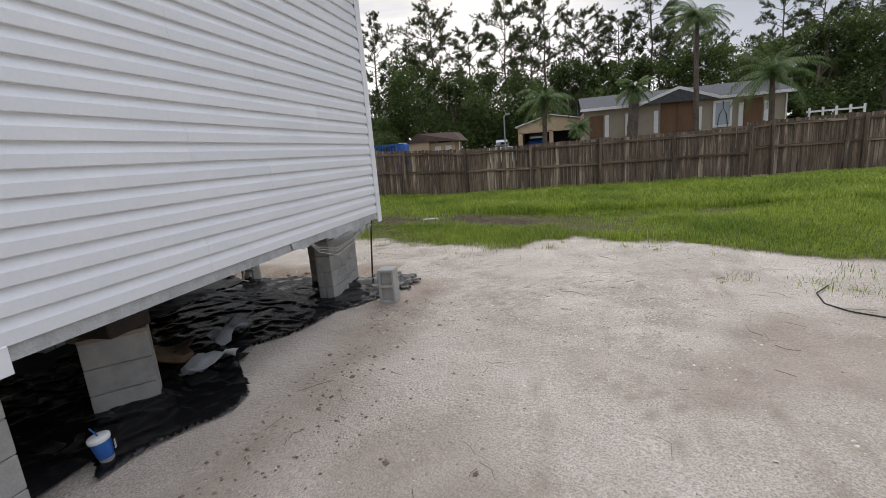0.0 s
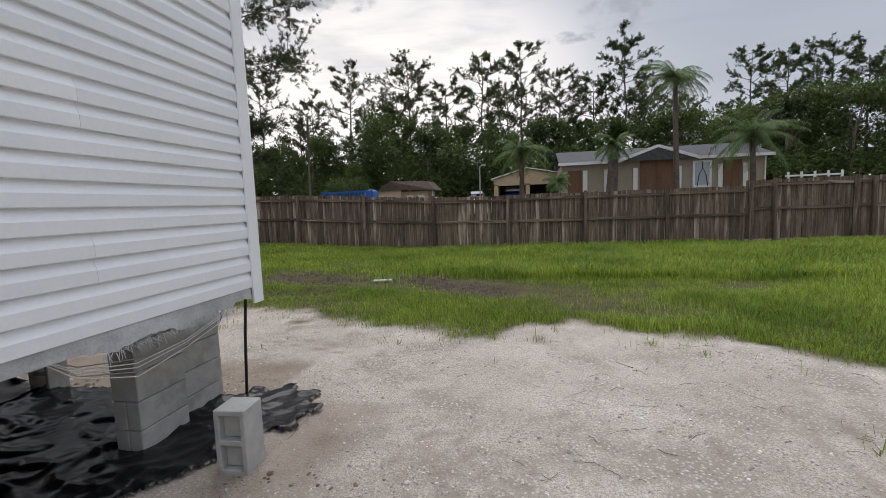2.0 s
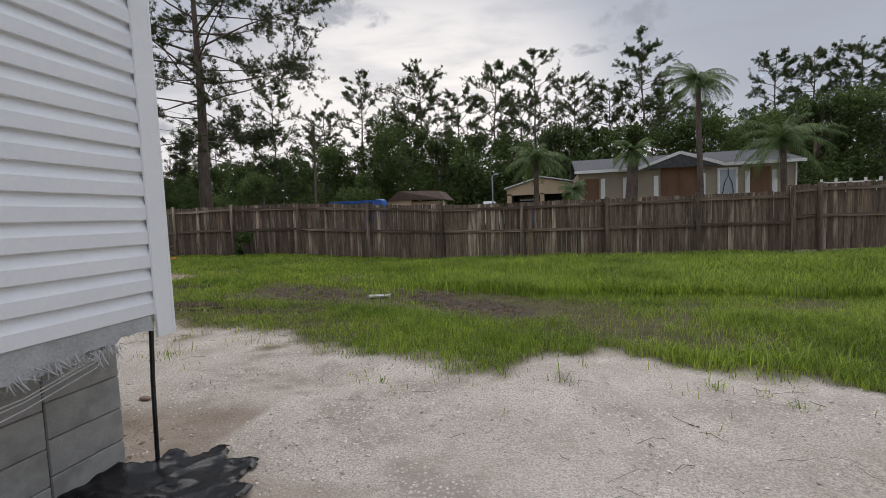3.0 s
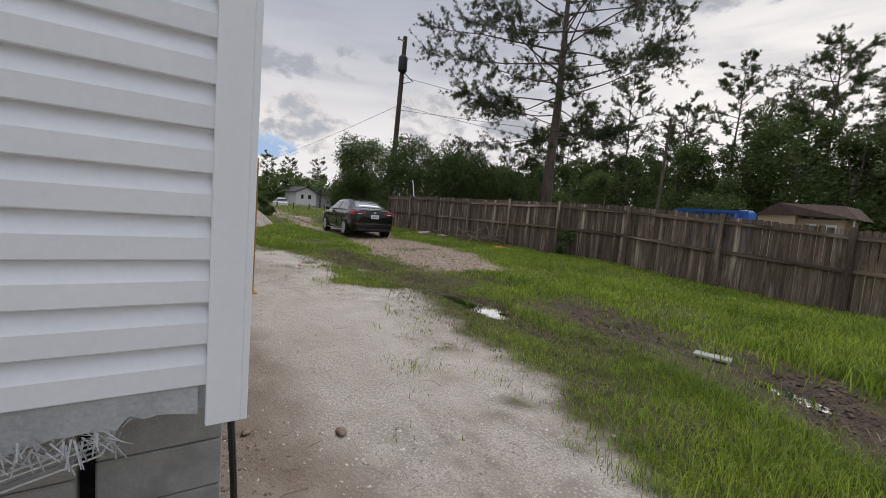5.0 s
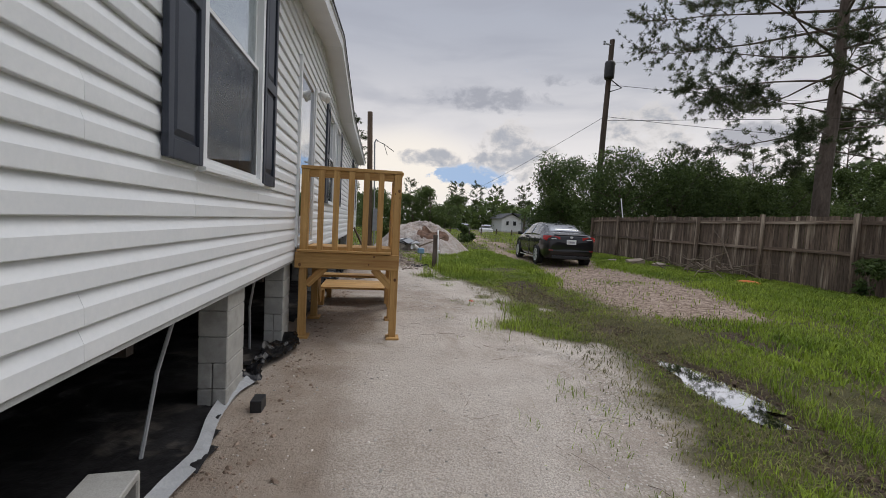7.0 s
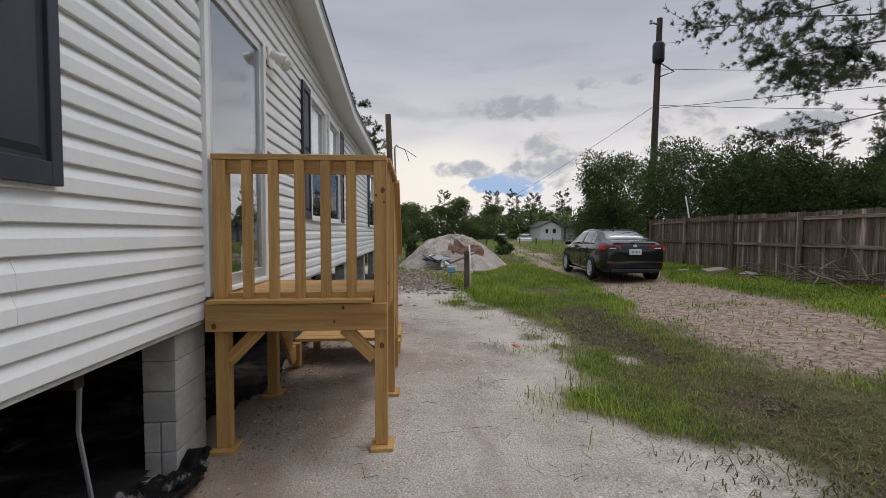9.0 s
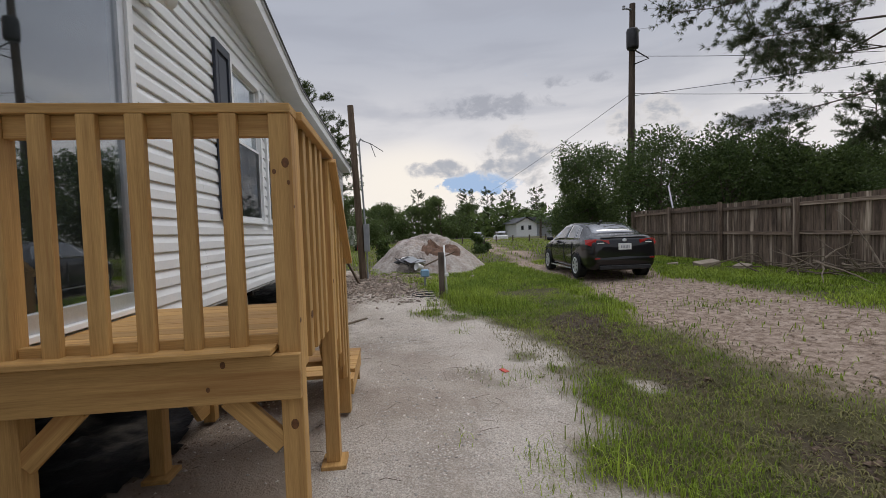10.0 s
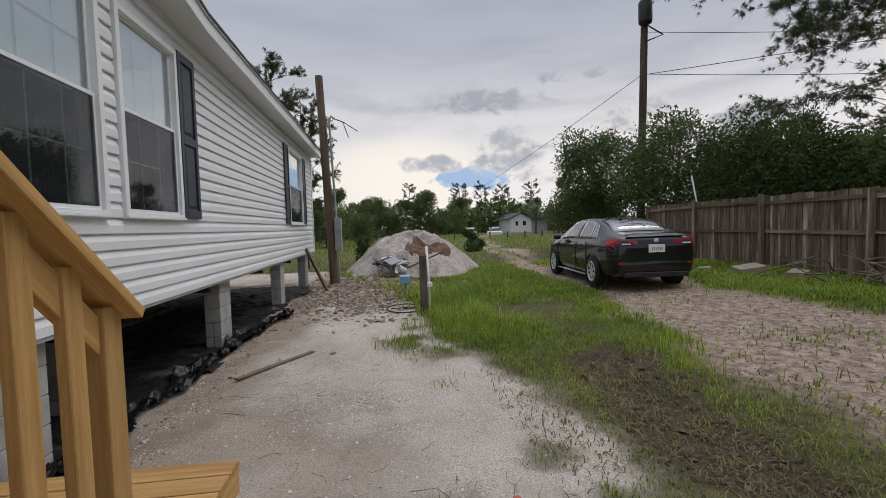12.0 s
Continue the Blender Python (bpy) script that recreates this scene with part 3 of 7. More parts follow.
def make_ground():
    xs, ys = ground_axis(-22, 7, 0.085, 900), ground_axis(-4, 15.5, 0.085, 900)
    X, Y = np.meshgrid(xs, ys)
    X, Y = X.ravel(), Y.ravel()
    Z = height(X, Y)
    w, hh = len(xs), len(ys)
    i = (np.arange(hh - 1)[:, None] * w + np.arange(w - 1)[None, :]).ravel()
    faces = np.stack([i, i + 1, i + 1 + w, i + w], 1)
    me = bpy.data.meshes.new("ground")
    me.vertices.add(len(X))
    me.vertices.foreach_set("co", np.stack([X, Y, Z], 1).ravel())
    me.loops.add(faces.size)
    me.loops.foreach_set("vertex_index", faces.ravel())
    me.polygons.add(len(faces))
    me.polygons.foreach_set("loop_start", np.arange(0, faces.size, 4))
    me.polygons.foreach_set("use_smooth", np.ones(len(faces), bool))
    me.update(calc_edges=True)
    for name, val in zip(("grass", "dirt", "mud", "gravel", "damp_shade"), covers(X, Y)):
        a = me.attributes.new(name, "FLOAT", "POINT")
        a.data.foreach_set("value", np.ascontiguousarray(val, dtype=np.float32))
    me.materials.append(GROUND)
    tagged(new("ground", me), "pale sandy yard with grass, ruts and gravel", "ground", "", "structure")


make_ground()


def make_puddle(px, py, a, b, r, seed):
    s = Shape()
    n = 72
    z = gz(px, py) + (0.052 if b < 0.2 else 0.076)
    rng = np.random.RandomState(seed)
    ph = rng.uniform(0, 6.28, 4)
    vs = [(px, py, z)]
    for k in range(n):
        t = 2 * math.pi * k / n
        q = 1 + 0.2 * math.sin(2 * t + ph[0]) + 0.15 * math.sin(3 * t + ph[1]) + 0.08 * math.sin(5 * t + ph[2]) + 0.05 * math.sin(9 * t + ph[3]) + 0.03 * math.sin(14 * t + ph[1])
        u, v = a * q * math.cos(t), b * q * math.sin(t)
        vs.append((px + u * math.cos(r) - v * math.sin(r), py + u * math.sin(r) + v * math.cos(r), z))
    s.add(vs, [(0, k + 1, (k + 1) % n + 1) for k in range(n)])
    plain("puddle", s, WATER, "muddy rain puddle reflecting the sky in a rut", "puddle", "structure")


for k, q in enumerate(PUDDLES):
    make_puddle(*q, k)

# ---- the white home on piers ----
X0, X1, Y0, Y1 = -0.92, -20.45, -5.0, 3.4  # near end, far end, back, front
BASE, EAVE, COURSE = 0.924, 3.70, 0.1245
PEAK_X, PEAK_Z, HALF = -8.7, 4.20, 3.4  # the raised gable over the door
home = thing("mobile_home", (X0, Y1, 0), "new white mobile home with vinyl siding on block piers", "house")


def top_at(x):
    return max(EAVE, PEAK_Z - (PEAK_Z - EAVE) * abs(x - PEAK_X) / HALF)


WINDOWS = [(-3.80, -4.90, 1.72, 3.34), (-9.66, -10.60, 1.72, 3.34), (-10.92, -11.86, 1.72, 3.34), (-17.28, -18.78, 1.72, 3.34)]
DOOR = (-6.66, -7.76, 1.10, 3.24)
HOLES = WINDOWS + [DOOR]

wall_front = Shape()
xs = sorted({X0 - 0.02, X1, *[h[0] for h in HOLES], *[h[1] for h in HOLES], PEAK_X - HALF, PEAK_X, PEAK_X + HALF}, reverse=True)
for a, b in zip(xs[:-1], xs[1:]):
    mid = (a + b) / 2
    cuts = [(h[2], h[3]) for h in HOLES if h[1] < mid < h[0]]
    lo = BASE
    for c0, c1 in cuts:
        wall_front.box((b, Y1 - 0.14, lo), (a, Y1 - 0.022, c0))
        lo = c1
    ta, tb = top_at(a), top_at(b)
    v = [(b, Y1 - 0.14, lo), (a, Y1 - 0.14, lo), (a, Y1 - 0.022, lo), (b, Y1 - 0.022, lo), (b, Y1 - 0.14, tb), (a, Y1 - 0.14, ta), (a, Y1 - 0.022, ta), (b, Y1 - 0.022, tb)]
    wall_front.add(v, [(0, 3, 2, 1), (4, 5, 6, 7), (0, 1, 5, 4), (1, 2, 6, 5), (2, 3, 7, 6), (3, 0, 4, 7)])
front = part("wall", wall_front, TRIM, home)
RIDGE_Y = (Y0 + Y1) / 2
RIDGE_Z = EAVE + (Y1 - RIDGE_Y) * 0.22
for xa, xb in ((X1, X1 + 0.12), (X0 - 0.14, X0 - 0.022)):
    end_shape = Shape()
    pro = [(Y0, BASE), (Y1 - 0.15, BASE), (Y1 - 0.15, EAVE), (RIDGE_Y, RIDGE_Z), (Y0, EAVE)]
    end_shape.add([(xa, y, z) for y, z in pro] + [(xb, y, z) for y, z in pro], [(0, 1, 2, 3, 4), (9, 8, 7, 6, 5)] + [(k, k + 5, (k + 1) % 5 + 5, (k + 1) % 5) for k in range(5)])
    end = part("wall", end_shape, TRIM, home)
part("wall", Shape().box((X1, Y0 - 0.02, BASE), (X0 - 0.14, Y0 + 0.1, EAVE)), TRIM, home)
part("floor", Shape().box((X1 + 0.02, Y0 + 0.02, BASE + 0.012), (X0 - 0.03, Y1 - 0.03, BASE + 0.10)), BELLY, home, "black wrapped underside of the home")
# inner wall and ceiling painted near-black for the room's gloom
part("room", Shape().box((X1 + 0.2, Y1 - 2.6, BASE + 0.12), (X0 - 0.2, Y1 - 2.5, EAVE - 0.15)), DARK, home, "inner wall painted near-black as an unlit room")
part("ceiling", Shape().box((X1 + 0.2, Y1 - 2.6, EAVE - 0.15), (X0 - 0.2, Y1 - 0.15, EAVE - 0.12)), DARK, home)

PROFILE = [(0.019, 0.0), (0.021, 0.003), (0.020, 0.064), (0.017, 0.071), (-0.003, 0.1195), (-0.008, 0.127)]


def siding_strip(run, z, za, zb, jitter):
    """One course of Dutch-lap siding along (a, b), between the heights za and zb; run gives the place for (along, out)."""
    a, b, place = run
    pro = []
    for (o0, h0), (o1, h1) in zip(PROFILE[:-1], PROFILE[1:]):
        g0, g1 = z + h0, z + h1
        if g1 < za or g0 > zb:
            continue
        f0, f1 = max(0, (za - g0) / (g1 - g0)), min(1, (zb - g0) / (g1 - g0))
        for f in (f0, f1):
            q = (o0 + (o1 - o0) * f, g0 + (g1 - g0) * f)
            if not pro or pro[-1] != q:
                pro.append(q)
    if len(pro) < 2:
        return None
    s = Shape()
    n = len(pro)
    for al in (a, b):
        for o, h in pro:
            s.v.append(tuple(place(al, o + jitter, h)))
        for o, h in reversed(pro):
            s.v.append(tuple(place(al, -0.018, h)))
    m = 2 * n
    s.f = [(k, (k + 1) % m, (k + 1) % m + m, k + m) for k in range(m)] + [tuple(reversed(range(m))), tuple(range(m, 2 * m))]
    return s


def front_place(al, o, h):
    return (al, Y1 - 0.018 + o, h)


def end_place(al, o, h):
    return (X0 - 0.018 + o, al, h)


rng = random.Random(4)
row = 0
z = BASE
while z < PEAK_Z:
    # spans free of openings along the front
    zt = z + COURSE
    spans = []
    blocked = sorted([(h[0] + 0.06, h[1] - 0.06, h) for h in HOLES if h[3] + 0.05 > z and h[2] - 0.05 < zt], key=lambda q: -q[0])
    xa, xb = X0 - 0.020, X1 + 0.06
    if zt > EAVE - 0.02:
        k = (PEAK_Z - zt) / (PEAK_Z - EAVE) * HALF
        xa, xb = PEAK_X + k, PEAK_X - k
    if xa - xb > 0.2:
        cur = xa
        for ba, bb, h in blocked:
            if cur > ba:
                spans.append((cur, ba, z, zt))
            if z < h[2] - 0.06:
                spans.append((ba, bb, z, min(zt, h[2] - 0.055)))
            if zt > h[3] + 0.06:
                spans.append((ba, bb, max(z, h[3] + 0.055), zt))
            cur = bb
        spans.append((cur, xb, z, zt))
    shift = (1.3, 0.0, 2.2)[(row // 2) % 3]
    for a, b, za, zb in spans:
        joints = [a]
        q = X0 - shift - 0.6
        while q > b:
            if q < a - 0.3 and q > b + 0.3:
                joints.append(q)
            q -= 3.66
        joints.append(b)
        for c, d in zip(joints[:-1], joints[1:]):
            st = siding_strip((c, d + 0.0015, front_place), z, za, zb, 0.0)
            if st and c - d > 0.02:
                part("siding_plank", st, SIDING, front)
    z, row = zt, row + 1
z, row = BASE, 0
while z < EAVE + 0.05:
    q0 = Y1 - 0.09
    for st_len in ((2.9, 3.66, 2.0), (1.2, 3.66, 3.6), (2.1, 3.66, 2.7))[(row // 2) % 3]:
        q1 = max(Y0, q0 - st_len)
        if q0 - q1 > 0.05:
            part("siding_plank", siding_strip((q0, q1 + 0.0015, end_place), z, z, z + COURSE, 0.0), SIDING, end)
        q0 = q1
    z, row = z + COURSE, row + 1

# corner posts: two flat faces folded round the corner
for cx, sx in ((X0, 1), (X1 + 0.0, -1)):
    s = Shape()
    low = 0.80 if sx > 0 else 0.9
    s.box((cx - 0.022 if sx > 0 else cx, Y1 - 0.004, low), (cx + 0.016 if sx > 0 else cx + 0.10, Y1 + 0.016, EAVE - 0.02))
    s.box((cx - 0.002 if sx > 0 else cx - 0.016, Y1 - 0.10, low), (cx + 0.016 if sx > 0 else cx + 0.002, Y1 - 0.004, EAVE - 0.02))
    part("corner_trim", s, TRIM, home, bevel=0.002)
part("starter_strip", Shape().box((X1 + 0.1, Y1 - 0.02, BASE - 0.03), (X0 - 0.1, Y1 - 0.012, BASE)), WRAP, home)
part("joint_trim", Shape().box((X0 - 0.02, -1.0, 0.80), (X0 + 0.012, -0.80, 0.93)), TRIM, home, bevel=0.003)
part("starter_strip", Shape().box((X0 - 0.02, Y0, BASE - 0.075), (X0 - 0.012, Y1 - 0.1, BASE)), WRAP, home)

# eaves: soffit, fascia and roof follow the raised gable
EY = Y1 + 0.28
line = [(X0 + 0.18, EAVE), (PEAK_X + HALF, EAVE), (PEAK_X, PEAK_Z), (PEAK_X - HALF, EAVE), (X1 - 0.18, EAVE)]


def ribbon(y0, y1, z0, z1):
    s = Shape()
    for x, z in line:
        s.v += [(x, y0, z + z0), (x, y1, z + z0), (x, y1, z + z1), (x, y0, z + z1)]
    for k in range(len(line) - 1):
        for j in range(4):
            s.f.append((4 * k + j, 4 * k + (j + 1) % 4, 4 * k + 4 + (j + 1) % 4, 4 * k + 4 + j))
    s.f += [(0, 1, 2, 3), (19, 18, 17, 16)]
    return s


part("soffit", ribbon(Y1 - 0.02, EY - 0.02, -0.02, 0.0), SOFFIT, home)
part("fascia", ribbon(EY - 0.02, EY, -0.035, 0.115), SOFFIT, home)
part("drip_edge", ribbon(EY - 0.015, EY + 0.02, 0.117, 0.135), ALU, home, "thin metal drip edge")
roof_s = Shape()
for x, z in line:
    roof_s.v += [(x, EY + 0.03, z + 0.137), (x, EY + 0.03, z + 0.165), (x, RIDGE_Y, RIDGE_Z + 0.2 + 0.25 * (z > EAVE + 0.1)), (x, Y0 - 0.3, EAVE + 0.14), (x, Y0 - 0.3, EAVE + 0.1), (x, RIDGE_Y, RIDGE_Z + 0.16)]
for k in range(len(line) - 1):
    for j in range(6):
        roof_s.f.append((6 * k + j, 6 * k + (j + 1) % 6, 6 * k + 6 + (j + 1) % 6, 6 * k + 6 + j))
roof_s.f += [tuple(range(6)), tuple(reversed(range(24, 30)))]
part("roof", roof_s, SHINGLE, home)


def make_window(x0, x1, z0, z1, grid):
    """A white double-hung window set into the wall; x0 > x1."""
    w = part("window", Shape().box((x1 - 0.055, Y1 - 0.03, z0 - 0.055), (x1, Y1 + 0.028, z1 + 0.055)).box((x0, Y1 - 0.03, z0 - 0.055), (x0 + 0.055, Y1 + 0.028, z1 + 0.055))
             .box((x1, Y1 - 0.03, z0 - 0.055), (x0, Y1 + 0.028, z0)).box((x1, Y1 - 0.03, z1), (x0, Y1 + 0.028, z1 + 0.055)), TRIM, home, bevel=0.002)
    zm = (z0 + z1) / 2 + 0.02
    part("sill", Shape().box((x1 - 0.06, Y1 + 0.029, z0 - 0.05), (x0 + 0.06, Y1 + 0.045, z0 - 0.028)), TRIM, w, bevel=0.002)
    for za, zb, dy, nm in ((zm, z1, -0.022, "upper_sash"), (z0, zm + 0.03, -0.002, "lower_sash")):
        y = Y1 + dy
        t = 0.03
        s = Shape().box((x1, y - 0.02, za), (x1 + t, y, zb)).box((x0 - t, y - 0.02, za), (x0, y, zb)).box((x1 + t, y - 0.02, za), (x0 - t, y, za + t)).box((x1 + t, y - 0.02, zb - t), (x0 - t, y, zb))
        part(nm, s, TRIM, w)
        g = part("pane", Shape().box((x1 + t, y - 0.014, za + t), (x0 - t, y - 0.008, zb - t)), PANE, w)
        g.visible_shadow = False
        if grid:
            zz = (za + zb) / 2
            for xm in (x0 + (x1 - x0) / 3, x0 + (x1 - x0) * 2 / 3):
                part("muntin", Shape().box((xm - 0.007, y - 0.026, za + t), (xm + 0.007, y - 0.0215, zb - t)), PAPER, w)
            part("muntin", Shape().box((x1 + t, y - 0.0275, zz - 0.007), (x0 - t, y - 0.0225, zz + 0.007)), PAPER, w)
    # film that also paints the sky's reflection into the upper pane
    part("blind", Shape().box((x1 + 0.004, Y1 - 0.062, zm), (x0 - 0.004, Y1 - 0.057, z1 - 0.004)), PAPER, w, "pale film behind the upper sash, tinted like reflected sky")
    # blackened panel close behind the glass, in place of a shaded room
    part("room_wall", Shape().box((x1 + 0.004, Y1 - 0.134, z0 + 0.003), (x0 - 0.004, Y1 - 0.13, zm)), DARK, w, "near-black panel standing in for the unlit room")
    part("insect_screen", Shape().box((x1 + 0.03, Y1 - 0.001, z0 + 0.03), (x0 - 0.03, Y1 + 0.002, zm)), SCREEN, w, "dark insect screen")


for k, q in enumerate(WINDOWS):
    make_window(*q, grid=k in (1, 2))


def make_shutter(xc, z0=1.69, z1=3.41, w=0.40):
    s = Shape()
    y0, y1 = Y1 + 0.005, Y1 + 0.035
    zm = z0 + (z1 - z0) * 0.48
    f = 0.055
    a, b = xc - w / 2, xc + w / 2
    s.box((a, y0, z0), (a + f, y1, z1)).box((b - f, y0, z0), (b, y1, z1))
    for q0, q1 in ((z0, z0 + 0.09), (zm - 0.045, zm + 0.045), (z1 - 0.09, z1)):
        s.box((a + f, y0, q0), (b - f, y1, q1))
    body = part("shutter", s, SHUTTER, home, "slate blue panelled shutter", bevel=0.003)
    for q0, q1 in ((z0 + 0.09, zm - 0.045), (zm + 0.045, z1 - 0.09)):
        p = Shape().box((a + f, y0, q0), (b - f, y0 + 0.010, q1))
        i0, i1, j0, j1 = a + f + 0.05, b - f - 0.05, q0 + 0.05, q1 - 0.05
        o0, o1, k0, k1 = a + f + 0.02, b - f - 0.02, q0 + 0.02, q1 - 0.02
        p.add([(o0, y0 + 0.010, k0), (o1, y0 + 0.010, k0), (o1, y0 + 0.010, k1), (o0, y0 + 0.010, k1), (i0, y0 + 0.022, j0), (i1, y0 + 0.022, j0), (i1, y0 + 0.022, j1), (i0, y0 + 0.022, j1)],
              [(4, 5, 6, 7), (0, 1, 5, 4), (1, 2, 6, 5), (2, 3, 7, 6), (3, 0, 4, 7)])
        part("panel", p, SHUTTER, body)


for xc in (-3.53, -5.17, -9.39, -12.12, -17.0, -19.06):
    make_shutter(xc)

# glazed storm door
dx0, dx1, dz0, dz1 = DOOR
door = part("door", Shape().box((dx1 - 0.06, Y1 - 0.05, dz0 - 0.03), (dx1, Y1 + 0.03, dz1 + 0.06)).box((dx0, Y1 - 0.05, dz0 - 0.03), (dx0 + 0.06, Y1 + 0.03, dz1 + 0.06))
            .box((dx1, Y1 - 0.05, dz1), (dx0, Y1 + 0.03, dz1 + 0.06)).box((dx1, Y1 - 0.12, dz0 - 0.03), (dx0, Y1 + 0.05, dz0)), TRIM, home, "white framed full-glass storm door", bevel=0.002)
part("door_frame", Shape().box((dx1 + 0.004, Y1 - 0.03, dz0 + 0.002), (dx1 + 0.075, Y1 + 0.012, dz1 - 0.004)).box((dx0 - 0.075, Y1 - 0.03, dz0 + 0.002), (dx0 - 0.004, Y1 + 0.012, dz1 - 0.004))
     .box((dx1 + 0.075, Y1 - 0.03, dz1 - 0.08), (dx0 - 0.075, Y1 + 0.012, dz1 - 0.004)).box((dx1 + 0.075, Y1 - 0.03, dz0 + 0.002), (dx0 - 0.075, Y1 + 0.012, dz0 + 0.09)), ALU, door, bevel=0.002)
g = part("pane", Shape().box((dx1 + 0.075, Y1 - 0.014, dz0 + 0.09), (dx0 - 0.075, Y1 - 0.008, dz1 - 0.08)), PANE, door)
g.visible_shadow = False
# coloured near-black to paint the unlit doorway behind the glass
part("inner_door", Shape().box((dx1 + 0.01, Y1 - 0.13, dz0), (dx0 - 0.01, Y1 - 0.09, dz1)), DARK, door, "inner door behind the glass in the unlit-interior black")
part("handle", Shape().box((dx1 + 0.02, Y1 + 0.012, 2.10), (dx1 + 0.05, Y1 + 0.03, 2.26)).tube([(dx1 + 0.035, Y1 + 0.03, 2.2), (dx1 + 0.035, Y1 + 0.07, 2.2), (dx1 + 0.13, Y1 + 0.07, 2.2)], 0.01), ALU, door, "metal lever handle")

# security light beside the door
lamp = part("wall_light", Shape().box((-8.06, Y1 - 0.004, 3.12), (-7.94, Y1 + 0.02, 3.30)), WHITE, home, "white twin-head security light", bevel=0.004)
for dx in (-0.06, 0.06):
    part("lamp_head", Shape().lathe([(0.0, 0.0), (0.035, 0.0), (0.045, 0.06), (0.06, 0.12), (0.055, 0.13), (0.0, 0.115)], 16, Matrix.Translation((-8.0 + dx * 1.5, Y1 + 0.05, 3.22)) @ Euler((radians(-115), 0, dx * 4)).to_matrix().to_4x4()), WHITE, lamp, smooth=True)
    part("arm", Shape().tube([(-8.0 + dx * 0.3, Y1 + 0.015, 3.22), (-8.0 + dx * 1.4, Y1 + 0.06, 3.22)], 0.012), WHITE, lamp)
vent = part("marker_plate", Shape().box((-1.045, Y1 - 0.004, 1.215), (-0.962, Y1 + 0.012, 1.223)).box((-1.045, Y1 - 0.004, 1.277), (-0.962, Y1 + 0.012, 1.285)).box((-1.045, Y1 - 0.004, 1.223), (-1.039, Y1 + 0.012, 1.277)).box((-0.968, Y1 - 0.004, 1.223), (-0.962, Y1 + 0.012, 1.277)), TAGBROWN, home, "small red-brown slatted plate in the siding")
part("backing", Shape().box((-1.039, Y1 - 0.004, 1.223), (-0.968, Y1 + 0.005, 1.277)), TAGBROWN, vent)
for k in range(7):
    part("slat", Shape().box((-1.038, Y1 + 0.005, 1.2245 + k * 0.0075), (-0.969, Y1 + 0.010, 1.2285 + k * 0.0075)), TAGBROWN, vent)

# steel under the floor
for y in (2.75, 0.9, -2.3):
    part("chassis_beam", Shape().box((X1 + 0.3, y - 0.05, 0.905), (X0 - 0.45, y + 0.05, 0.925)).box((X1 + 0.3, y - 0.008, 0.73), (X0 - 0.45, y + 0.008, 0.905)).box((X1 + 0.3, y - 0.05, 0.71), (X0 - 0.45, y + 0.05, 0.73)), STEEL, home)
for x in (-1.3, -3.3, -5.6, -8.0, -10.4, -12.8, -15.2, -17.6, -19.6):
    part("outrigger", Shape().box((x - 0.03, 0.9, 0.80), (x + 0.03, 3.3, 0.92)), STEEL, home)

part("end_beam", Shape().box((-1.66, Y0 + 0.4, 0.845), (-1.54, 3.1, 0.865)).box((-1.608, Y0 + 0.4, 0.70), (-1.592, 3.1, 0.845)).box((-1.66, Y0 + 0.4, 0.68), (-1.54, 3.1, 0.70)), STEEL, home)

# ---- block piers ----
HB = Shape().box((-0.2, -0.1, 0), (0.2, 0.1, 0.187)).mesh("block", BLOCK, False, 0.006)
SPLIT = Shape().box((-0.2, -0.048, 0), (0.2, 0.048, 0.187)).mesh("block", BLOCK, False, 0.006)
SHIM = Shape().box((-0.2, -0.1, 0), (0.2, 0.1, 0.03)).mesh("shim", SLAB, False, 0.003)


def make_pier(x, y, turn=0.0, top=0.9, lean=0.0):
    """One block a course; the lowest courses are pairs of half-thick blocks; a timber shim on top."""
    g0 = gz(x, y) - 0.04
    base = pose(x, y, g0, 0, lean, turn)
    t = thing("block_pier", base, "stacked grey concrete block pier under the home", "pier", "piers under the home")
    z, k = 0.0, 0
    while g0 + z + 0.19 < top - 0.02:
        for sgn in ((-1, 1) if k < 2 else (0,)):
            part("block", SPLIT if k < 2 else HB, BLOCK, t, m=base @ pose(0, 0.051 * sgn, z))
        z, k = z + 0.191, k + 1
    gap = top - g0 - z
    if gap > 0.06:
        part("cap_block", Shape().box((-0.2, -0.1, 0), (0.2, 0.1, gap - 0.032)), BLOCK, t, m=base @ pose(0, 0, z), bevel=0.004)
    part("shim", SHIM, BROWNPOLE, t, m=base @ pose(0, 0, top - g0 - 0.03))


for x, y, turn in ((-1.37, 2.77, 91), (-1.44, 3.22, 90), (-1.25, -0.95, 92), (-1.75, 3.3, 0), (-4.74, 3.22, 0), (-6.52, 3.24, 1), (-9.9, 3.2, 0), (-13.3, 3.2, 0), (-16.6, 3.22, 2), (-19.4, 3.24, 0)):
    make_pier(x, y, turn, 0.915)
for x, y, turn in ((-3.6, 0.9, 0), (-6.2, 0.9, 4), (-8.7, 0.9, 0), (-11.3, 0.9, 2), (-14.0, 0.9, 0), (-17.0, 0.9, 0), (-1.9, -2.3, 90), (-5.0, -2.3, 0), (-11.2, 2.75, 90)):
    make_pier(x, y, turn, 0.71)


# a low pier of three courses set askew, with dark blocking up to the beam
make_pier(-1.67, 0.21, 45, 0.56)
plain("blocking", Shape().box((-1.85, 0.05, 0.561), (-1.50, 0.37, 0.80)), STEEL, "dark steel and timber blocking on the askew pier", "blocking", bevel=0.01)


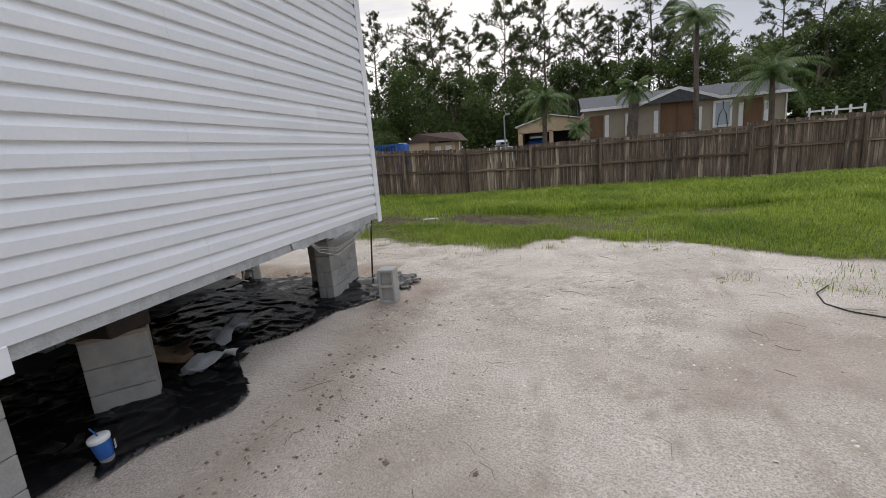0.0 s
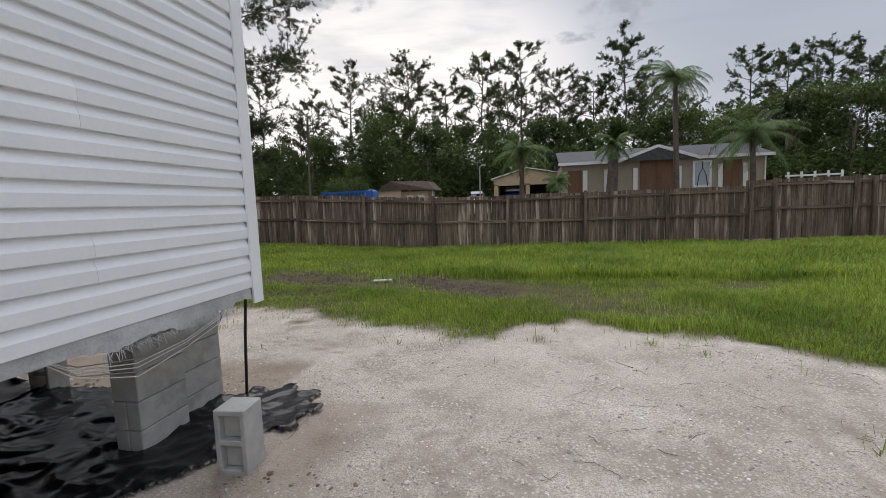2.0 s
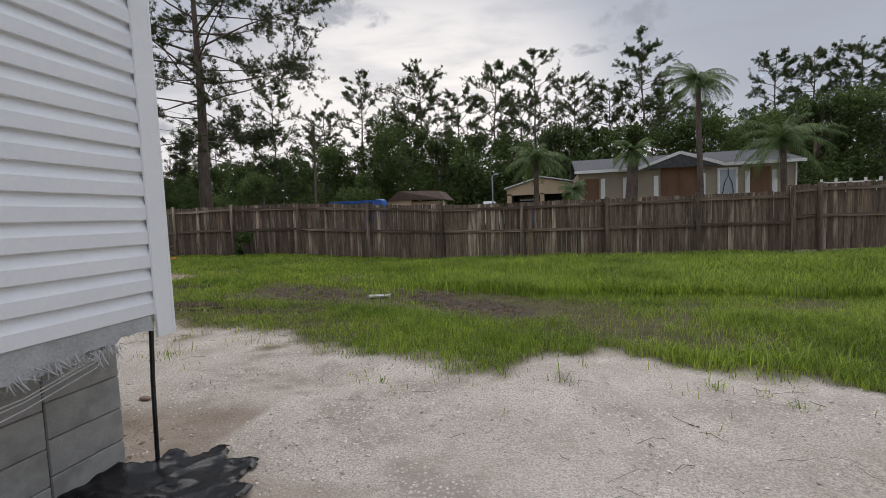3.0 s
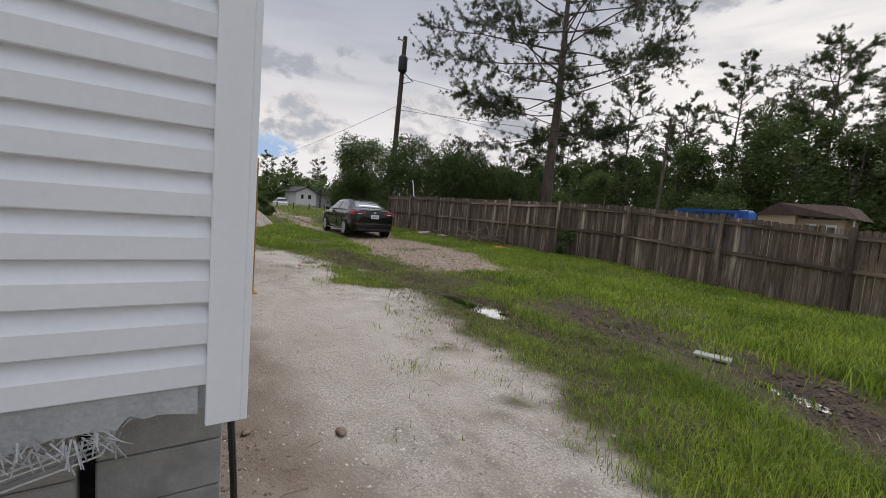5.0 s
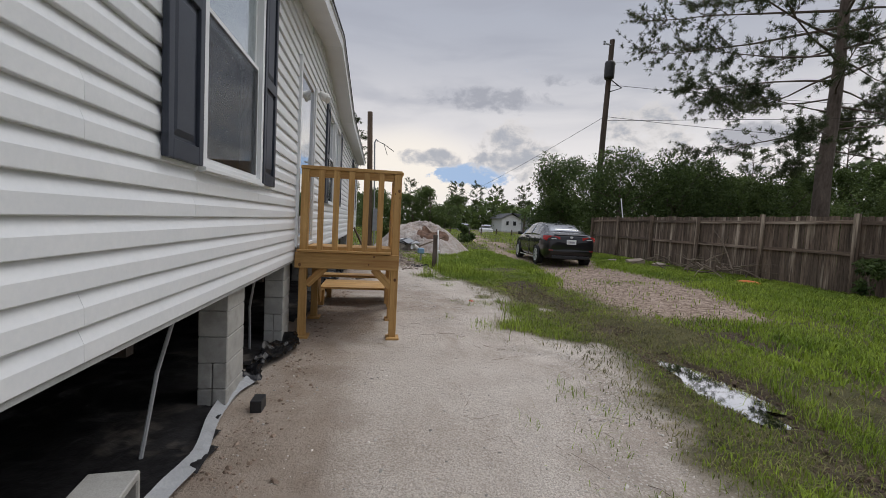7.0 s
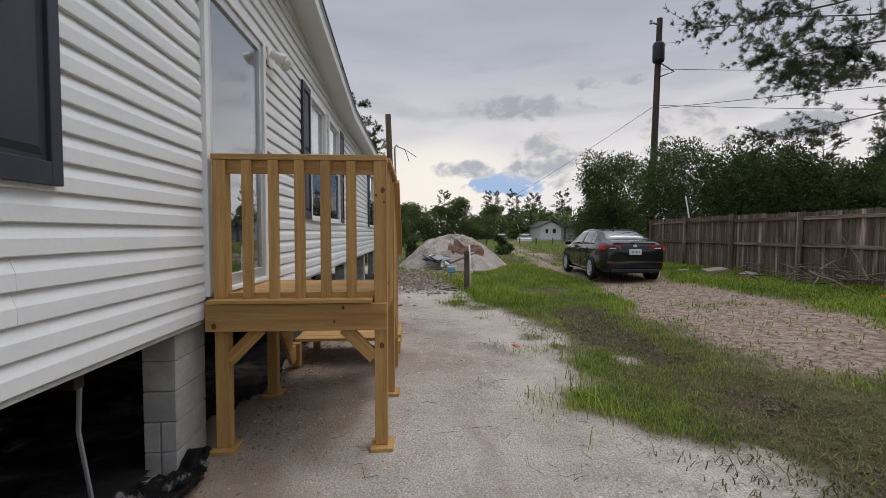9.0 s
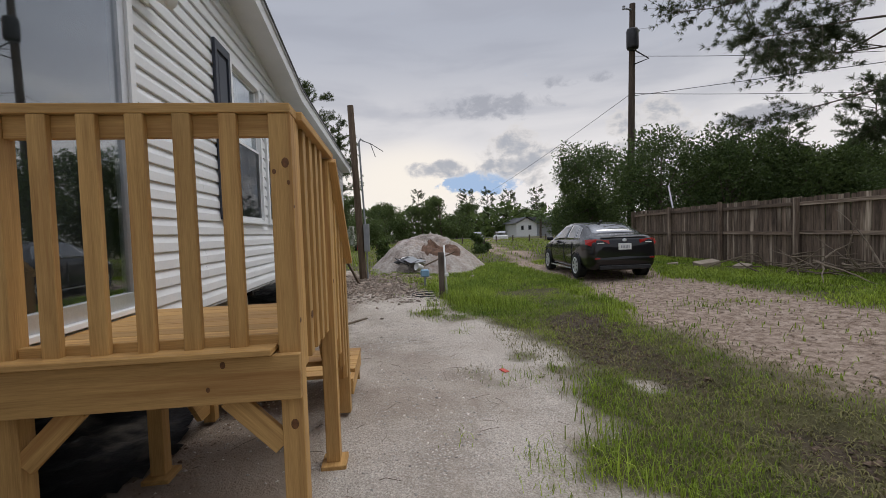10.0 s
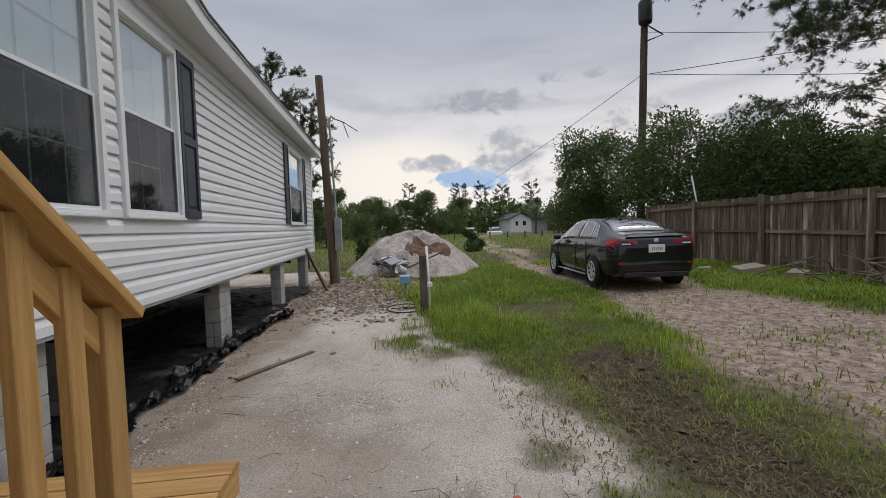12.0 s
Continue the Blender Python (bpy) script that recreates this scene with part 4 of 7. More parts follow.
def hollow_block(name, m, label, mat=BLOCK, web=False):
    """A two-cell block with its two cells open right through."""
    L, Wd, H, t = 0.39, 0.19, 0.19, 0.032
    xb = [-L / 2, -L / 2 + t, -t / 2, t / 2, L / 2 - t, L / 2]
    yb = [-Wd / 2, -Wd / 2 + t, Wd / 2 - t, Wd / 2]
    at = lambda i, j, k: (k * 6 + i) * 4 + j
    solid = lambda i, j: 0 <= i < 5 and 0 <= j < 3 and (i, j) not in ((1, 1), (3, 1))
    f = []
    for i in range(5):
        for j in range(3):
            if not solid(i, j):
                continue
            f.append((at(i, j, 1), at(i + 1, j, 1), at(i + 1, j + 1, 1), at(i, j + 1, 1)))
            f.append((at(i, j, 0), at(i, j + 1, 0), at(i + 1, j + 1, 0), at(i + 1, j, 0)))
            for di, dj, a, b in ((-1, 0, (i, j + 1), (i, j)), (1, 0, (i + 1, j), (i + 1, j + 1)), (0, -1, (i, j), (i + 1, j)), (0, 1, (i + 1, j + 1), (i, j + 1))):
                if not solid(i + di, j + dj):
                    f.append((at(*a, 0), at(*b, 0), at(*b, 1), at(*a, 1)))
    s = Shape().add([(x, y, z) for z in (0, H) for x in xb for y in yb], f)
    if web:
        for i in (1, 3):
            s.box((xb[i], yb[1], H * 0.25), (xb[i + 1], yb[2], H * 0.25 + 0.03))
    return plain(name, s, mat, label, "block", m=m, bevel=0.005)


hollow_block("concrete_block", pose(-0.535, 2.45, gz(-0.53, 2.5) + 0.19, 0, 0, 4) @ Matrix(((0, 1, 0, 0), (0, 0, 1, 0), (1, 0, 0, 0), (0, 0, 0, 1))), "loose hollow concrete block standing on end in the sand", web=True)
hollow_block("concrete_block", pose(-3.02, 3.25, gz(-3.0, 3.3) + 0.17, 0, 0, 6) @ Matrix(((0, 1, 0, 0), (0, 0, 1, 0), (1, 0, 0, 0), (0, 0, 0, 1))), "loose hollow concrete block lying by the plastic sheet")
hollow_block("concrete_block", pose(-1.87, 8.9, gz(-1.87, 8.9) - 0.045, 90, 0, 15), "muddy concrete block half sunk in the rut")


# ---- new timber porch with stairs ----
porch = thing("timber_porch", (-7.1, 4.0, 0), "new yellow pine porch with railing and stairs at the door", "porch")
PX0, PX1, PY0, PY1 = -6.565, -7.76, 3.43, 4.628
DECK, RAIL = 1.035, 2.04
V = (0, 0, 1)


def knots(parent, face, pts):
    """Dark knots sunk flush in a face: (x, y, z, radius)."""
    for x, y, z, r in pts:
        ax = {"x": Euler((0, radians(90), 0)), "y": Euler((radians(-90), 0, 0))}[face].to_matrix().to_4x4()
        part("knot", Shape().lathe([(r, 0.0), (r * 0.9, 0.0015), (0.0, 0.002)], 12, Matrix.Translation((x, y, z)) @ ax @ Matrix.Diagonal((1.25, 0.9, 1, 1))), KNOT, parent)


near_beam = board("beam", (PX0 - 0.019, PY0 - 0.02, 0.93), (PX0 - 0.019, PY1, 0.93), 0.185, 0.038, LUMBER, porch)
knots(near_beam, "x", [(PX0 + 0.0005, 3.47, 0.875, 0.018), (PX0 + 0.0005, 4.33, 0.995, 0.012), (PX0 + 0.0005, 4.27, 0.90, 0.009)])
board("beam", (PX1, PY0, 0.93), (PX1, PY1, 0.93), 0.185, 0.038, LUMBER, porch)
board("beam", (PX0 - 0.04, PY1 - 0.11, 0.93), (PX1 + 0.02, PY1 - 0.11, 0.93), 0.185, 0.038, LUMBER, porch)
board("beam", (PX0 - 0.04, PY0 + 0.02, 0.93), (PX1 + 0.02, PY0 + 0.02, 0.93), 0.185, 0.038, LUMBER, porch)
board("joist", (PX0 - 0.04, 4.0, 0.94), (PX1 + 0.02, 4.0, 0.94), 0.14, 0.038, LUMBER, porch)
for k in range(9):
    x = PX0 - 0.05 - k * 0.1435
    board("deck_board", (x + 0.02, PY0 + 0.005, DECK + 0.008), (x + 0.02, PY1 - 0.09 if k else PY1 - 0.10, DECK + 0.008), 0.14, 0.025, LUMBER, porch, up=(1, 0, 0))


def porch_post(x, y, z1, z0=None):
    z0 = gz(x, y) + 0.028 if z0 is None else z0
    p = board("post", (x, y, z0), (x, y, z1), 0.089, 0.089, LUMBER, porch, up=(1, 0, 0))
    return p


near_out = porch_post(PX0 - 0.083, PY1 - 0.045, RAIL - 0.04)
near_in = porch_post(PX0 - 0.083, PY0 + 0.07, RAIL - 0.04)
far_out = porch_post(PX1 + 0.06, PY1 - 0.045, RAIL - 0.06)
porch_post(PX1 + 0.06, PY0 + 0.07, 0.92)
newel = porch_post(-8.47, PY1 - 0.045, 1.31)
porch_post(-8.50, PY0 + 0.07, 0.28)
knots(near_out, "x", [(PX0 - 0.038, 4.60, 1.80, 0.017), (PX0 - 0.038, 4.555, 1.765, 0.009), (PX0 - 0.038, 4.59, 0.72, 0.018), (PX0 - 0.038, 4.61, 1.72, 0.008)])
knots(far_out, "y", [(-7.70, PY1, 1.2, 0.015)])
knots(near_out, "y", [(-6.62, PY1, 1.15, 0.012), (-6.60, PY1, 1.62, 0.008)])
for x, y in ((PX0 - 0.083, PY1 - 0.045), (PX0 - 0.083, PY0 + 0.07), (PX1 + 0.06, PY1 - 0.045), (PX1 + 0.06, PY0 + 0.07)):
    part("foot_pad", Shape().box((x - 0.09, y - 0.075, gz(x, y) - 0.02), (x + 0.1, y + 0.085, gz(x, y) + 0.028)), LUMBER, porch, bevel=0.004)
# rails: a flat cap over an upright sub-rail
board("top_rail", (PX0 - 0.10, PY0 + 0.02, RAIL - 0.019), (PX0 - 0.10, PY1 + 0.0, RAIL - 0.019), 0.135, 0.038, LUMBER, porch, up=(1, 0, 0))
board("top_rail", (PX0 - 0.169, PY1 - 0.045, RAIL - 0.019), (PX1 - 0.0, PY1 - 0.045, RAIL - 0.019), 0.135, 0.038, LUMBER, porch, up=(0, 1, 0))
board("sub_rail", (PX0 - 0.085, PY0 + 0.115, RAIL - 0.083), (PX0 - 0.085, PY1 - 0.09, RAIL - 0.083), 0.089, 0.036, LUMBER, porch)
board("sub_rail", (PX0 - 0.13, PY1 - 0.06, RAIL - 0.083), (PX1 + 0.105, PY1 - 0.06, RAIL - 0.083), 0.089, 0.036, LUMBER, porch)
board("bottom_rail", (PX0 - 0.085, PY0 + 0.115, 1.07), (PX0 - 0.085, PY1 - 0.09, 1.07), 0.05, 0.036, LUMBER, porch)
for k in range(5):
    y = PY0 + 0.255 + k * 0.1745
    b = board("baluster", (PX0 - 0.05, y, 1.035), (PX0 - 0.05, y, RAIL - 0.04), 0.068, 0.034, LUMBER, porch, up=(0, 1, 0))
for k in range(5):
    x = PX0 - 0.19 - k * 0.168
    b = board("baluster", (x, PY1 - 0.024, 0.925), (x, PY1 - 0.024, RAIL - 0.04), 0.068, 0.034, LUMBER, porch, up=(1, 0, 0))
    if k == 1:
        knots(b, "y", [(x, PY1 - 0.0065, 1.12, 0.022)])
board("rim", (PX0 - 0.13, PY1 - 0.06, 0.96), (PX1 + 0.105, PY1 - 0.06, 0.96), 0.14, 0.036, LUMBER, porch)
# knee braces under the near beam
for y0, y1 in ((PY1 - 0.09, PY1 - 0.30), (PY0 + 0.115, PY0 + 0.325)):
    board("brace", (PX0 - 0.062, y0, 0.63), (PX0 - 0.062, y1, 0.845), 0.089, 0.036, LUMBER, porch, up=(0, 1, 1))
# stairs
for y in (PY1 - 0.105, PY0 + 0.06):
    s = Shape()
    pr = [(PX1 - 0.02, 1.0), (PX1 - 0.02, 0.72), (-8.30, 0.10), (-8.55, 0.10), (-8.55, 0.27), (-8.33, 0.27), (-8.33, 0.535), (-8.05, 0.535), (-8.05, 0.80), (-7.80, 0.80), (-7.80, 1.0)]
    n = len(pr)
    s.add([(x, y - 0.019, z) for x, z in pr] + [(x, y + 0.019, z) for x, z in pr], [tuple(range(n)), tuple(reversed(range(n, 2 * n)))] + [(k, (k + 1) % n, (k + 1) % n + n, k + n) for k in range(n)])
    part("stringer", s, LUMBER, porch)
for x, z in ((-7.86, 0.815), (-8.005, 0.815), (-8.13, 0.555), (-8.275, 0.555)):
    board("tread", (x, PY0 + 0.03, z), (x, PY1 - 0.088, z), 0.138, 0.036, LUMBER, porch, up=(1, 0, 0))
for k in range(6):
    x = -8.645 - k * 0.147
    board("tread", (x, PY0 + 0.03, 0.29), (x, PY1 + (0.02 if k else -0.1), 0.29), 0.138, 0.034, LUMBER, porch, up=(1, 0, 0))
board("rim", (-8.54, PY1 + 0.0, 0.205), (-9.44, PY1 + 0.0, 0.205), 0.135, 0.036, LUMBER, porch)
board("rim", (-9.42, PY0 + 0.03, 0.205), (-9.42, PY1 - 0.02, 0.205), 0.135, 0.036, LUMBER, porch)
for y in (PY0 + 0.1, PY1 - 0.04):
    board("leg", (-9.37, y, gz(-9.37, y) - 0.03), (-9.37, y, 0.27), 0.089, 0.036, LUMBER, porch, up=(0, 1, 0))
r0, r1 = Vector((-7.69, PY1 - 0.02, 1.985)), Vector((-8.555, PY1 - 0.02, 1.27))
board("stair_rail", r0, r1, 0.135, 0.036, LUMBER, porch, up=(0, 1, 0))
d = (r1 - r0)
board("sub_rail", r0 + Vector((-0.05, -0.012, -0.10)), r1 + Vector((0.09, -0.012, -0.0)) + Vector((0, 0, -0.08)), 0.089, 0.034, LUMBER, porch)
for k in range(4):
    x = -7.80 - k * 0.170
    f = (x - r0.x) / (r1.x - r0.x)
    zt = r0.z + f * (r1.z - r0.z) - 0.025
    board("baluster", (x, PY1 - 0.02, zt - 1.08), (x, PY1 - 0.02, zt), 0.068, 0.034, LUMBER, porch, up=(1, 0, 0))
board("stair_skirt", (PX1 + 0.03, PY1 - 0.06, 0.93), (-8.56, PY1 - 0.06, 0.30), 0.14, 0.036, LUMBER, porch)

# ---- fence ----
FY0, FY1 = 14.62, 15.22


def fence_y(x):
    return 14.70 + (0.0 if x < -9.4 else (x + 9.4) * 0.036)


def fence_base(x):
    return gz(x, fence_y(x))


fence = thing("wooden_fence", (-9.4, fence_y(-9.4), 0.2), "tall weathered brown wooden board fence", "fence")
PICKETS = [Shape().add([(0, -0.009, -w / 2), (h, -0.009, -w / 2), (h + 0.02, -0.009, -w / 2 + 0.016), (h + 0.02, -0.009, w / 2 - 0.016), (h, -0.009, w / 2), (0, -0.009, w / 2),
                        (0, 0.009, -w / 2), (h, 0.009, -w / 2), (h + 0.02, 0.009, -w / 2 + 0.016), (h + 0.02, 0.009, w / 2 - 0.016), (h, 0.009, w / 2), (0, 0.009, w / 2)],
                       [(5, 4, 3, 2, 1, 0), (6, 7, 8, 9, 10, 11)] + [(k, (k + 1) % 6, (k + 1) % 6 + 6, k + 6) for k in range(6)]).mesh("board", FENCE) for w, h in ((0.129, 1.74), (0.133, 1.735), (0.126, 1.75), (0.134, 1.73))]
rng = random.Random(11)
x, n = -21.6, 0
rest = Shape()
while x < 26:
    raise_by = 0.14 if x > 7.4 else 0.0
    lean = rng.gauss(0, 0.25)
    up = Matrix.Translation((x, fence_y(x) + 0.02 + rng.uniform(-0.004, 0.004), fence_base(x) + raise_by + rng.uniform(-0.012, 0.012) - 0.03)) @ Matrix(((0, 0, 1, 0), (0, 1, 0, 0), (1, 0, 0, 0), (0, 0, 0, 1))) @ pose(0, 0, 0, 0, lean, 0)
    me = PICKETS[rng.randrange(4)]
    if x < 14 and n < 295:
        part("board", me, FENCE, fence, m=up)
        n += 1
    else:
        rest.add([up @ v.co for v in me.vertices], [tuple(p.vertices) for p in me.polygons])
    x += 0.1395 + rng.uniform(-0.001, 0.003)
tagged(part("boards", rest, FENCE, fence), kind="stuff")
POSTS = [-21.5, -19.2, -16.75] + [-14.3 + 2.44 * k for k in range(9)] + [7.55, 8.2, 10.3, 10.75, 13.0, 15.6, 18.0, 20.5, 23]
for k, x in enumerate(POSTS):
    y = fence_y(x) - 0.085
    hgt = (1.78 if x < 7 else 1.9) - (0.0 if k % 3 else 0.06)
    board("post", (x, y, fence_base(x) - 0.05), (x + rng.uniform(-0.03, 0.03), y, fence_base(x) + hgt), 0.095, 0.095, FENCE, fence, up=(1, 0, 0), bevel=0.006)
    if k + 1 < len(POSTS):
        x2 = POSTS[k + 1]
        for zz in (0.88, 1.58):
            up = 0.14 if x > 7.4 else 0
            board("rail", (x + 0.05, fence_y(x) - 0.026, fence_base(x) + zz + up + rng.uniform(-0.02, 0.02)), (x2 - 0.05, fence_y(x2) - 0.026, fence_base(x2) + zz + up + rng.uniform(-0.02, 0.02)), 0.085, 0.036, FENCE, fence)


# ---- car ----
def make_car(m):
    """A black sedan; its own x runs forward from the middle, z up."""
    car = thing("sedan_car", m, "black four-door sedan parked on the dirt drive", "car")
    L0, L1 = -2.31, 2.32
    # station: x, half width, sill z, shoulder z, roof z, roof half width
    st = [(-2.31, 0.62, 0.42, 0.80, 0.86, 0.55), (-2.26, 0.76, 0.30, 0.92, 1.02, 0.66), (-2.05, 0.85, 0.22, 0.97, 1.09, 0.70), (-1.75, 0.88, 0.20, 0.98, 1.13, 0.68), (-1.35, 0.89, 0.19, 0.97, 1.30, 0.60), (-0.85, 0.89, 0.18, 0.95, 1.42, 0.56),
          (-0.3, 0.89, 0.18, 0.94, 1.445, 0.56), (0.25, 0.89, 0.18, 0.93, 1.42, 0.57), (0.7, 0.89, 0.18, 0.92, 1.29, 0.60), (1.15, 0.89, 0.18, 0.90, 1.06, 0.68), (1.45, 0.88, 0.19, 0.86, 0.97, 0.70), (1.85, 0.85, 0.20, 0.78, 0.88, 0.64), (2.15, 0.76, 0.22, 0.68, 0.76, 0.55), (2.32, 0.58, 0.30, 0.56, 0.60, 0.42)]
    fine = []
    for a, b in zip(st[:-1], st[1:]):
        for k in range(3):
            f = k / 3
            fine.append(tuple(p + (q - p) * f for p, q in zip(a, b)))
    fine.append(st[-1])
    s = Shape()
    n = 0
    for x, w, z0, zs, zr, wr in fine:
        half = [(0, z0), (w * 0.82, z0), (w * 0.96, z0 + 0.06), (w * 0.985, (z0 + zs) / 2 - 0.06), (w, zs - 0.16), (w * 0.965, zs - 0.03), (w * 0.93, zs), (wr + (w * 0.93 - wr) * 0.45, zs + (zr - zs) * 0.55), (wr, zr - 0.03), (wr * 0.85, zr - 0.006), (0, zr)]
        ring = [(x, y, z) for y, z in half] + [(x, -y, z) for y, z in reversed(half[1:-1])]
        n = len(ring)
        s.v += ring
    r = len(fine)
    for i in range(r - 1):
        for k in range(n):
            s.f.append((i * n + k, (i + 1) * n + k, (i + 1) * n + (k + 1) % n, i * n + (k + 1) % n))
    s.f += [tuple(range(n)), tuple(reversed(range((r - 1) * n, r * n)))]
    me = s.mesh("body", PAINT, True)
    body = part("body", me, PAINT, car, m=m)
    sub = body.modifiers.new("round", "SUBSURF")
    sub.levels = sub.render_levels = 1
    # wheels, with black discs painting the dark of uncut wheel wells
    for wx in (-1.36, 1.34):
        for sy in (-1, 1):
            w = part("wheel", Shape().lathe([(0.20, -0.10), (0.305, -0.10), (0.318, -0.08), (0.318, 0.08), (0.305, 0.10), (0.20, 0.10)], 36, m @ Matrix.Translation((wx, sy * 0.795, 0.318)) @ Euler((radians(90), 0, 0)).to_matrix().to_4x4()), TYRE, car, smooth=True)
            a = m @ Matrix.Translation((wx, sy * 0.895, 0.318)) @ Euler((radians(-90 * sy), 0, 0)).to_matrix().to_4x4()
            part("wheel_arch", Shape().lathe([(0.352, 0.004), (0.352, -0.02), (0.0, -0.02)], 36, a), BLACKMETAL, car)
            rim = Shape().lathe([(0.20, 0.0), (0.215, 0.012), (0.20, 0.018), (0.185, 0.0)], 30, a)
            rim.lathe([(0.0, 0.012), (0.045, 0.012), (0.05, 0.0)], 14, a)
            for k in range(7):
                q = a @ pose(0, 0, 0, 0, 0, k * 360 / 7)
                rim.box((0.04, -0.022, -0.004), (0.195, 0.022, 0.010), q)
            part("rim", rim, RIM, w, "silver spoked wheel rim")
            part("tyre_wall", Shape().lathe([(0.318, -0.01), (0.305, 0.008), (0.215, 0.008)], 36, a), TYRE, w, smooth=True)

    def station(x):
        return [float(np.interp(x, [q[0] for q in st], [q[i] for q in st])) for i in range(1, 6)]

    def side_at(x, v, sy):
        """A place on the flank between shoulder and roof, a little proud of the body."""
        w, z0, zs, zr, wr = station(x)
        pr = [(w * 0.93, zs), (wr + (w * 0.93 - wr) * 0.45, zs + (zr - zs) * 0.55), (wr, zr - 0.03)]
        y = float(np.interp(v, [0, 0.55, 1], [p[0] for p in pr]))
        return (x, sy * (y + 0.007), float(np.interp(v, [0, 0.55, 1], [p[1] for p in pr])) + 0.004)

    def glass(name, place, n=7, m=5):
        """A curved pane over place(s, v), s and v from 0 to 1."""
        g = Shape()
        g.v = [place(i / n, j / m) for i in range(n + 1) for j in range(m + 1)]
        g.f = [(i * (m + 1) + j, (i + 1) * (m + 1) + j, (i + 1) * (m + 1) + j + 1, i * (m + 1) + j + 1) for i in range(n) for j in range(m)]
        ob = part(name, g, CARGLASS, car, "dark tinted glass", m=m0, smooth=True)
        ob.modifiers.new("thick", "SOLIDIFY").thickness = 0.006
        return ob

    m0 = m

    def roof_place(xa, xb, ya, yb):
        def place(s, v):
            x = xa + (xb - xa) * v
            w, z0, zs, zr, wr = station(x)
            y = (2 * s - 1) * wr * (ya + (yb - ya) * v)
            return (x, y, zr + 0.012 + 0.030 * math.sin(math.pi * min(1, v * 1.1)) - 0.030 * (2 * s - 1) ** 4)
        return place

    glass("rear_window", roof_place(-1.74, -0.96, 0.86, 0.90))
    glass("windscreen", roof_place(1.14, 0.34, 0.88, 0.90))
    for sy in (-1, 1):
        for lo0, lo1, hi0, hi1 in ((-0.30, 0.86, -0.30, 0.36), (-1.12, -0.36, -0.92, -0.36), (-1.46, -1.17, -1.16, -0.98)):
            glass("side_window", lambda s, v, q=(lo0, lo1, hi0, hi1), y=sy: side_at((q[0] + (q[1] - q[0]) * s) * (1 - v) + (q[2] + (q[3] - q[2]) * s) * v, 0.06 + 0.84 * v, y))
        part("mirror", Shape().lathe([(0.0, -0.09), (0.06, -0.08), (0.075, 0.0), (0.06, 0.08), (0.0, 0.09)], 14, m @ Matrix.Translation((0.72, sy * 0.98, 1.0)) @ Euler((radians(90), 0, 0)).to_matrix().to_4x4() @ Matrix.Diagonal((0.8, 1, 1.1, 1))), PAINT, car, smooth=True)
        t = [(-2.29, 0.36 * sy, 0.85), (-2.285, 0.36 * sy, 0.965), (-2.24, 0.66 * sy, 1.0), (-2.00, 0.85 * sy, 0.99), (-2.06, 0.865 * sy, 0.88), (-2.26, 0.70 * sy, 0.81)]
        sh = Shape().add([Vector(p) + Vector((-0.012, 0.012 * sy, 0)) for p in t] + [Vector(p) + Vector((0.09, -0.05 * sy, 0)) for p in t], [(0, 1, 2, 5) if sy > 0 else (5, 2, 1, 0), (2, 3, 4, 5) if sy > 0 else (5, 4, 3, 2)] + [(j, (j + 1) % 6, (j + 1) % 6 + 6, j + 6) for j in range(6)])
        tl = part("tail_light", sh, REDLAMP, car, "red wraparound tail light", m=m)
        part("reverse_lamp", Shape().box((-2.305, min(0.50 * sy, 0.66 * sy), 0.893), (-2.27, max(0.50 * sy, 0.66 * sy), 0.915)), WHITE, tl, m=m)
        part("reflector", Shape().box((-2.31, min(0.60 * sy, 0.72 * sy), 0.52), (-2.25, max(0.60 * sy, 0.72 * sy), 0.545)), REDLAMP, car, m=m)
        part("sill_trim", Shape().box((-0.95, min(0.86 * sy, 0.885 * sy), 0.20), (0.98, max(0.86 * sy, 0.885 * sy), 0.225)), RIM, car, m=m)
        for hx in (-0.62, 0.30):
            part("door_handle", Shape().box((hx - 0.09, min(0.87 * sy, 0.905 * sy), 0.84), (hx + 0.09, max(0.87 * sy, 0.905 * sy), 0.865)), PAINT, car, m=m, bevel=0.005)
        for hx in (-1.02, -0.33, 0.98):
            part("door_gap", Shape().box((hx - 0.004, min(0.875 * sy, 0.893 * sy), 0.25), (hx + 0.004, max(0.875 * sy, 0.893 * sy), 0.92)), BLACKMETAL, car, m=m)
    part("bumper", Shape().lathe([(0.0, -0.74), (0.07, -0.73), (0.11, -0.66), (0.125, 0.0), (0.11, 0.66), (0.07, 0.73), (0.0, 0.74)], 20, m @ Matrix.Translation((-2.20, 0, 0.50)) @ Euler((radians(90), 0, 0)).to_matrix().to_4x4() @ Matrix.Diagonal((1.0, 1.25, 1, 1))), PAINT, car, smooth=True)
    part("valance", Shape().box((-2.32, -0.62, 0.27), (-2.18, 0.62, 0.36)), BLACKMETAL, car, m=m, bevel=0.01)
    part("boot_lip", Shape().box((-2.262, -0.56, 1.028), (-2.20, 0.56, 1.052)), PAINT, car, m=m, bevel=0.011)
    pl = part("number_plate", Shape().box((-2.325, -0.155, 0.735), (-2.30, 0.155, 0.885)), WHITE, car, "white number plate", m=m, bevel=0.003)
    for k in range(6):
        part("plate_mark", Shape().box((-2.329, -0.105 + k * 0.036, 0.775), (-2.325, -0.083 + k * 0.036, 0.835)), GREYMETAL, pl, m=m)
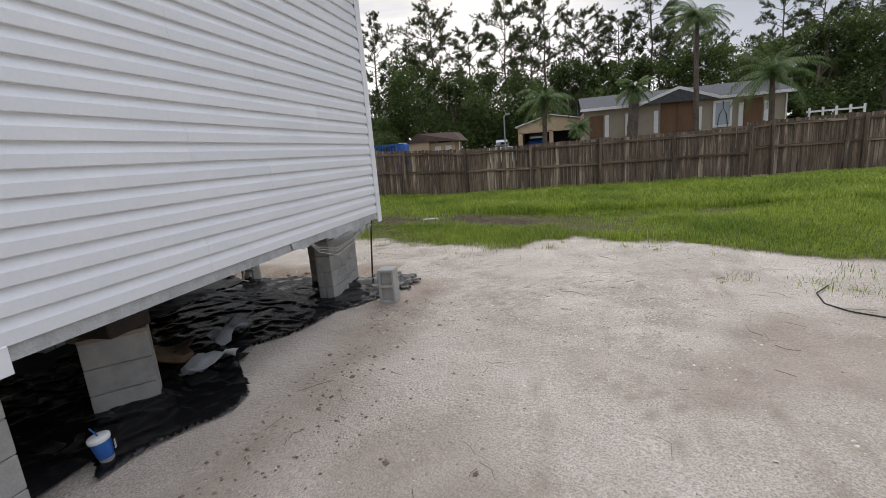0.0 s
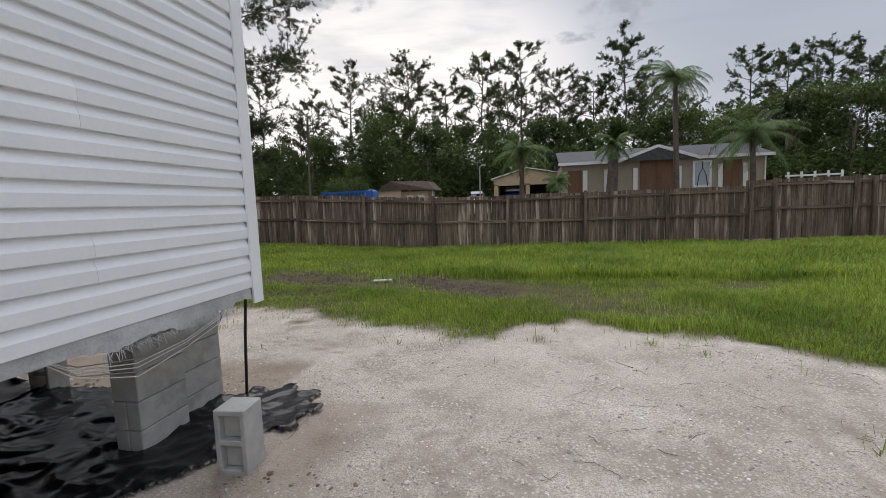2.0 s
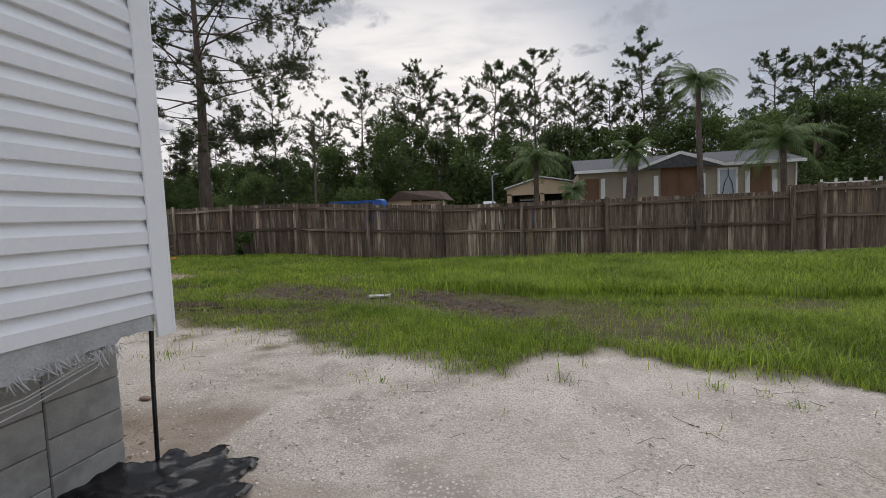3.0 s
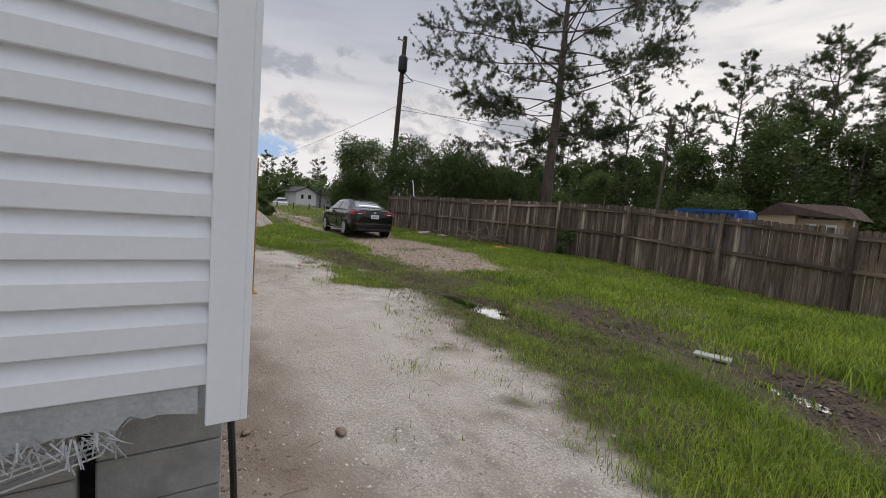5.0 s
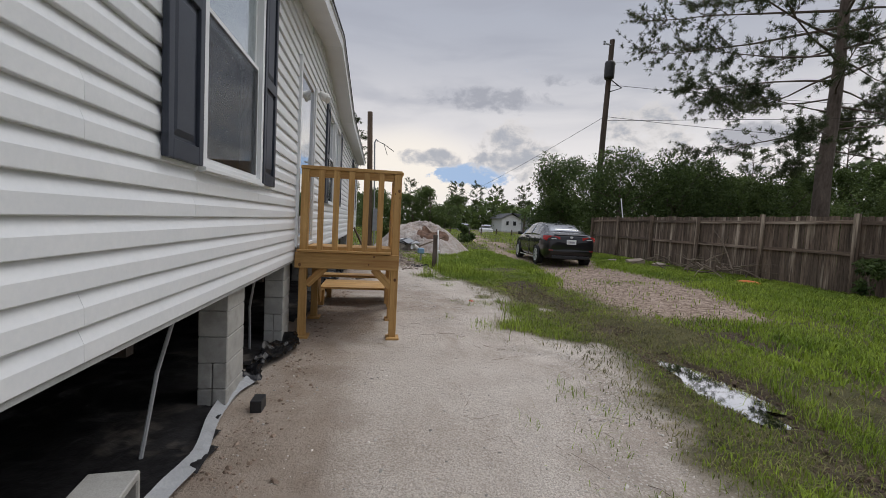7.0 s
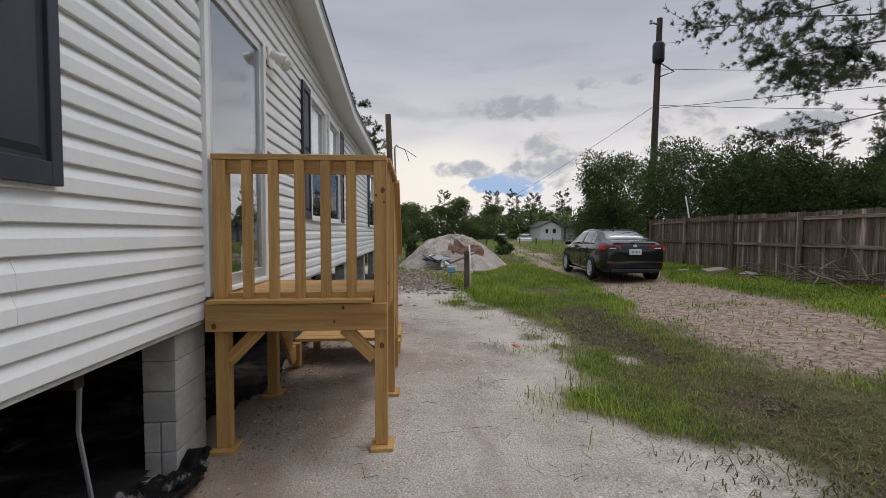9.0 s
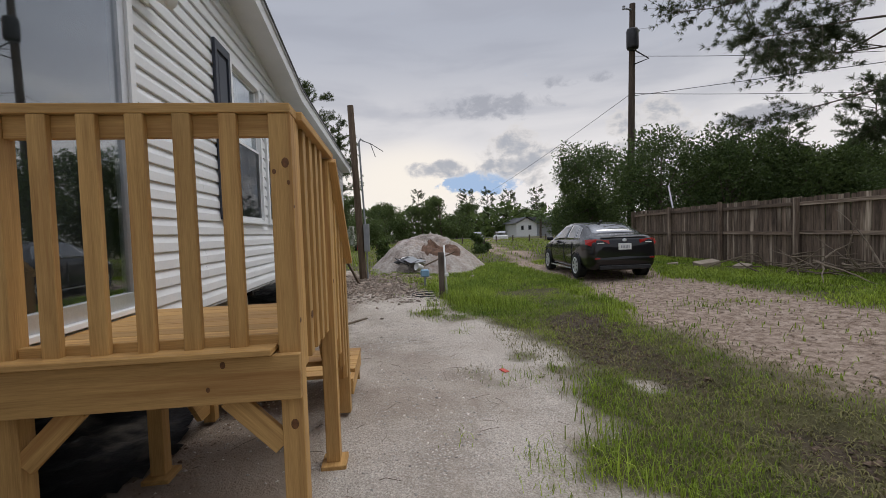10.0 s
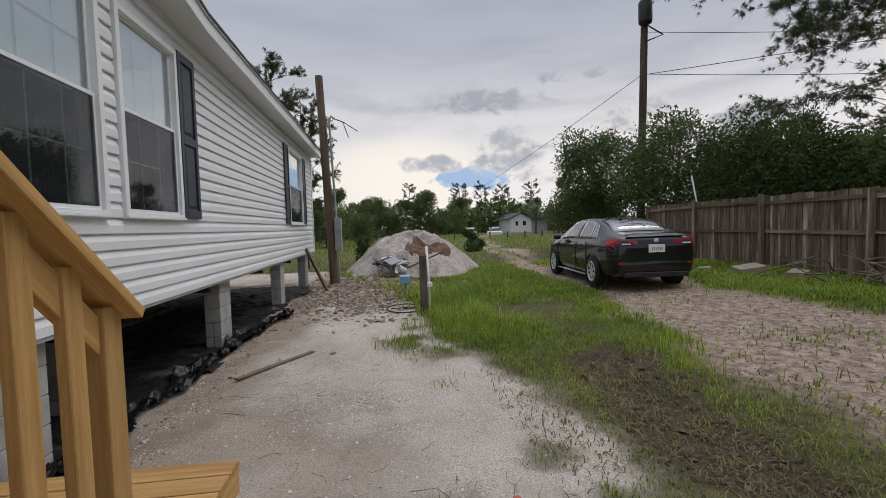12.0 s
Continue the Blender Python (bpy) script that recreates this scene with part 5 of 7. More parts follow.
    part("badge", Shape().lathe([(0.0, 0.004), (0.045, 0.004), (0.05, 0.0)], 18, m @ Matrix.Translation((-2.295, 0, 0.965)) @ Euler((0, radians(-90), 0)).to_matrix().to_4x4() @ Matrix.Diagonal((0.7, 1.1, 1, 1))), RIM, car, "chrome oval badge")
    part("antenna", Shape().box((-0.92, -0.012, 1.43), (-0.76, 0.012, 1.475)), PAINT, car, m=m, bevel=0.008)
    part("ornament", Shape().box((-1.20, 0.16, 1.352), (-1.13, 0.22, 1.40)), BLACKMETAL, car, m=m)


CX, CY = -17.08, 10.76
make_car(pose(CX, CY, gz(CX, CY) + 0.005, 0, 0, 180 - 5.0))


# ---- trees ----
def rnd_dir(r, up=0.0):
    v = Vector((r.gauss(0, 1), r.gauss(0, 1), r.gauss(0, 1) + up))
    return v.normalized()


def tuft(s, p, axis, r, count, ln, wd):
    """A spray of narrow needles or leaves round an axis."""
    axis = Vector(axis)
    for _ in range(count):
        d = (axis * 0.7 + rnd_dir(r)).normalized()
        q = d.cross(rnd_dir(r)).normalized() * wd
        base = p + d * ln * 0.08
        tip = p + d * ln * r.uniform(0.7, 1.1)
        n = len(s.v)
        s.v += [tuple(base - q), tuple(base + q), tuple(tip)]
        s.f.append((n, n + 1, n + 2))


def bend(p, d, ln, r, steps=4, curl=0.25, rise=0.0):
    pts = [Vector(p)]
    d = Vector(d).normalized()
    for _ in range(steps):
        d = (d + rnd_dir(r) * curl + Vector((0, 0, rise))).normalized()
        pts.append(pts[-1] + d * ln / steps)
    return pts


def pine_shapes(seed, hgt, start, limbs, reach, trunk_r, tufts, needle, nw, lean=0.02, spread=1.0, droop=0.0, inner=0.35, thick=0.26):
    r = random.Random(seed)
    trunk, crown = Shape(), Shape()
    pts = [Vector((0, 0, -0.2))]
    dx, dy = r.uniform(-lean, lean), r.uniform(-lean, lean)
    n = 8
    for k in range(1, n + 1):
        pts.append(Vector((dx * hgt * k / n + r.gauss(0, 0.05), dy * hgt * k / n + r.gauss(0, 0.05), hgt * k / n)))
    trunk.tube(pts, [trunk_r * (1 - 0.85 * k / n) for k in range(n + 1)], 9)
    for k in range(limbs):
        f = start + (1 - start) * (k + r.random()) / limbs
        p = pts[0].lerp(pts[-1], f)
        i = min(int(f * n), n - 1)
        p = pts[i].lerp(pts[i + 1], f * n - i)
        a = k * 2.4 + r.uniform(-0.5, 0.5)
        ln = reach * (0.35 + 0.75 * math.sin(math.pi * min(1, (1 - f) / (1 - start) * 0.75 + 0.12))) * r.uniform(0.7, 1.15)
        d = Vector((math.cos(a), math.sin(a), r.uniform(-0.05, 0.35) + 0.5 * (f - start) - droop))
        lp = bend(p, d, ln, r, 5, 0.13, 0.03)
        rad = max(0.02, trunk_r * thick * ln / reach)
        trunk.tube(lp, [rad, rad * 0.8, rad * 0.6, rad * 0.45, rad * 0.3, rad * 0.15], 5, False)
        for j in range(tufts):
            g = inner + (1 - inner) * r.random() ** 0.7
            q = lp[min(int(g * 5), 4)].lerp(lp[min(int(g * 5) + 1, 5)], g * 5 % 1 if g < 1 else 1)
            tw = bend(q, (lp[-1] - lp[0]).normalized() + rnd_dir(r) * 0.9, ln * r.uniform(0.12, 0.34) * spread, r, 3, 0.3, 0.05)
            trunk.tube(tw, [rad * 0.25, rad * 0.2, rad * 0.15, rad * 0.08], 3, False)
            for _ in range(needle[2]):
                g = r.uniform(0.15, 1.0) * 2.99
                t = tw[int(g)].lerp(tw[int(g) + 1], g % 1) + rnd_dir(r) * needle[0] * 0.35
                tuft(crown, t, tw[-1] - tw[0], r, needle[1], needle[0] * r.uniform(0.7, 1.1), nw)
    tuft(crown, pts[-1], (0, 0, 1), r, needle[1] * 3, needle[0] * 1.4, nw)
    return trunk, crown


def leafy_shapes(seed, hgt, wide, base, leaves, size, lobes=9, trunk_r=0.18):
    """A broadleaf tree: trunk, limbs and lobes of leaves with gaps."""
    r = random.Random(seed)
    trunk, crown = Shape(), Shape()
    top = Vector((r.uniform(-0.3, 0.3), r.uniform(-0.3, 0.3), hgt * 0.6))
    trunk.tube([Vector((0, 0, -0.2)), top * 0.5 + Vector((r.uniform(-0.2, 0.2), 0, 0)), top], [trunk_r, trunk_r * 0.8, trunk_r * 0.4], 8)
    cl = []
    for k in range(lobes):
        a, f = r.uniform(0, 6.28), r.random()
        c = Vector((math.cos(a) * wide * 0.6 * r.random() ** 0.5, math.sin(a) * wide * 0.6 * r.random() ** 0.5, base + (hgt - base) * (0.15 + 0.7 * f)))
        rad = wide * r.uniform(0.28, 0.48) * (1.15 - 0.5 * f)
        cl.append((c, rad))
        trunk.tube(bend(top * r.uniform(0.3, 0.9), c - top * 0.6, (c - top * 0.6).length, r, 3, 0.2), [trunk_r * 0.35, trunk_r * 0.25, trunk_r * 0.15, trunk_r * 0.06], 5, False)
    for _ in range(leaves):
        c, rad = cl[r.randrange(lobes)]
        d = rnd_dir(r)
        p = c + d * rad * (r.random() ** 0.33) * (1 + 0.22 * math.sin(d.x * 7 + d.z * 5 + c.x))
        if p.z < base * 0.6:
            continue
        a = (d + rnd_dir(r)).normalized()
        b = a.cross(rnd_dir(r)).normalized()
        u, w = a * size * r.uniform(0.6, 1.2), b * size * r.uniform(0.3, 0.5)
        n = len(crown.v)
        crown.v += [tuple(p - u), tuple(p + w), tuple(p + u), tuple(p - w)]
        crown.f.append((n, n + 1, n + 2, n + 3))
    return trunk, crown


def palm_shapes(seed, hgt, fronds, ln, r0, droop=1.0, leaflet=0.5):
    r = random.Random(seed)
    trunk, crown = Shape(), Shape()
    top = Vector((r.uniform(-0.15, 0.15), r.uniform(-0.15, 0.15), hgt))
    trunk.tube([Vector((0, 0, -0.2)), top * 0.33 + Vector((0.06, 0, 0)), top * 0.66, top], [r0 * 1.3, r0, r0 * 0.9, r0 * 0.8], 10)
    for k in range(fronds):
        a = k * 2.4
        e = r.uniform(-0.25, 1.25)
        d = Vector((math.cos(a) * math.cos(e), math.sin(a) * math.cos(e), math.sin(e)))
        p, pts = top.copy(), []
        for j in range(9):
            pts.append(p.copy())
            d = (d + Vector((0, 0, -0.17 * droop))).normalized()
            p = p + d * ln / 9
        crown.tube(pts, [0.03 - 0.003 * j for j in range(9)], 4, False)
        for j in range(1, 9):
            fw = (pts[j] - pts[j - 1]).normalized()
            sd = fw.cross(Vector((0, 0, 1))).normalized()
            for sg in (-1, 1):
                for u in (0.0, 0.33, 0.66):
                    b = pts[j - 1].lerp(pts[j], u)
                    tip = b + (sd * sg * 0.8 + fw * 0.5 + Vector((0, 0, -0.55 - 0.3 * r.random()))) * leaflet * (1.1 - j / 12)
                    n = len(crown.v)
                    q = fw * 0.028
                    crown.v += [tuple(b - q), tuple(b + q), tuple(tip)]
                    crown.f.append((n, n + 1, n + 2))
    return trunk, crown


def make_tree(name, shapes, at, bark, leaf, label, cat="tree", group="", parts=("trunk", "crown")):
    t = thing(name, at, label, cat, group)
    part(parts[0], shapes[0], bark, t, m=WORLD[t], smooth=True)
    part(parts[1], shapes[1], leaf, t, m=WORLD[t])
    return t


# the big pine behind the fence
make_tree("pine_tree", pine_shapes(5, 17.0, 0.29, 54, 6.6, 0.36, 30, (0.24, 22, 9), 0.0085, 0.012, 0.85, 0.20, 0.40, 0.15), pose(-17.3, 22.4, 0.2, 0, 0.8, 40), BARK, NEEDLE, "tall pine with long bare limbs and tufted needles behind the fence")

# rows of pines in the wood
VAR = []
for k, (h, st, lb, rc) in enumerate(((16.5, 0.40, 30, 2.7), (15.0, 0.46, 28, 2.6), (17.5, 0.34, 34, 2.9), (13.5, 0.33, 30, 2.7))):
    VAR.append(make_tree("pine_tree", pine_shapes(20 + k, h, st, lb, rc, 0.17, 14, (0.24, 8, 13), 0.016, 0.02, 1.25, -0.05, 0.30), Matrix.Translation((0, 0, -60)), BARK, HAZENEEDLE, "tall slender pine with a tufted crown in the wood", "tree", "pines in the wood"))
BVAR = []
for k, (h, w, b) in enumerate(((10.5, 4.2, 1.5), (8.5, 4.0, 0.8), (12.0, 4.6, 2.0))):
    BVAR.append(make_tree("broadleaf_tree", leafy_shapes(40 + k, h, w, b, 7500, 0.165, 14), Matrix.Translation((0, 0, -60)), BARK, HAZELEAF, "dense dark green broadleaf tree in the wood", "tree", "broadleaf trees in the wood"))
rng = random.Random(77)
spots = [(-23.3, 48, 13.8, 0), (-18.4, 47, 16.4, 2), (-11.7, 48, 16.6, 1), (-8.4, 50, 14.2, 3), (-4.0, 48, 16.6, 0), (0.3, 47, 16.6, 2), (3.9, 50, 14.6, 1), (10.2, 48, 16.8, 0), (7.6, 50, 13.6, 1), (12.6, 52, 12.5, 3), (16.8, 52, 12.0, 0), (21.2, 48, 14.4, 2), (24.6, 49, 14.6, 0), (28.0, 48, 14.6, 1), (31.5, 49, 13.5, 3), (35, 50, 14.0, 2), (39, 47, 15.0, 0), (14.5, 56, 14, 2), (-15, 54, 14.5, 3), (-27, 52, 12.5, 1), (-1.8, 56, 15, 3),
         (-90, 24.0, 9.5, 0), (-91, 28.5, 9.0, 3), (-88, 19.5, 9.2, 1), (-85, 10.0, 9.0, 2), (-88, 33, 9.5, 0), (-60, 36, 9, 1), (-52, 42, 10, 2), (-44, 44, 11, 0), (-36, 46, 11.5, 3), (-24.0, 1.4, 7.6, 1), (-25.2, 2.4, 6.4, 3)]
HGT = (16.5, 15.0, 17.5, 13.5)
for x, y, h, v in spots:
    t = copy_thing(VAR[v], pose(x, y, -0.1, 0, 0, rng.uniform(0, 360)) @ Matrix.Scale(h / HGT[v] * 0.99, 4))
    t.scale = (h / HGT[v],) * 3
BH = (10.5, 8.5, 12.0)
bspots = [(-33, 44, 8.5, 1), (-29, 42, 8.0, 0), (-25, 44, 9.2, 2), (-21, 43, 9.5, 0), (-17, 45, 10.2, 2), (-12.5, 44, 12.4, 2), (-9.0, 44, 10.0, 0), (-5.5, 45, 10.5, 1), (-1.5, 46, 10.2, 2), (2.5, 46, 10.5, 0), (6.5, 46, 9.6, 1), (10.5, 46, 9.8, 2), (14.5, 45, 10, 0), (18.5, 44, 10.4, 2), (22.5, 44, 11, 0), (26.5, 43, 11.5, 2), (30.5, 43, 11.5, 0), (34.5, 42, 12, 2), (38, 41, 12, 0),
          (-38, 42, 8.2, 0), (-43, 40, 8, 1), (-48, 38, 8, 2), (-53, 36, 7.6, 0), (-58, 33, 7.4, 1), (-15, 38, 6.0, 1), (-23, 36, 6.2, 0), (-28, 34, 6.0, 1), (-33, 33, 6.2, 2), (-38, 31, 6, 0)]
for x, y, h, v in bspots:
    t = copy_thing(BVAR[v], pose(x, y, -0.1, 0, 0, rng.uniform(0, 360)))
    t.scale = (h / BH[v] * 1.02, h / BH[v] * 1.02, h / BH[v])
# far tree line down the drive
for k in range(22):
    y = -22 + k * 2.9
    v = k % 3
    h = 6.2 + 1.6 * rng.random()
    t = copy_thing(BVAR[v], pose((-89 if 17 < y < 34 else -72) - 6 * rng.random(), y, -0.3, 0, 0, rng.uniform(0, 360)))
    t.scale = (h / BH[v] * 1.2, h / BH[v] * 1.2, h / BH[v])
for x, y, h in ((-46, 0.5, 5.6), (-42, -3.5, 5.8), (-38, -6, 6.0), (-50, 3.5, 4.6), (-33, -8.0, 6)):
    t = copy_thing(BVAR[1], pose(x, y, -0.2, 0, 0, rng.uniform(0, 360)))
    t.scale = (h / 8.5,) * 3
VAR[0].matrix_basis, VAR[1].matrix_basis, VAR[2].matrix_basis, VAR[3].matrix_basis = pose(43, 46, -0.1), pose(47, 44, -0.1), pose(-31, 50, -0.1), pose(-40, 48, -0.1)
BVAR[0].matrix_basis, BVAR[1].matrix_basis, BVAR[2].matrix_basis = pose(42, 40, -0.1), pose(-64, 30, -0.1), pose(46, 38, -0.1)

# undergrowth closing the wood, too dense to count
r = random.Random(9)
under = Shape()
for _ in range(16000):
    if r.random() < 0.72:
        x = r.uniform(-48, 50)
        p = Vector((x, r.uniform(47, 54) - max(0, (abs(x) - 30) * 0.4), 0))
        p.z = r.random() ** 0.8 * (7.0 + 1.5 * math.sin(x * 0.35) + 1.2 * math.sin(x * 0.9 + 2))
    else:
        y = r.uniform(-26, 40)
        p = Vector((r.uniform(-92, -80), y, r.random() * (5.0 + math.sin(y * 0.3) + 0.7 * math.sin(y * 0.8))))
    d = rnd_dir(r)
    b = d.cross(rnd_dir(r)).normalized()
    k = r.uniform(0.35, 0.75)
    n = len(under.v)
    under.v += [tuple(p - d * k), tuple(p + b * k * 0.6), tuple(p + d * k), tuple(p - b * k * 0.6)]
    under.f.append((n, n + 1, n + 2, n + 3))
plain("undergrowth", under, HAZELEAF, "dense dark undergrowth filling the wood", "undergrowth", "stuff")

# big hedge trees round the utility pole
for k, (x, y, h, w) in enumerate(((-22.6, 16.6, 5.9, 3.3), (-21.6, 18.8, 5.4, 3.2), (-25.4, 14.6, 6.0, 2.6), (-19.6, 20.6, 4.6, 2.6), (-20.5, 23.6, 4.6, 2.8), (-24.5, 20.6, 5.2, 3.2))):
    make_tree("hedge_tree", leafy_shapes(60 + k, h, w, 0.3, 17000, 0.076, 22, 0.12), pose(x, y, 0.1, 0, 0, k * 50), BARK, LEAF, "broad bushy green tree beside the utility pole", "tree", "bushy trees by the pole")
make_tree("creeper_bush", leafy_shapes(81, 1.0, 0.45, 0.1, 1500, 0.06, 7, 0.03), pose(-8.8, 14.25, 0.2), TWIG, LEAF, "small leafy green bush growing against the fence", "bush")
make_tree("young_pine", pine_shapes(82, 3.9, 0.12, 26, 0.9, 0.06, 5, (0.18, 9, 4), 0.02), pose(-13.6, 24.5, 0.1), BARK, NEEDLE, "small bushy young pine beyond the fence")
make_tree("yucca_bush", leafy_shapes(83, 1.9, 0.8, 0.1, 1200, 0.12, 7, 0.05), pose(-30.5, 10.3, 0.0), BARK, LEAF, "shaggy green bush behind the sand mound", "bush")
make_tree("sapling", leafy_shapes(84, 1.3, 0.5, 0.2, 1300, 0.09, 8, 0.05), pose(-24.5, 4.6, 0.0), BARK, LEAF, "leafy green sapling behind the power post", "bush")

for seed, x, y, h, n, ln, lab in ((1, 9.3, 28.4, 8.2, 30, 2.3, "tall slender palm with feathery fronds"), (2, 12.8, 27.2, 4.6, 30, 3.0, "short palm with arching green fronds"), (3, 0.55, 26.2, 4.4, 24, 2.2, "short palm with drooping fronds"), (4, 5.7, 28.2, 4.6, 34, 1.5, "stocky shaggy palm against the beige home"), (6, 2.5, 27.2, 2.6, 18, 1.0, "little palm at the corner of the home"), (7, -62, 24.8, 3.2, 22, 1.4, "small palm by the distant house")):
    make_tree("palm_tree", palm_shapes(seed, h, n, ln, 0.34 if seed == 4 else 0.15, 1.1, 0.6 if ln > 2 else 0.4), pose(x, y, 0.0, 0, 0, seed * 37), BARK, PALM, lab, "palm", "palms at the neighbour", ("trunk", "fronds"))


# ---- neighbours ----
def slab(x0, x1, y0, y1, z0, z1):
    return Shape().box((x0, y0, z0), (x1, y1, z1))


nb = thing("neighbour_home", (8.7, 30, 0), "beige mobile home with a grey roof and boarded windows", "house")
A, B, NZ, GX, GP, GH = 3.0, 14.6, 3.72, 8.6, 4.5, 1.95
w = slab(A, B, 30, 37, 0.6, NZ)
part("wall", w, BEIGE, nb)
part("gable", Shape().add([(GX - GH, 29.96, NZ), (GX + GH, 29.96, NZ), (GX, 29.96, GP - 0.05), (GX - GH, 31.5, NZ), (GX + GH, 31.5, NZ), (GX, 31.5, GP - 0.05)], [(0, 1, 2), (5, 4, 3), (0, 2, 5, 3), (1, 4, 5, 2), (0, 3, 4, 1)]), BEIGE, nb)
part("roof", Shape().add([(A - 0.2, 29.7, NZ), (B + 0.2, 29.7, NZ), (B + 0.2, 33.5, 4.75), (A - 0.2, 33.5, 4.75), (B + 0.2, 37.3, NZ), (A - 0.2, 37.3, NZ), (A - 0.2, 29.7, NZ + 0.1), (B + 0.2, 29.7, NZ + 0.1), (B + 0.2, 33.5, 4.85), (A - 0.2, 33.5, 4.85), (B + 0.2, 37.3, NZ + 0.1), (A - 0.2, 37.3, NZ + 0.1)],
                         [(6, 7, 8, 9), (9, 8, 10, 11), (3, 2, 1, 0), (5, 4, 2, 3), (0, 1, 7, 6), (1, 2, 8, 7), (2, 4, 10, 8), (4, 5, 11, 10), (5, 3, 9, 11), (3, 0, 6, 9)]), SHINGLE, nb)
part("gable_roof", Shape().add([(GX - GH - 0.3, 29.6, NZ - 0.02), (GX, 29.6, GP + 0.06), (GX + GH + 0.3, 29.6, NZ - 0.02), (GX - GH - 0.3, 33, NZ + 0.3), (GX, 33, GP + 0.16), (GX + GH + 0.3, 33, NZ + 0.3)], [(0, 1, 4, 3), (1, 2, 5, 4), (0, 3, 5, 2), (0, 2, 1)]), SHINGLE, nb)
for a, b in (((A - 0.25, NZ), (GX - GH - 0.3, NZ)), ((GX + GH + 0.3, NZ), (B + 0.25, NZ)), ((GX - GH - 0.35, NZ), (GX, GP + 0.04)), ((GX, GP + 0.04), (GX + GH + 0.35, NZ))):
    board("fascia", (a[0], 29.58, a[1]), (b[0], 29.58, b[1]), 0.17, 0.04, WHITE, nb)
for a, b, z0, z1 in ((3.35, 4.2, 1.9, 3.32), (7.65, 9.62, 1.9, 4.02), (12.3, 13.28, 1.9, 3.5)):
    bd = part("plywood", slab(a, b, 29.93, 29.98, z0, z1), PLY, nb, "weathered plywood sheet over a window")
    part("batten", slab((a + b) / 2 - 0.03, (a + b) / 2 + 0.03, 29.90, 29.93, z0, z1), PLY, bd)
for a in (4.28, 5.55, 7.25, 9.75, 12.02, 13.36):
    part("white_shutter", slab(a, a + 0.26, 29.93, 29.97, 1.9, 3.3), WHITE, nb, bevel=0.01)
wn = part("window", slab(10.62, 11.66, 29.9, 29.98, 1.95, 3.55), WHITE, nb)
part("pane", slab(10.75, 11.53, 29.88, 29.9, 2.1, 3.42), SKYPANE, wn)
part("ironwork", Shape().tube([(10.85, 29.84, 2.0), (10.95, 29.84, 2.7), (11.14, 29.84, 3.1), (11.33, 29.84, 2.7), (11.43, 29.84, 2.0)], 0.02, 6).tube([(11.14, 29.84, 3.1), (11.14, 29.84, 3.5)], 0.02, 6), BLACKMETAL, wn)
part("downpipe", Shape().tube([(14.5, 29.9, 0.7), (14.5, 29.9, 3.6)], 0.04, 8), WHITE, nb)

cp = thing("carport", (0.9, 36, 0), "tan carport with an arched double opening", "carport")
s = Shape()
for x in (-1.7, 0.75, 3.25):
    s = Shape().box((x - 0.16, 36, 0), (x + 0.16, 36.15, 2.9))
    part("pillar", s, TAN, cp)
part("front_beam", Shape().add([(-1.86, 36, 2.8), (3.5, 36, 2.8), (3.6, 36, 3.45), (0.7, 36, 4.0), (-1.9, 36, 3.3), (-1.86, 36.15, 2.8), (3.5, 36.15, 2.8), (3.6, 36.15, 3.45), (0.7, 36.15, 4.0), (-1.9, 36.15, 3.3)], [(0, 1, 2, 3, 4), (9, 8, 7, 6, 5)] + [(k, k + 5, (k + 1) % 5 + 5, (k + 1) % 5) for k in range(5)]), TAN, cp)
part("roof", Shape().add([(-2.1, 35.8, 3.3), (0.7, 35.8, 4.08), (3.9, 35.8, 3.45), (-2.1, 42, 3.3), (0.7, 42, 4.08), (3.9, 42, 3.45), (-2.1, 35.8, 3.38), (0.7, 35.8, 4.16), (3.9, 35.8, 3.53), (-2.1, 42, 3.38), (0.7, 42, 4.16), (3.9, 42, 3.53)], [(6, 7, 10, 9), (7, 8, 11, 10), (3, 4, 1, 0), (4, 5, 2, 1), (0, 1, 7, 6), (1, 2, 8, 7), (0, 6, 9, 3), (2, 5, 11, 8)]), WHITE, cp)
# back wall painted near-black for the carport's shade
part("wall", slab(-1.9, 3.5, 41.8, 42, 0, 3.3), DARK, cp)
part("wall", slab(-1.9, -1.8, 36.15, 41.8, 0, 3.3), TAN, cp)

sh = thing("garden_shed", (-8.6, 34, 0), "small tan shed with a brown gabled roof", "shed")
part("wall", Shape().add([(-10.85, 34, 0), (-8.98, 34, 0), (-8.98, 34, 2.75), (-9.85, 34, 3.4), (-10.85, 34, 2.75), (-10.85, 37, 0), (-8.98, 37, 0), (-8.98, 37, 2.75), (-9.85, 37, 3.4), (-10.85, 37, 2.75)], [(0, 1, 2, 3, 4), (9, 8, 7, 6, 5)] + [(k, k + 5, (k + 1) % 5 + 5, (k + 1) % 5) for k in range(5)]), TAN, sh)
part("side_room", slab(-8.98, -6.9, 34.4, 37, 0, 2.62), TAN, sh)
part("roof", Shape().add([(-10.95, 33.85, 2.72), (-9.85, 33.85, 3.46), (-7.0, 34.6, 3.4), (-6.3, 34.1, 2.68), (-8.9, 33.85, 2.78), (-10.95, 37.2, 2.72), (-9.85, 37.2, 3.46), (-7.0, 37.2, 3.4), (-6.3, 37.2, 2.68)], [(0, 1, 6, 5), (1, 4, 3, 2), (1, 2, 7, 6), (2, 3, 8, 7), (0, 4, 1)]), BROWNROOF, sh)
part("post", Shape().tube([(-6.5, 34.3, 0), (-6.5, 34.3, 2.66)], 0.05, 6), WHITE, sh)
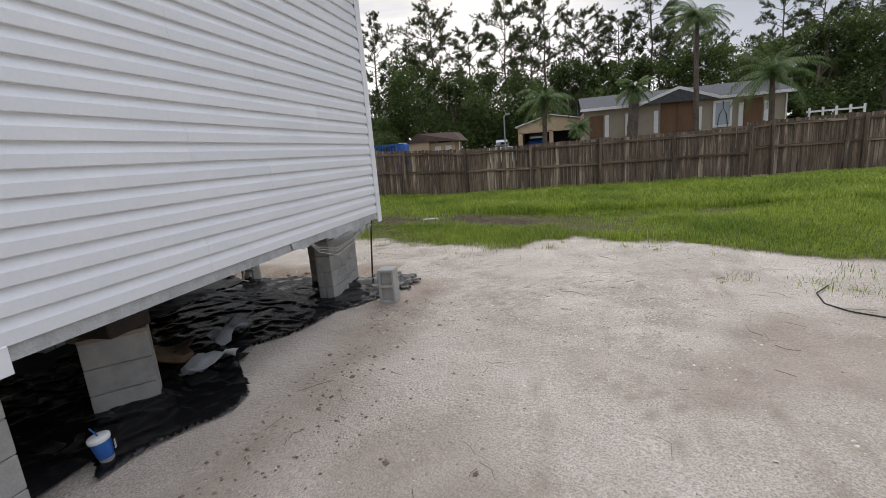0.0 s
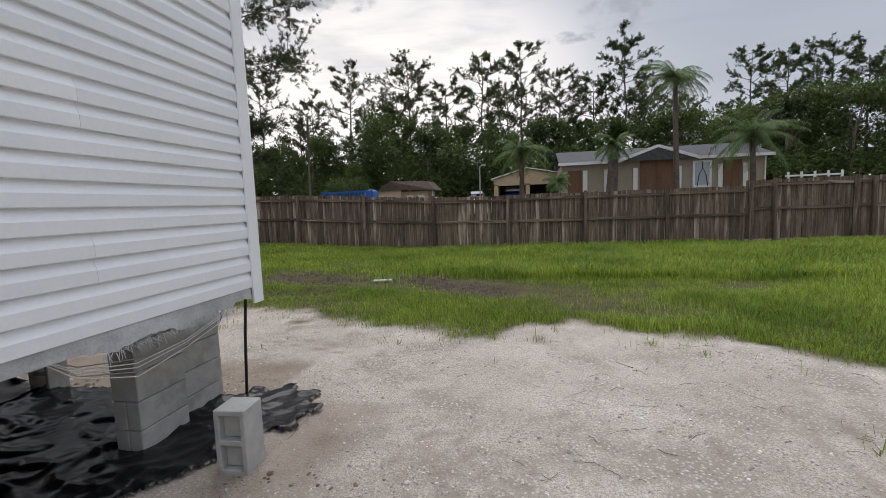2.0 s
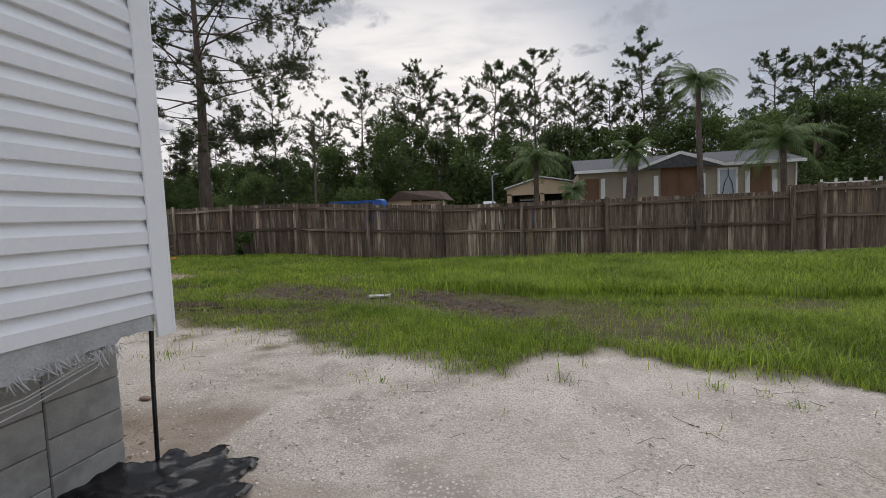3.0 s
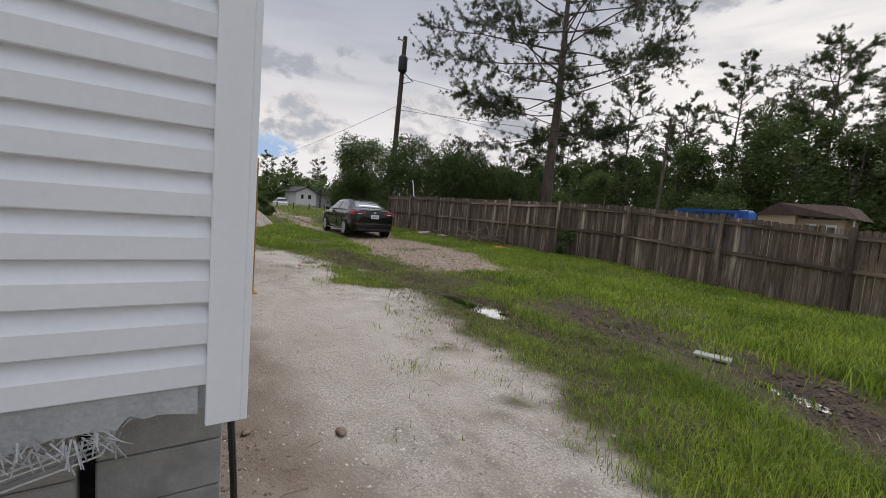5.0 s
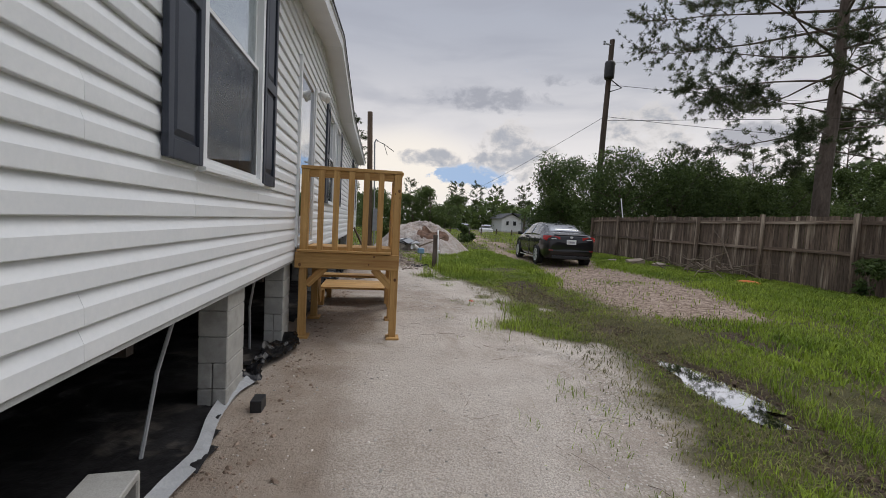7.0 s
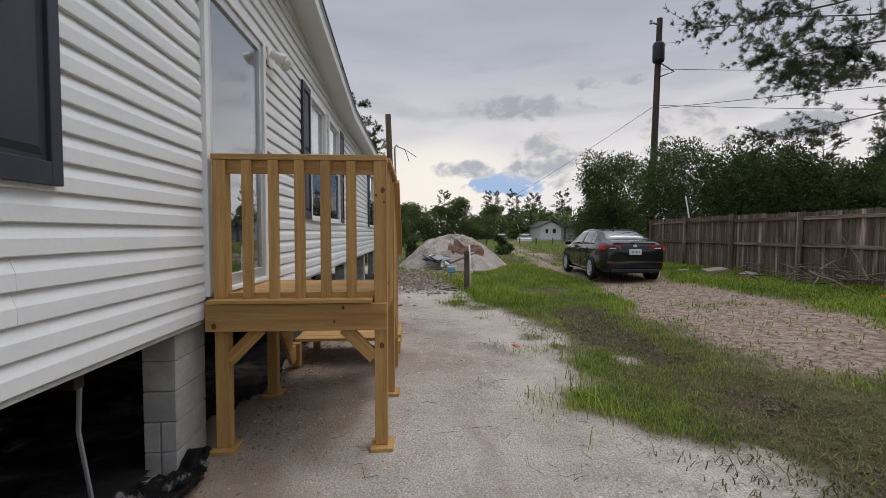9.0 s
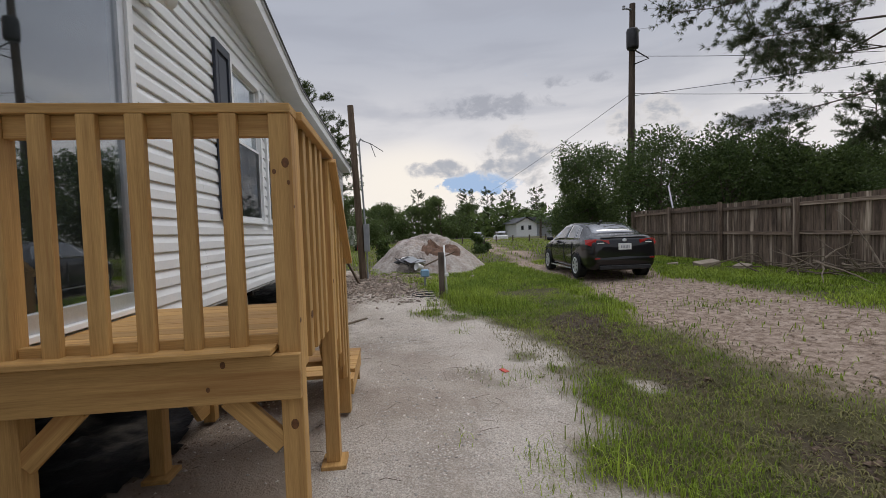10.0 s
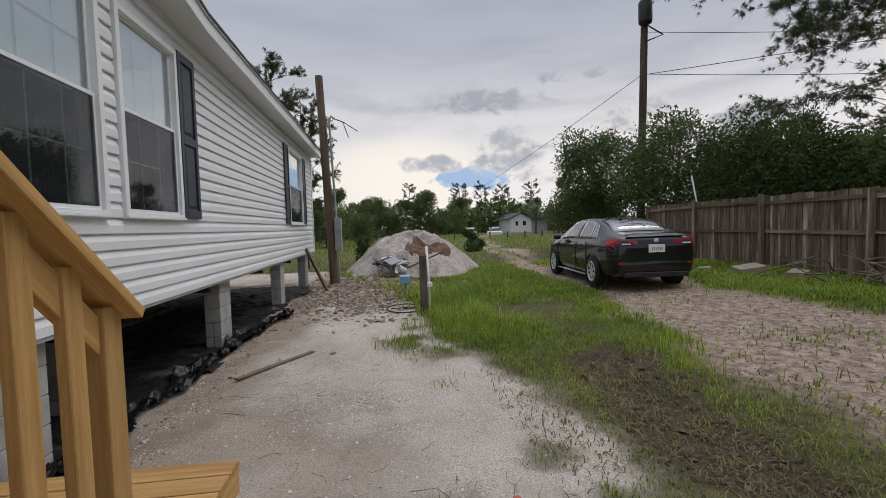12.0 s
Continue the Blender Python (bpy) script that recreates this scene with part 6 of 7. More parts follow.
part("window", slab(-8.6, -8.1, 34.36, 34.4, 1.9, 2.35), WHITE, sh)
part("window", slab(-7.7, -7.2, 34.36, 34.4, 1.9, 2.35), WHITE, sh)

tr = thing("utility_trailer", (-10.9, 28, 0), "blue slatted farm trailer beyond the fence", "trailer")
part("bed", slab(-12.7, -9.05, 27.9, 29.5, 0.7, 0.9), BLUE, tr)
part("top_rail", slab(-12.7, -9.05, 27.9, 27.96, 2.5, 2.62), BLUE, tr)
part("tank", Shape().lathe([(0.0, 0.9), (0.42, 0.9), (0.45, 1.2), (0.45, 2.5), (0.3, 2.66), (0.0, 2.68)], 20, Matrix.Translation((-9.4, 28.6, 0))), BLUE, tr, smooth=True)
for k in range(19):
    part("slat", slab(-12.65 + k * 0.195, -12.56 + k * 0.195, 27.92, 27.95, 0.9, 2.5), BLUE, tr)
for x in (-11.6, -10.4):
    part("wheel", Shape().lathe([(0.15, -0.1), (0.33, -0.1), (0.35, 0), (0.33, 0.1), (0.15, 0.1)], 20, Matrix.Translation((x, 27.8, 0.36)) @ Euler((radians(90), 0, 0)).to_matrix().to_4x4()), TYRE, tr)

wf = thing("white_rail_fence", (17, 30, 0), "white picket rail fence by the neighbour's home", "fence")
for k in range(5):
    part("post", slab(15.7 + k * 0.68, 15.79 + k * 0.68, 29.95, 30.05, 0, 2.62), WHITE, wf)
for zz in (2.35, 1.9):
    part("rail", slab(15.6, 18.5, 29.97, 30.03, zz, zz + 0.1), WHITE, wf)
plain("street_light", Shape().tube([(-2.75, 34, 0), (-2.75, 34, 4.2), (-2.5, 34, 4.35)], 0.05, 8).box((-2.6, 33.9, 4.28), (-2.3, 34.1, 4.4)), GREYMETAL, "thin grey yard light on a pole", "lamp post")
tp = thing("wooden_pole", (-10.4, 22, 0), "thin bare wooden pole behind the fence", "pole")
part("shaft", Shape().tube([(-10.4, 22, -0.2), (-10.2, 22, 6.2)], [0.075, 0.055], 10), BARK, tp)
part("wire", Shape().tube([(-10.2, 22, 6.1), (-14, 20.5, 5.6), (-22.4, 15.3, 6.9)], 0.012, 4), BLACKMETAL, tp)
dp = thing("parked_truck", (-5.4, 38, 0), "white pickup parked far behind the fence", "car")
part("body", slab(-4.6, -2.2, 37, 38.6, 0.6, 1.9), WHITE, dp, bevel=0.15)
part("cab", slab(-4.1, -2.8, 37.1, 38.5, 1.9, 2.5), CARGLASS, dp, bevel=0.2)
bs = thing("blue_car", (-0.5, 38, 0), "dark blue car parked in the carport", "car")
part("body", slab(-1.4, 0.5, 37.4, 41, 0.4, 2.2), BLUE, bs, bevel=0.2)
part("windscreen", slab(-1.2, 0.3, 37.5, 40, 2.2, 2.75), CARGLASS, bs, bevel=0.2)

fh = thing("distant_house", (-75, 27, 0), "distant white gabled house with a grey roof", "house")
part("wall", Shape().add([(-75, 25.2, 0.0), (-75, 28.6, 0.0), (-75, 28.6, 2.5), (-75, 26.9, 3.3), (-75, 25.2, 2.5), (-82, 25.2, 0.0), (-82, 28.6, 0.0), (-82, 28.6, 2.5), (-82, 26.9, 3.3), (-82, 25.2, 2.5)], [(0, 1, 2, 3, 4), (9, 8, 7, 6, 5)] + [(k, k + 5, (k + 1) % 5 + 5, (k + 1) % 5) for k in range(5)]), WHITE, fh)
part("roof", Shape().add([(-74.6, 24.8, 2.5), (-74.6, 26.9, 3.5), (-74.8, 31.5, 3.4), (-74.6, 31.5, 2.2), (-74.6, 28.7, 2.4), (-83, 24.8, 2.5), (-83, 26.9, 3.5), (-83, 31.5, 3.4)], [(0, 1, 6, 5), (1, 2, 7, 6), (1, 4, 3, 2)]), SHINGLE, fh)
part("side_wall", slab(-80, -75.2, 28.6, 31.3, 0.0, 2.3), GREYMETAL, fh)
# near-black slabs paint the unlit rooms of the far house
part("window", slab(-74.99, -74.95, 26.0, 26.4, 1.4, 2.1), DARK, fh)
part("window", slab(-74.99, -74.95, 27.2, 27.7, 1.4, 2.1), DARK, fh)
for x, y, c in ((-62, 19.3, WHITE), (-63, 16.3, GREYMETAL), (-52, -2.5, WHITE)):
    v = thing("distant_car", (x, y, 0), "small parked van far down the drive", "car", "far parked vehicles")
    part("body", slab(x - 1, x + 1, y - 0.8, y + 0.8, 0.2, 0.85), c, v, bevel=0.15)
    part("cabin", slab(x - 0.8, x + 0.8, y - 0.65, y + 0.65, 0.85, 1.35), CARGLASS, v, bevel=0.2)
lb = thing("white_cargo_box", (-47, 0.9, 0), "small white box trailer far behind the mound", "trailer")
part("box", slab(-49, -46, -0.2, 1.6, 0.5, 2.3), WHITE, lb, bevel=0.03)
part("wheel", Shape().lathe([(0.1, -0.1), (0.3, -0.1), (0.3, 0.1), (0.1, 0.1)], 16, Matrix.Translation((-46.6, 1.7, 0.3)) @ Euler((radians(90), 0, 0)).to_matrix().to_4x4()), TYRE, lb)
gs = thing("grey_shed", (-20.2, 24, 0), "weathered grey shed roof behind the fence", "shed")
part("wall", slab(-22.3, -20.4, 22.0, 24.0, 0, 2.6), GREYMETAL, gs)
part("roof", Shape().box((-22.5, 21.8, 2.6), (-20.2, 24.2, 2.7)), GREYMETAL, gs)
# low wire fence across the far field
wfn = thing("field_fence", (-50, 15, 0), "low post and wire fence across the far field", "fence")
for k in range(10):
    part("post", slab(-48.05, -47.95, 8.5 + k * 1.7, 8.6 + k * 1.7, -0.1, 0.95), POLEWOOD, wfn)
for zz in (0.35, 0.8):
    part("wire", Shape().tube([(-48, 8.5, zz), (-48, 23.8, zz)], 0.012, 4), GREYMETAL, wfn)

# ---- poles ----
FAR = Matrix.Translation((-4.0, 5.0, 1.5)) @ Matrix.Scale(1.14, 4) @ Matrix.Translation((4.0, -5.0, -1.5))
up = thing("utility_pole", (-25.1, 16.7, 0.2), "dark wooden utility pole with a transformer and cables", "utility pole")
part("shaft", Shape().tube([(-22.5, 15.1, 0.0), (-22.5, 15.25, 5.5), (-22.5, 15.4, 10.75)], [0.17, 0.14, 0.12], 12), POLEWOOD, up, m=FAR)
part("transformer", Shape().lathe([(0.0, 8.75), (0.22, 8.78), (0.24, 8.85), (0.24, 9.5), (0.21, 9.58), (0.0, 9.62)], 18, Matrix.Translation((-22.2, 15.2, 0))), BLACKMETAL, up, "dark transformer can", m=FAR, smooth=True)
part("insulator", Shape().tube([(-22.5, 15.4, 10.5), (-22.3, 15.0, 10.45)], 0.04, 6).lathe([(0.0, 0), (0.07, 0.02), (0.05, 0.1), (0.07, 0.14), (0.0, 0.2)], 10, Matrix.Translation((-22.3, 14.9, 10.4))), GREYMETAL, up, m=FAR)
part("bracket", Shape().tube([(-22.5, 15.2, 9.0), (-22.2, 15.9, 8.4), (-22.4, 15.3, 8.2)], 0.03, 6), BLACKMETAL, up, m=FAR)


def sag(a, b, drop, n=10):
    a, b = Vector(a), Vector(b)
    return [a.lerp(b, k / n) - Vector((0, 0, drop * 4 * (k / n) * (1 - k / n))) for k in range(n + 1)]


for a, b, dr in (((-22.5, 15.4, 8.6), (-16, 42, 8.2), 0.5), ((-22.5, 15.3, 7.05), (-12, 40, 5.4), 0.5), ((-22.5, 15.2, 7.0), (-62, 14.0, 4.4), 0.3), ((-22.5, 15.3, 10.5), (-22.4, 15.3, 7.0), 0.0)):
    part("cable", Shape().tube(sag(a, b, dr), 0.011, 5), BLACKMETAL, up, m=FAR)

pp = thing("power_post", (-19.55, 4.0, 0), "brown wooden service post with a grey meter box", "post")
part("shaft", Shape().tube([(-19.55, 4.05, -0.1), (-19.55, 3.85, 5.7)], [0.12, 0.10], 14), BROWNPOLE, pp)
part("meter_box", slab(-19.62, -19.36, 4.12, 4.30, 0.95, 1.85), GREYMETAL, pp, "grey metal electric box", bevel=0.01)
part("conduit", Shape().tube([(-19.5, 4.17, 1.85), (-19.5, 4.08, 4.5), (-19.5, 4.14, 4.62), (-19.5, 4.22, 4.55)], 0.03, 8), GREYMETAL, pp)
part("conduit", Shape().tube([(-19.45, 4.2, 0.0), (-19.45, 4.2, 0.95)], 0.025, 8), GREYMETAL, pp)
part("wire_tail", Shape().tube([(-19.5, 4.22, 4.55), (-19.4, 4.45, 4.45), (-19.3, 4.6, 4.0)], 0.012, 5).tube([(-19.5, 4.22, 4.55), (-19.3, 4.5, 4.4), (-19.2, 4.85, 4.15)], 0.012, 5), BLACKMETAL, pp)
part("red_box", slab(-19.7, -19.55, 3.88, 3.98, 1.0, 1.25), RED, pp)
plain("prop_board", Shape().box((0, -0.04, -0.02), (1.35, 0.04, 0.02), look((-18.3, 4.0, gz(-18.3, 4.0)), (-18.9, 3.45, 1.0)) @ pose(0, 0, 0, 0, 90, 0)), BROWNPOLE, "weathered board propped against the home", "board")


# ---- black plastic under the home ----
def sheet(name, inside, x0, x1, y0, y1, step, amp, seed, label, mat=None, lift=0.012):
    """A wrinkled sheet over the ground where inside(x, y) > 0, its edge curling up a little."""
    xs, ys = np.arange(x0, x1, step), np.arange(y0, y1, step)
    X, Y = np.meshgrid(xs, ys)
    w = inside(X, Y)
    warp = 0.9 * fbm(X * 2, Y * 2, seed + 3)
    ridge = np.abs(fbm(X * 4.2 + warp, Y * 9.5 - 2 * warp, seed, 3))
    fold = 0.5 * (1 - np.clip(ridge * 2.4, 0, 1)) + 0.3 * (1 - np.clip(np.abs(fbm(X * 12 - warp, Y * 7 + warp, seed + 7, 2)) * 2, 0, 1)) + 0.2 * np.abs(fbm(X * 2.2, Y * 2.2 + warp, seed + 5, 2))
    Z = height(X, Y) + lift + amp * fold + 0.35 * amp * np.clip(0.12 - w, 0, 0.12) / 0.12
    Z = np.where(w < 0.05, Z - 0.02 * (w < 0.02), Z)
    hh, ww = X.shape
    idx = np.arange(hh * ww).reshape(hh, ww)
    keep = (w > 0)
    kf = keep[:-1, :-1] & keep[1:, :-1] & keep[:-1, 1:] & keep[1:, 1:]
    q = np.stack([idx[:-1, :-1][kf], idx[:-1, 1:][kf], idx[1:, 1:][kf], idx[1:, :-1][kf]], 1)
    used, inv = np.unique(q.ravel(), return_inverse=True)
    s = Shape()
    P = np.stack([X.ravel(), Y.ravel(), Z.ravel()], 1)[used]
    s.v = [tuple(p) for p in P]
    s.f = [tuple(f) for f in inv.reshape(-1, 4)]
    return plain(name, s, mat or PLASTIC, label, "plastic sheet", smooth=True)


def yard_sheet(x, y):
    a = -0.93 + 0.2 * smooth01((y - 1.6) / 0.8) + 0.13 * np.sin(y * 2.1 + 0.6) + 0.07 * np.sin(y * 5.3) - 0.45 * smooth01((y - 0.2) / 1.0) * smooth01((1.9 - y) / 0.9) - x
    b = 3.42 + 0.06 * np.sin(x * 5) - y
    tongue = 0.42 - np.hypot((x + 0.85), (y - 3.2) * 1.0) + 0.06 * np.sin(9 * np.arctan2(y - 3.2, x + 0.85))
    return np.maximum(np.minimum(np.minimum(a, b), y + 0.55 + 0.15 * np.sin(x * 6)), tongue)


sheet("plastic_sheet", yard_sheet, -3.1, -0.2, -1.6, 3.8, 0.022, 0.04, 40, "wrinkled black plastic sheet spread under the home")


def strip_sheet(x, y):
    return np.minimum(3.30 + 0.20 * smooth01((-9.3 - x) / 1.0) + 0.10 * np.sin(x * 1.3) + 0.08 * np.sin(x * 3.1 + 1) - y, np.minimum(y - 1.2, -3.0 - x))


sheet("plastic_sheet", strip_sheet, -19.5, -3.0, 1.2, 3.7, 0.055, 0.05, 50, "long crumpled black plastic sheet along the home's footing", DUSTY)
sheet("plastic_sheet", lambda x, y: np.minimum(np.minimum(-1.0 - x, x + 20), np.minimum(1.25 - y, y + 4.9)), -20, -1.0, -5, 1.3, 0.25, 0.03, 51, "flat black plastic sheet under the middle of the home", DUSTY)
sheet("plastic_sheet", lambda x, y: np.minimum(0.11 + 0.04 * np.sin(x * 4.1) - np.abs(y - np.interp(x, [-15.6, -15.2, -13.1, -12, -10.8, -9.5], [3.62, 3.66, 3.46, 3.38, 3.38, 3.4]) - 0.04 * np.sin(x * 5.3)), np.minimum(-9.4 - x, x + 15.6)), -15.7, -9.3, 3.0, 3.95, 0.022, 0.13, 57, "heaped fold of blue-black plastic along the sand's edge")
sheet("plastic_sheet", lambda x, y: np.minimum(0.12 + 0.05 * np.sin(x * 5) - np.abs(y - 3.38 + 0.05 * np.sin(x * 3.3)), np.minimum(-5.0 - x, x + 6.5)), -6.6, -4.9, 3.0, 3.8, 0.022, 0.11, 58, "heaped fold of black plastic between the piers")
# folded pale strip on the edge of the plastic
s = Shape()
for k in range(26):
    f = k / 25
    x, y = -3.35 - 1.75 * f, 3.36 + 0.05 * math.sin(f * 7) - 0.02 * f
    zz = gz(x, y) + 0.060 + 0.012 * math.sin(k * 0.7)
    s.v += [(x, y - 0.035, zz + 0.025), (x, y, zz + 0.012 * math.sin(k * 2.1)), (x + 0.01, y + 0.035, zz - 0.025), (x, y, zz - 0.03)]
for k in range(25):
    for j in range(4):
        s.f.append((4 * k + j, 4 * k + 4 + j, 4 * k + 4 + (j + 1) % 4, 4 * k + (j + 1) % 4))
plain("vinyl_offcut", s, GREYMETAL, "grey crumpled siding offcut beside the plastic", "offcut")
plain("dark_box", Shape().box((-4.62, 3.50, gz(-4.6, 3.5)), (-4.48, 3.58, gz(-4.6, 3.5) + 0.09)), BLACKMETAL, "small dark box lying by the footing", "box", bevel=0.004)

# torn house wrap and wires hanging at the corner
r = random.Random(3)
s = Shape()
n = 60
for k in range(n):
    y = 1.35 + (Y1 - 0.12 - 1.35) * k / (n - 1)
    low = 0.845 - 0.05 * smooth01((y - 1.6) / 1.2) + 0.018 * math.sin(y * 11) + 0.02 * r.random() + (0.05 if y > 3.1 else 0)
    out = 0.004 + 0.008 * math.sin(y * 6)
    s.v += [(X0 - 0.006, y, BASE + 0.005), (X0 - 0.006 + out, y, (BASE + low) / 2), (X0 - 0.008 + out * 1.6, y, low)]
for k in range(n - 1):
    for j in range(2):
        s.f.append((3 * k + j, 3 * k + 3 + j, 3 * k + 4 + j, 3 * k + 1 + j))
plain("house_wrap", s, WRAP, "torn grey house wrap hanging under the siding", "house wrap", smooth=True)
fr = Shape()
for k in range(200):
    y = r.uniform(2.1, 3.12)
    ln = r.uniform(0.02, 0.075)
    p = Vector((X0 - 0.004, y, 0.82 + r.uniform(-0.02, 0.02)))
    t = p + Vector((r.uniform(-0.02, 0.02), r.gauss(0.02, 0.03), -ln))
    fr.add([p + Vector((0, -0.003, 0)), p + Vector((0, 0.003, 0)), t + Vector((0, 0.0015, 0)), t - Vector((0, 0.0015, 0))], [(0, 1, 2, 3)])
plain("wrap_fringe", fr, WRAP, "frayed white threads along the torn house wrap", "threads", "stuff")
for k in range(5):
    z0 = 0.80 - 0.016 * k
    plain("cable", Shape().tube([(-1.0, 3.2 - 0.02 * k, 0.86), (-1.02, 3.05, z0 - 0.02), (-1.04, 2.75, z0 - 0.10), (-1.06, 2.4, z0 - 0.12 - 0.01 * k), (-1.1, 2.1, z0 - 0.06), (-1.15, 1.9, 0.87)], 0.0035, 5), WHITE if k % 3 else GREYMETAL, "thin pale cable looped under the floor", "cable", group="cables under the floor")
plain("corner_rod", Shape().tube([(-1.16, 3.46, gz(-1.2, 3.4)), (-1.10, 3.42, 0.5), (-1.03, 3.38, 0.93)], 0.012, 8), BLACKMETAL, "thin black steel rod standing at the corner", "rod")
for x, a in ((-4.05, 0.25), (-5.75, -0.2)):
    plain("anchor_strap", Shape().tube([(x, 3.2, 0.93), (x + a * 0.4, 3.12, 0.5), (x + a, 3.1, gz(x, 3.1))], 0.012, 6), GREYMETAL, "grey steel anchor strap under the home", "strap", group="anchor straps")

# a torn pale scrap and a soggy cardboard under the end wall
def flap(name, at, turn, a, b, mat, label, cat, seed):
    """A limp crumpled piece of sheet, a by b."""
    q = random.Random(seed)
    f, n, m = Shape(), 9, 6
    for i in range(n):
        for j in range(m):
            u, v = i / (n - 1) - 0.5, j / (m - 1) - 0.5
            z = 0.045 * math.sin(7 * u + 3 * v + seed) + 0.025 * math.sin(13 * v + seed) + q.uniform(0, 0.012) + 0.05
            f.v.append((u * a * (1 + 0.15 * math.sin(9 * v + seed)), v * b * (1 + 0.2 * math.sin(8 * u)), z))
    for i in range(n - 1):
        for j in range(m - 1):
            k = i * m + j
            f.f.append((k, k + m, k + m + 1, k + 1))
    ob = plain(name, f, mat, label, cat, m=pose(at[0], at[1], gz(*at) + 0.03, 0, 0, turn), smooth=True)
    ob.modifiers.new("thick", "SOLIDIFY").thickness = 0.004
    return ob


CARD = surf("soggy cardboard", (0.13, 0.08, 0.045), (0.26, 0.17, 0.10), 6, 0.9, 0.2)
flap("plastic_scrap", (-1.42, 0.72), 70, 0.42, 0.16, WRAP, "torn pale grey plastic scrap on the black sheet", "plastic scrap", 1)
flap("cardboard_sheet", (-2.05, 0.75), 30, 0.6, 0.45, CARD, "soggy brown cardboard lying under the home", "cardboard", 2)
flap("plastic_scrap", (-1.75, 1.35), 100, 0.5, 0.22, GREYMETAL, "crumpled grey plastic scrap under the home", "plastic scrap", 3)
for k, (x, y, ln) in enumerate(((-1.16, 0.98, 0.22), (-1.12, 1.02, 0.13), (-1.2, 1.5, 0.10))):
    plain("hanging_wire", Shape().tube([(x, y, 0.915), (x + 0.01, y + 0.01, 0.915 - ln * 0.5), (x - 0.01, y, 0.915 - ln), (x + 0.02, y + 0.03, 0.90 - ln)], 0.005, 5), WHITE, "short white wire end hanging under the floor", "wire", group="hanging wires")

# paper cup
cup = thing("drink_cup", (-1.13, -0.385, gz(-1.13, -0.385) + 0.004), "white and blue paper drink cup with a straw", "cup")
cm = WORLD[cup] @ pose(0, 0, 0, 4, -6, 0) @ Matrix.Scale(1.12, 4)
part("cup_body", Shape().lathe([(0.0, 0.0), (0.032, 0.0), (0.034, 0.05), (0.0345, 0.05)], 24, cm), WHITE, cup, smooth=True)
part("blue_band", Shape().lathe([(0.0345, 0.045), (0.038, 0.06), (0.046, 0.135), (0.0465, 0.138)], 24, cm), BLUE, cup, "blue printed sleeve", smooth=True)
part("lid", Shape().lathe([(0.0465, 0.138), (0.050, 0.142), (0.051, 0.158), (0.045, 0.165), (0.0, 0.165)], 24, cm), WHITE, cup, smooth=True)
part("straw", Shape().tube([cm @ Vector((0, 0, 0.165)), cm @ Vector((-0.02, -0.01, 0.215))], 0.004, 6), BLUE, cup)
for k in range(3):
    part("print_bar", Shape().box((0.043, -0.012, 0.078 + 0.017 * k), (0.0445, 0.012, 0.086 + 0.017 * k), cm @ pose(0, 0, 0, 0, 6, 40)), WHITE, cup)


# ---- sand mound and yard clutter ----
def mound_point(a, f, lift=0.0):
    """A place on the mound, by angle and by share of its radius."""
    cx, cy = -22.4, 6.35
    rad = 2.45 * f * (1 + 0.10 * math.sin(2 * a + 0.6) + 0.06 * math.sin(5 * a))
    x, y = cx + rad * 1.05 * math.cos(a), cy + rad * math.sin(a)

    def wave(u, v, seed):
        return float(fbm(np.array(u), np.array(v), seed))
    h = 1.56 * max(0.0, 1 - f ** 1.75) ** 1.15
    h *= 1 + 0.12 * wave(x * 1.7, y * 1.7, 61)
    h += (0.10 * wave(x * 4, y * 4, 62) + 0.05 * wave(x * 11, y * 11, 64) - 0.10 * abs(wave(6 * a, f * 3.0, 63))) * (1 - f) ** 0.5
    # the dug-out hollow under the top
    h -= 0.62 * math.exp(-(((x + 21.55) / 0.50) ** 2 + ((y - 6.78) / 0.36) ** 2))
    return (x, y, gz(round(x, 3), round(y, 3)) - 0.05 * f + h + lift)


def make_mound():
    n, rings = 160, 44
    s = Shape()
    for i in range(rings + 1):
        for k in range(n):
            s.v.append(mound_point(2 * math.pi * k / n, i / rings))
    for i in range(rings):
        for k in range(n):
            a, b = i * n + k, i * n + (k + 1) % n
            s.f.append((a, a + n, b + n, b))
    sand = surf("mound sand", (0.25, 0.20, 0.165), (0.54, 0.49, 0.44), 2.2, 0.95, 1.0, fine=14, spots=(0.24, 0.14, 0.085), dist=0.14)
    plain("sand_mound", s, sand, "tall mound of pale sand with a dug-out hollow", "mound", smooth=True)
    # damp red-brown soil laid bare in the hollow
    d, m = Shape(), 28
    for i in range(m + 1):
        for k in range(m + 1):
            u, v = 2 * i / m - 1, 2 * k / m - 1
            edge = max(0.0, math.hypot(u, v) - 0.72 - 0.16 * math.sin(3 * math.atan2(v, u)))
            d.v.append(mound_point(0.42 + 0.62 * u, 0.42 + 0.30 * v, 0.06 - 0.26 * edge))
    for i in range(m):
        for k in range(m):
            q = i * (m + 1) + k
            d.f.append((q, q + m + 1, q + m + 2, q + 1))
    bare = surf("damp red-brown soil", (0.060, 0.030, 0.018), (0.20, 0.115, 0.072), 5, 0.9, 1.0, fine=18, dist=0.06)
    plain("dug_soil", d, bare, "damp red-brown soil bared in the hollow of the sand mound", "soil", smooth=True)


make_mound()
MUDCLOD = surf("dark wet clods", (0.045, 0.030, 0.020), (0.150, 0.105, 0.072), 8, 0.95, 0.5, island=0.4)
RUBBLE = surf("grey brown rubble", (0.12, 0.085, 0.062), (0.40, 0.33, 0.27), 5, 0.95, 0.6, island=0.4)
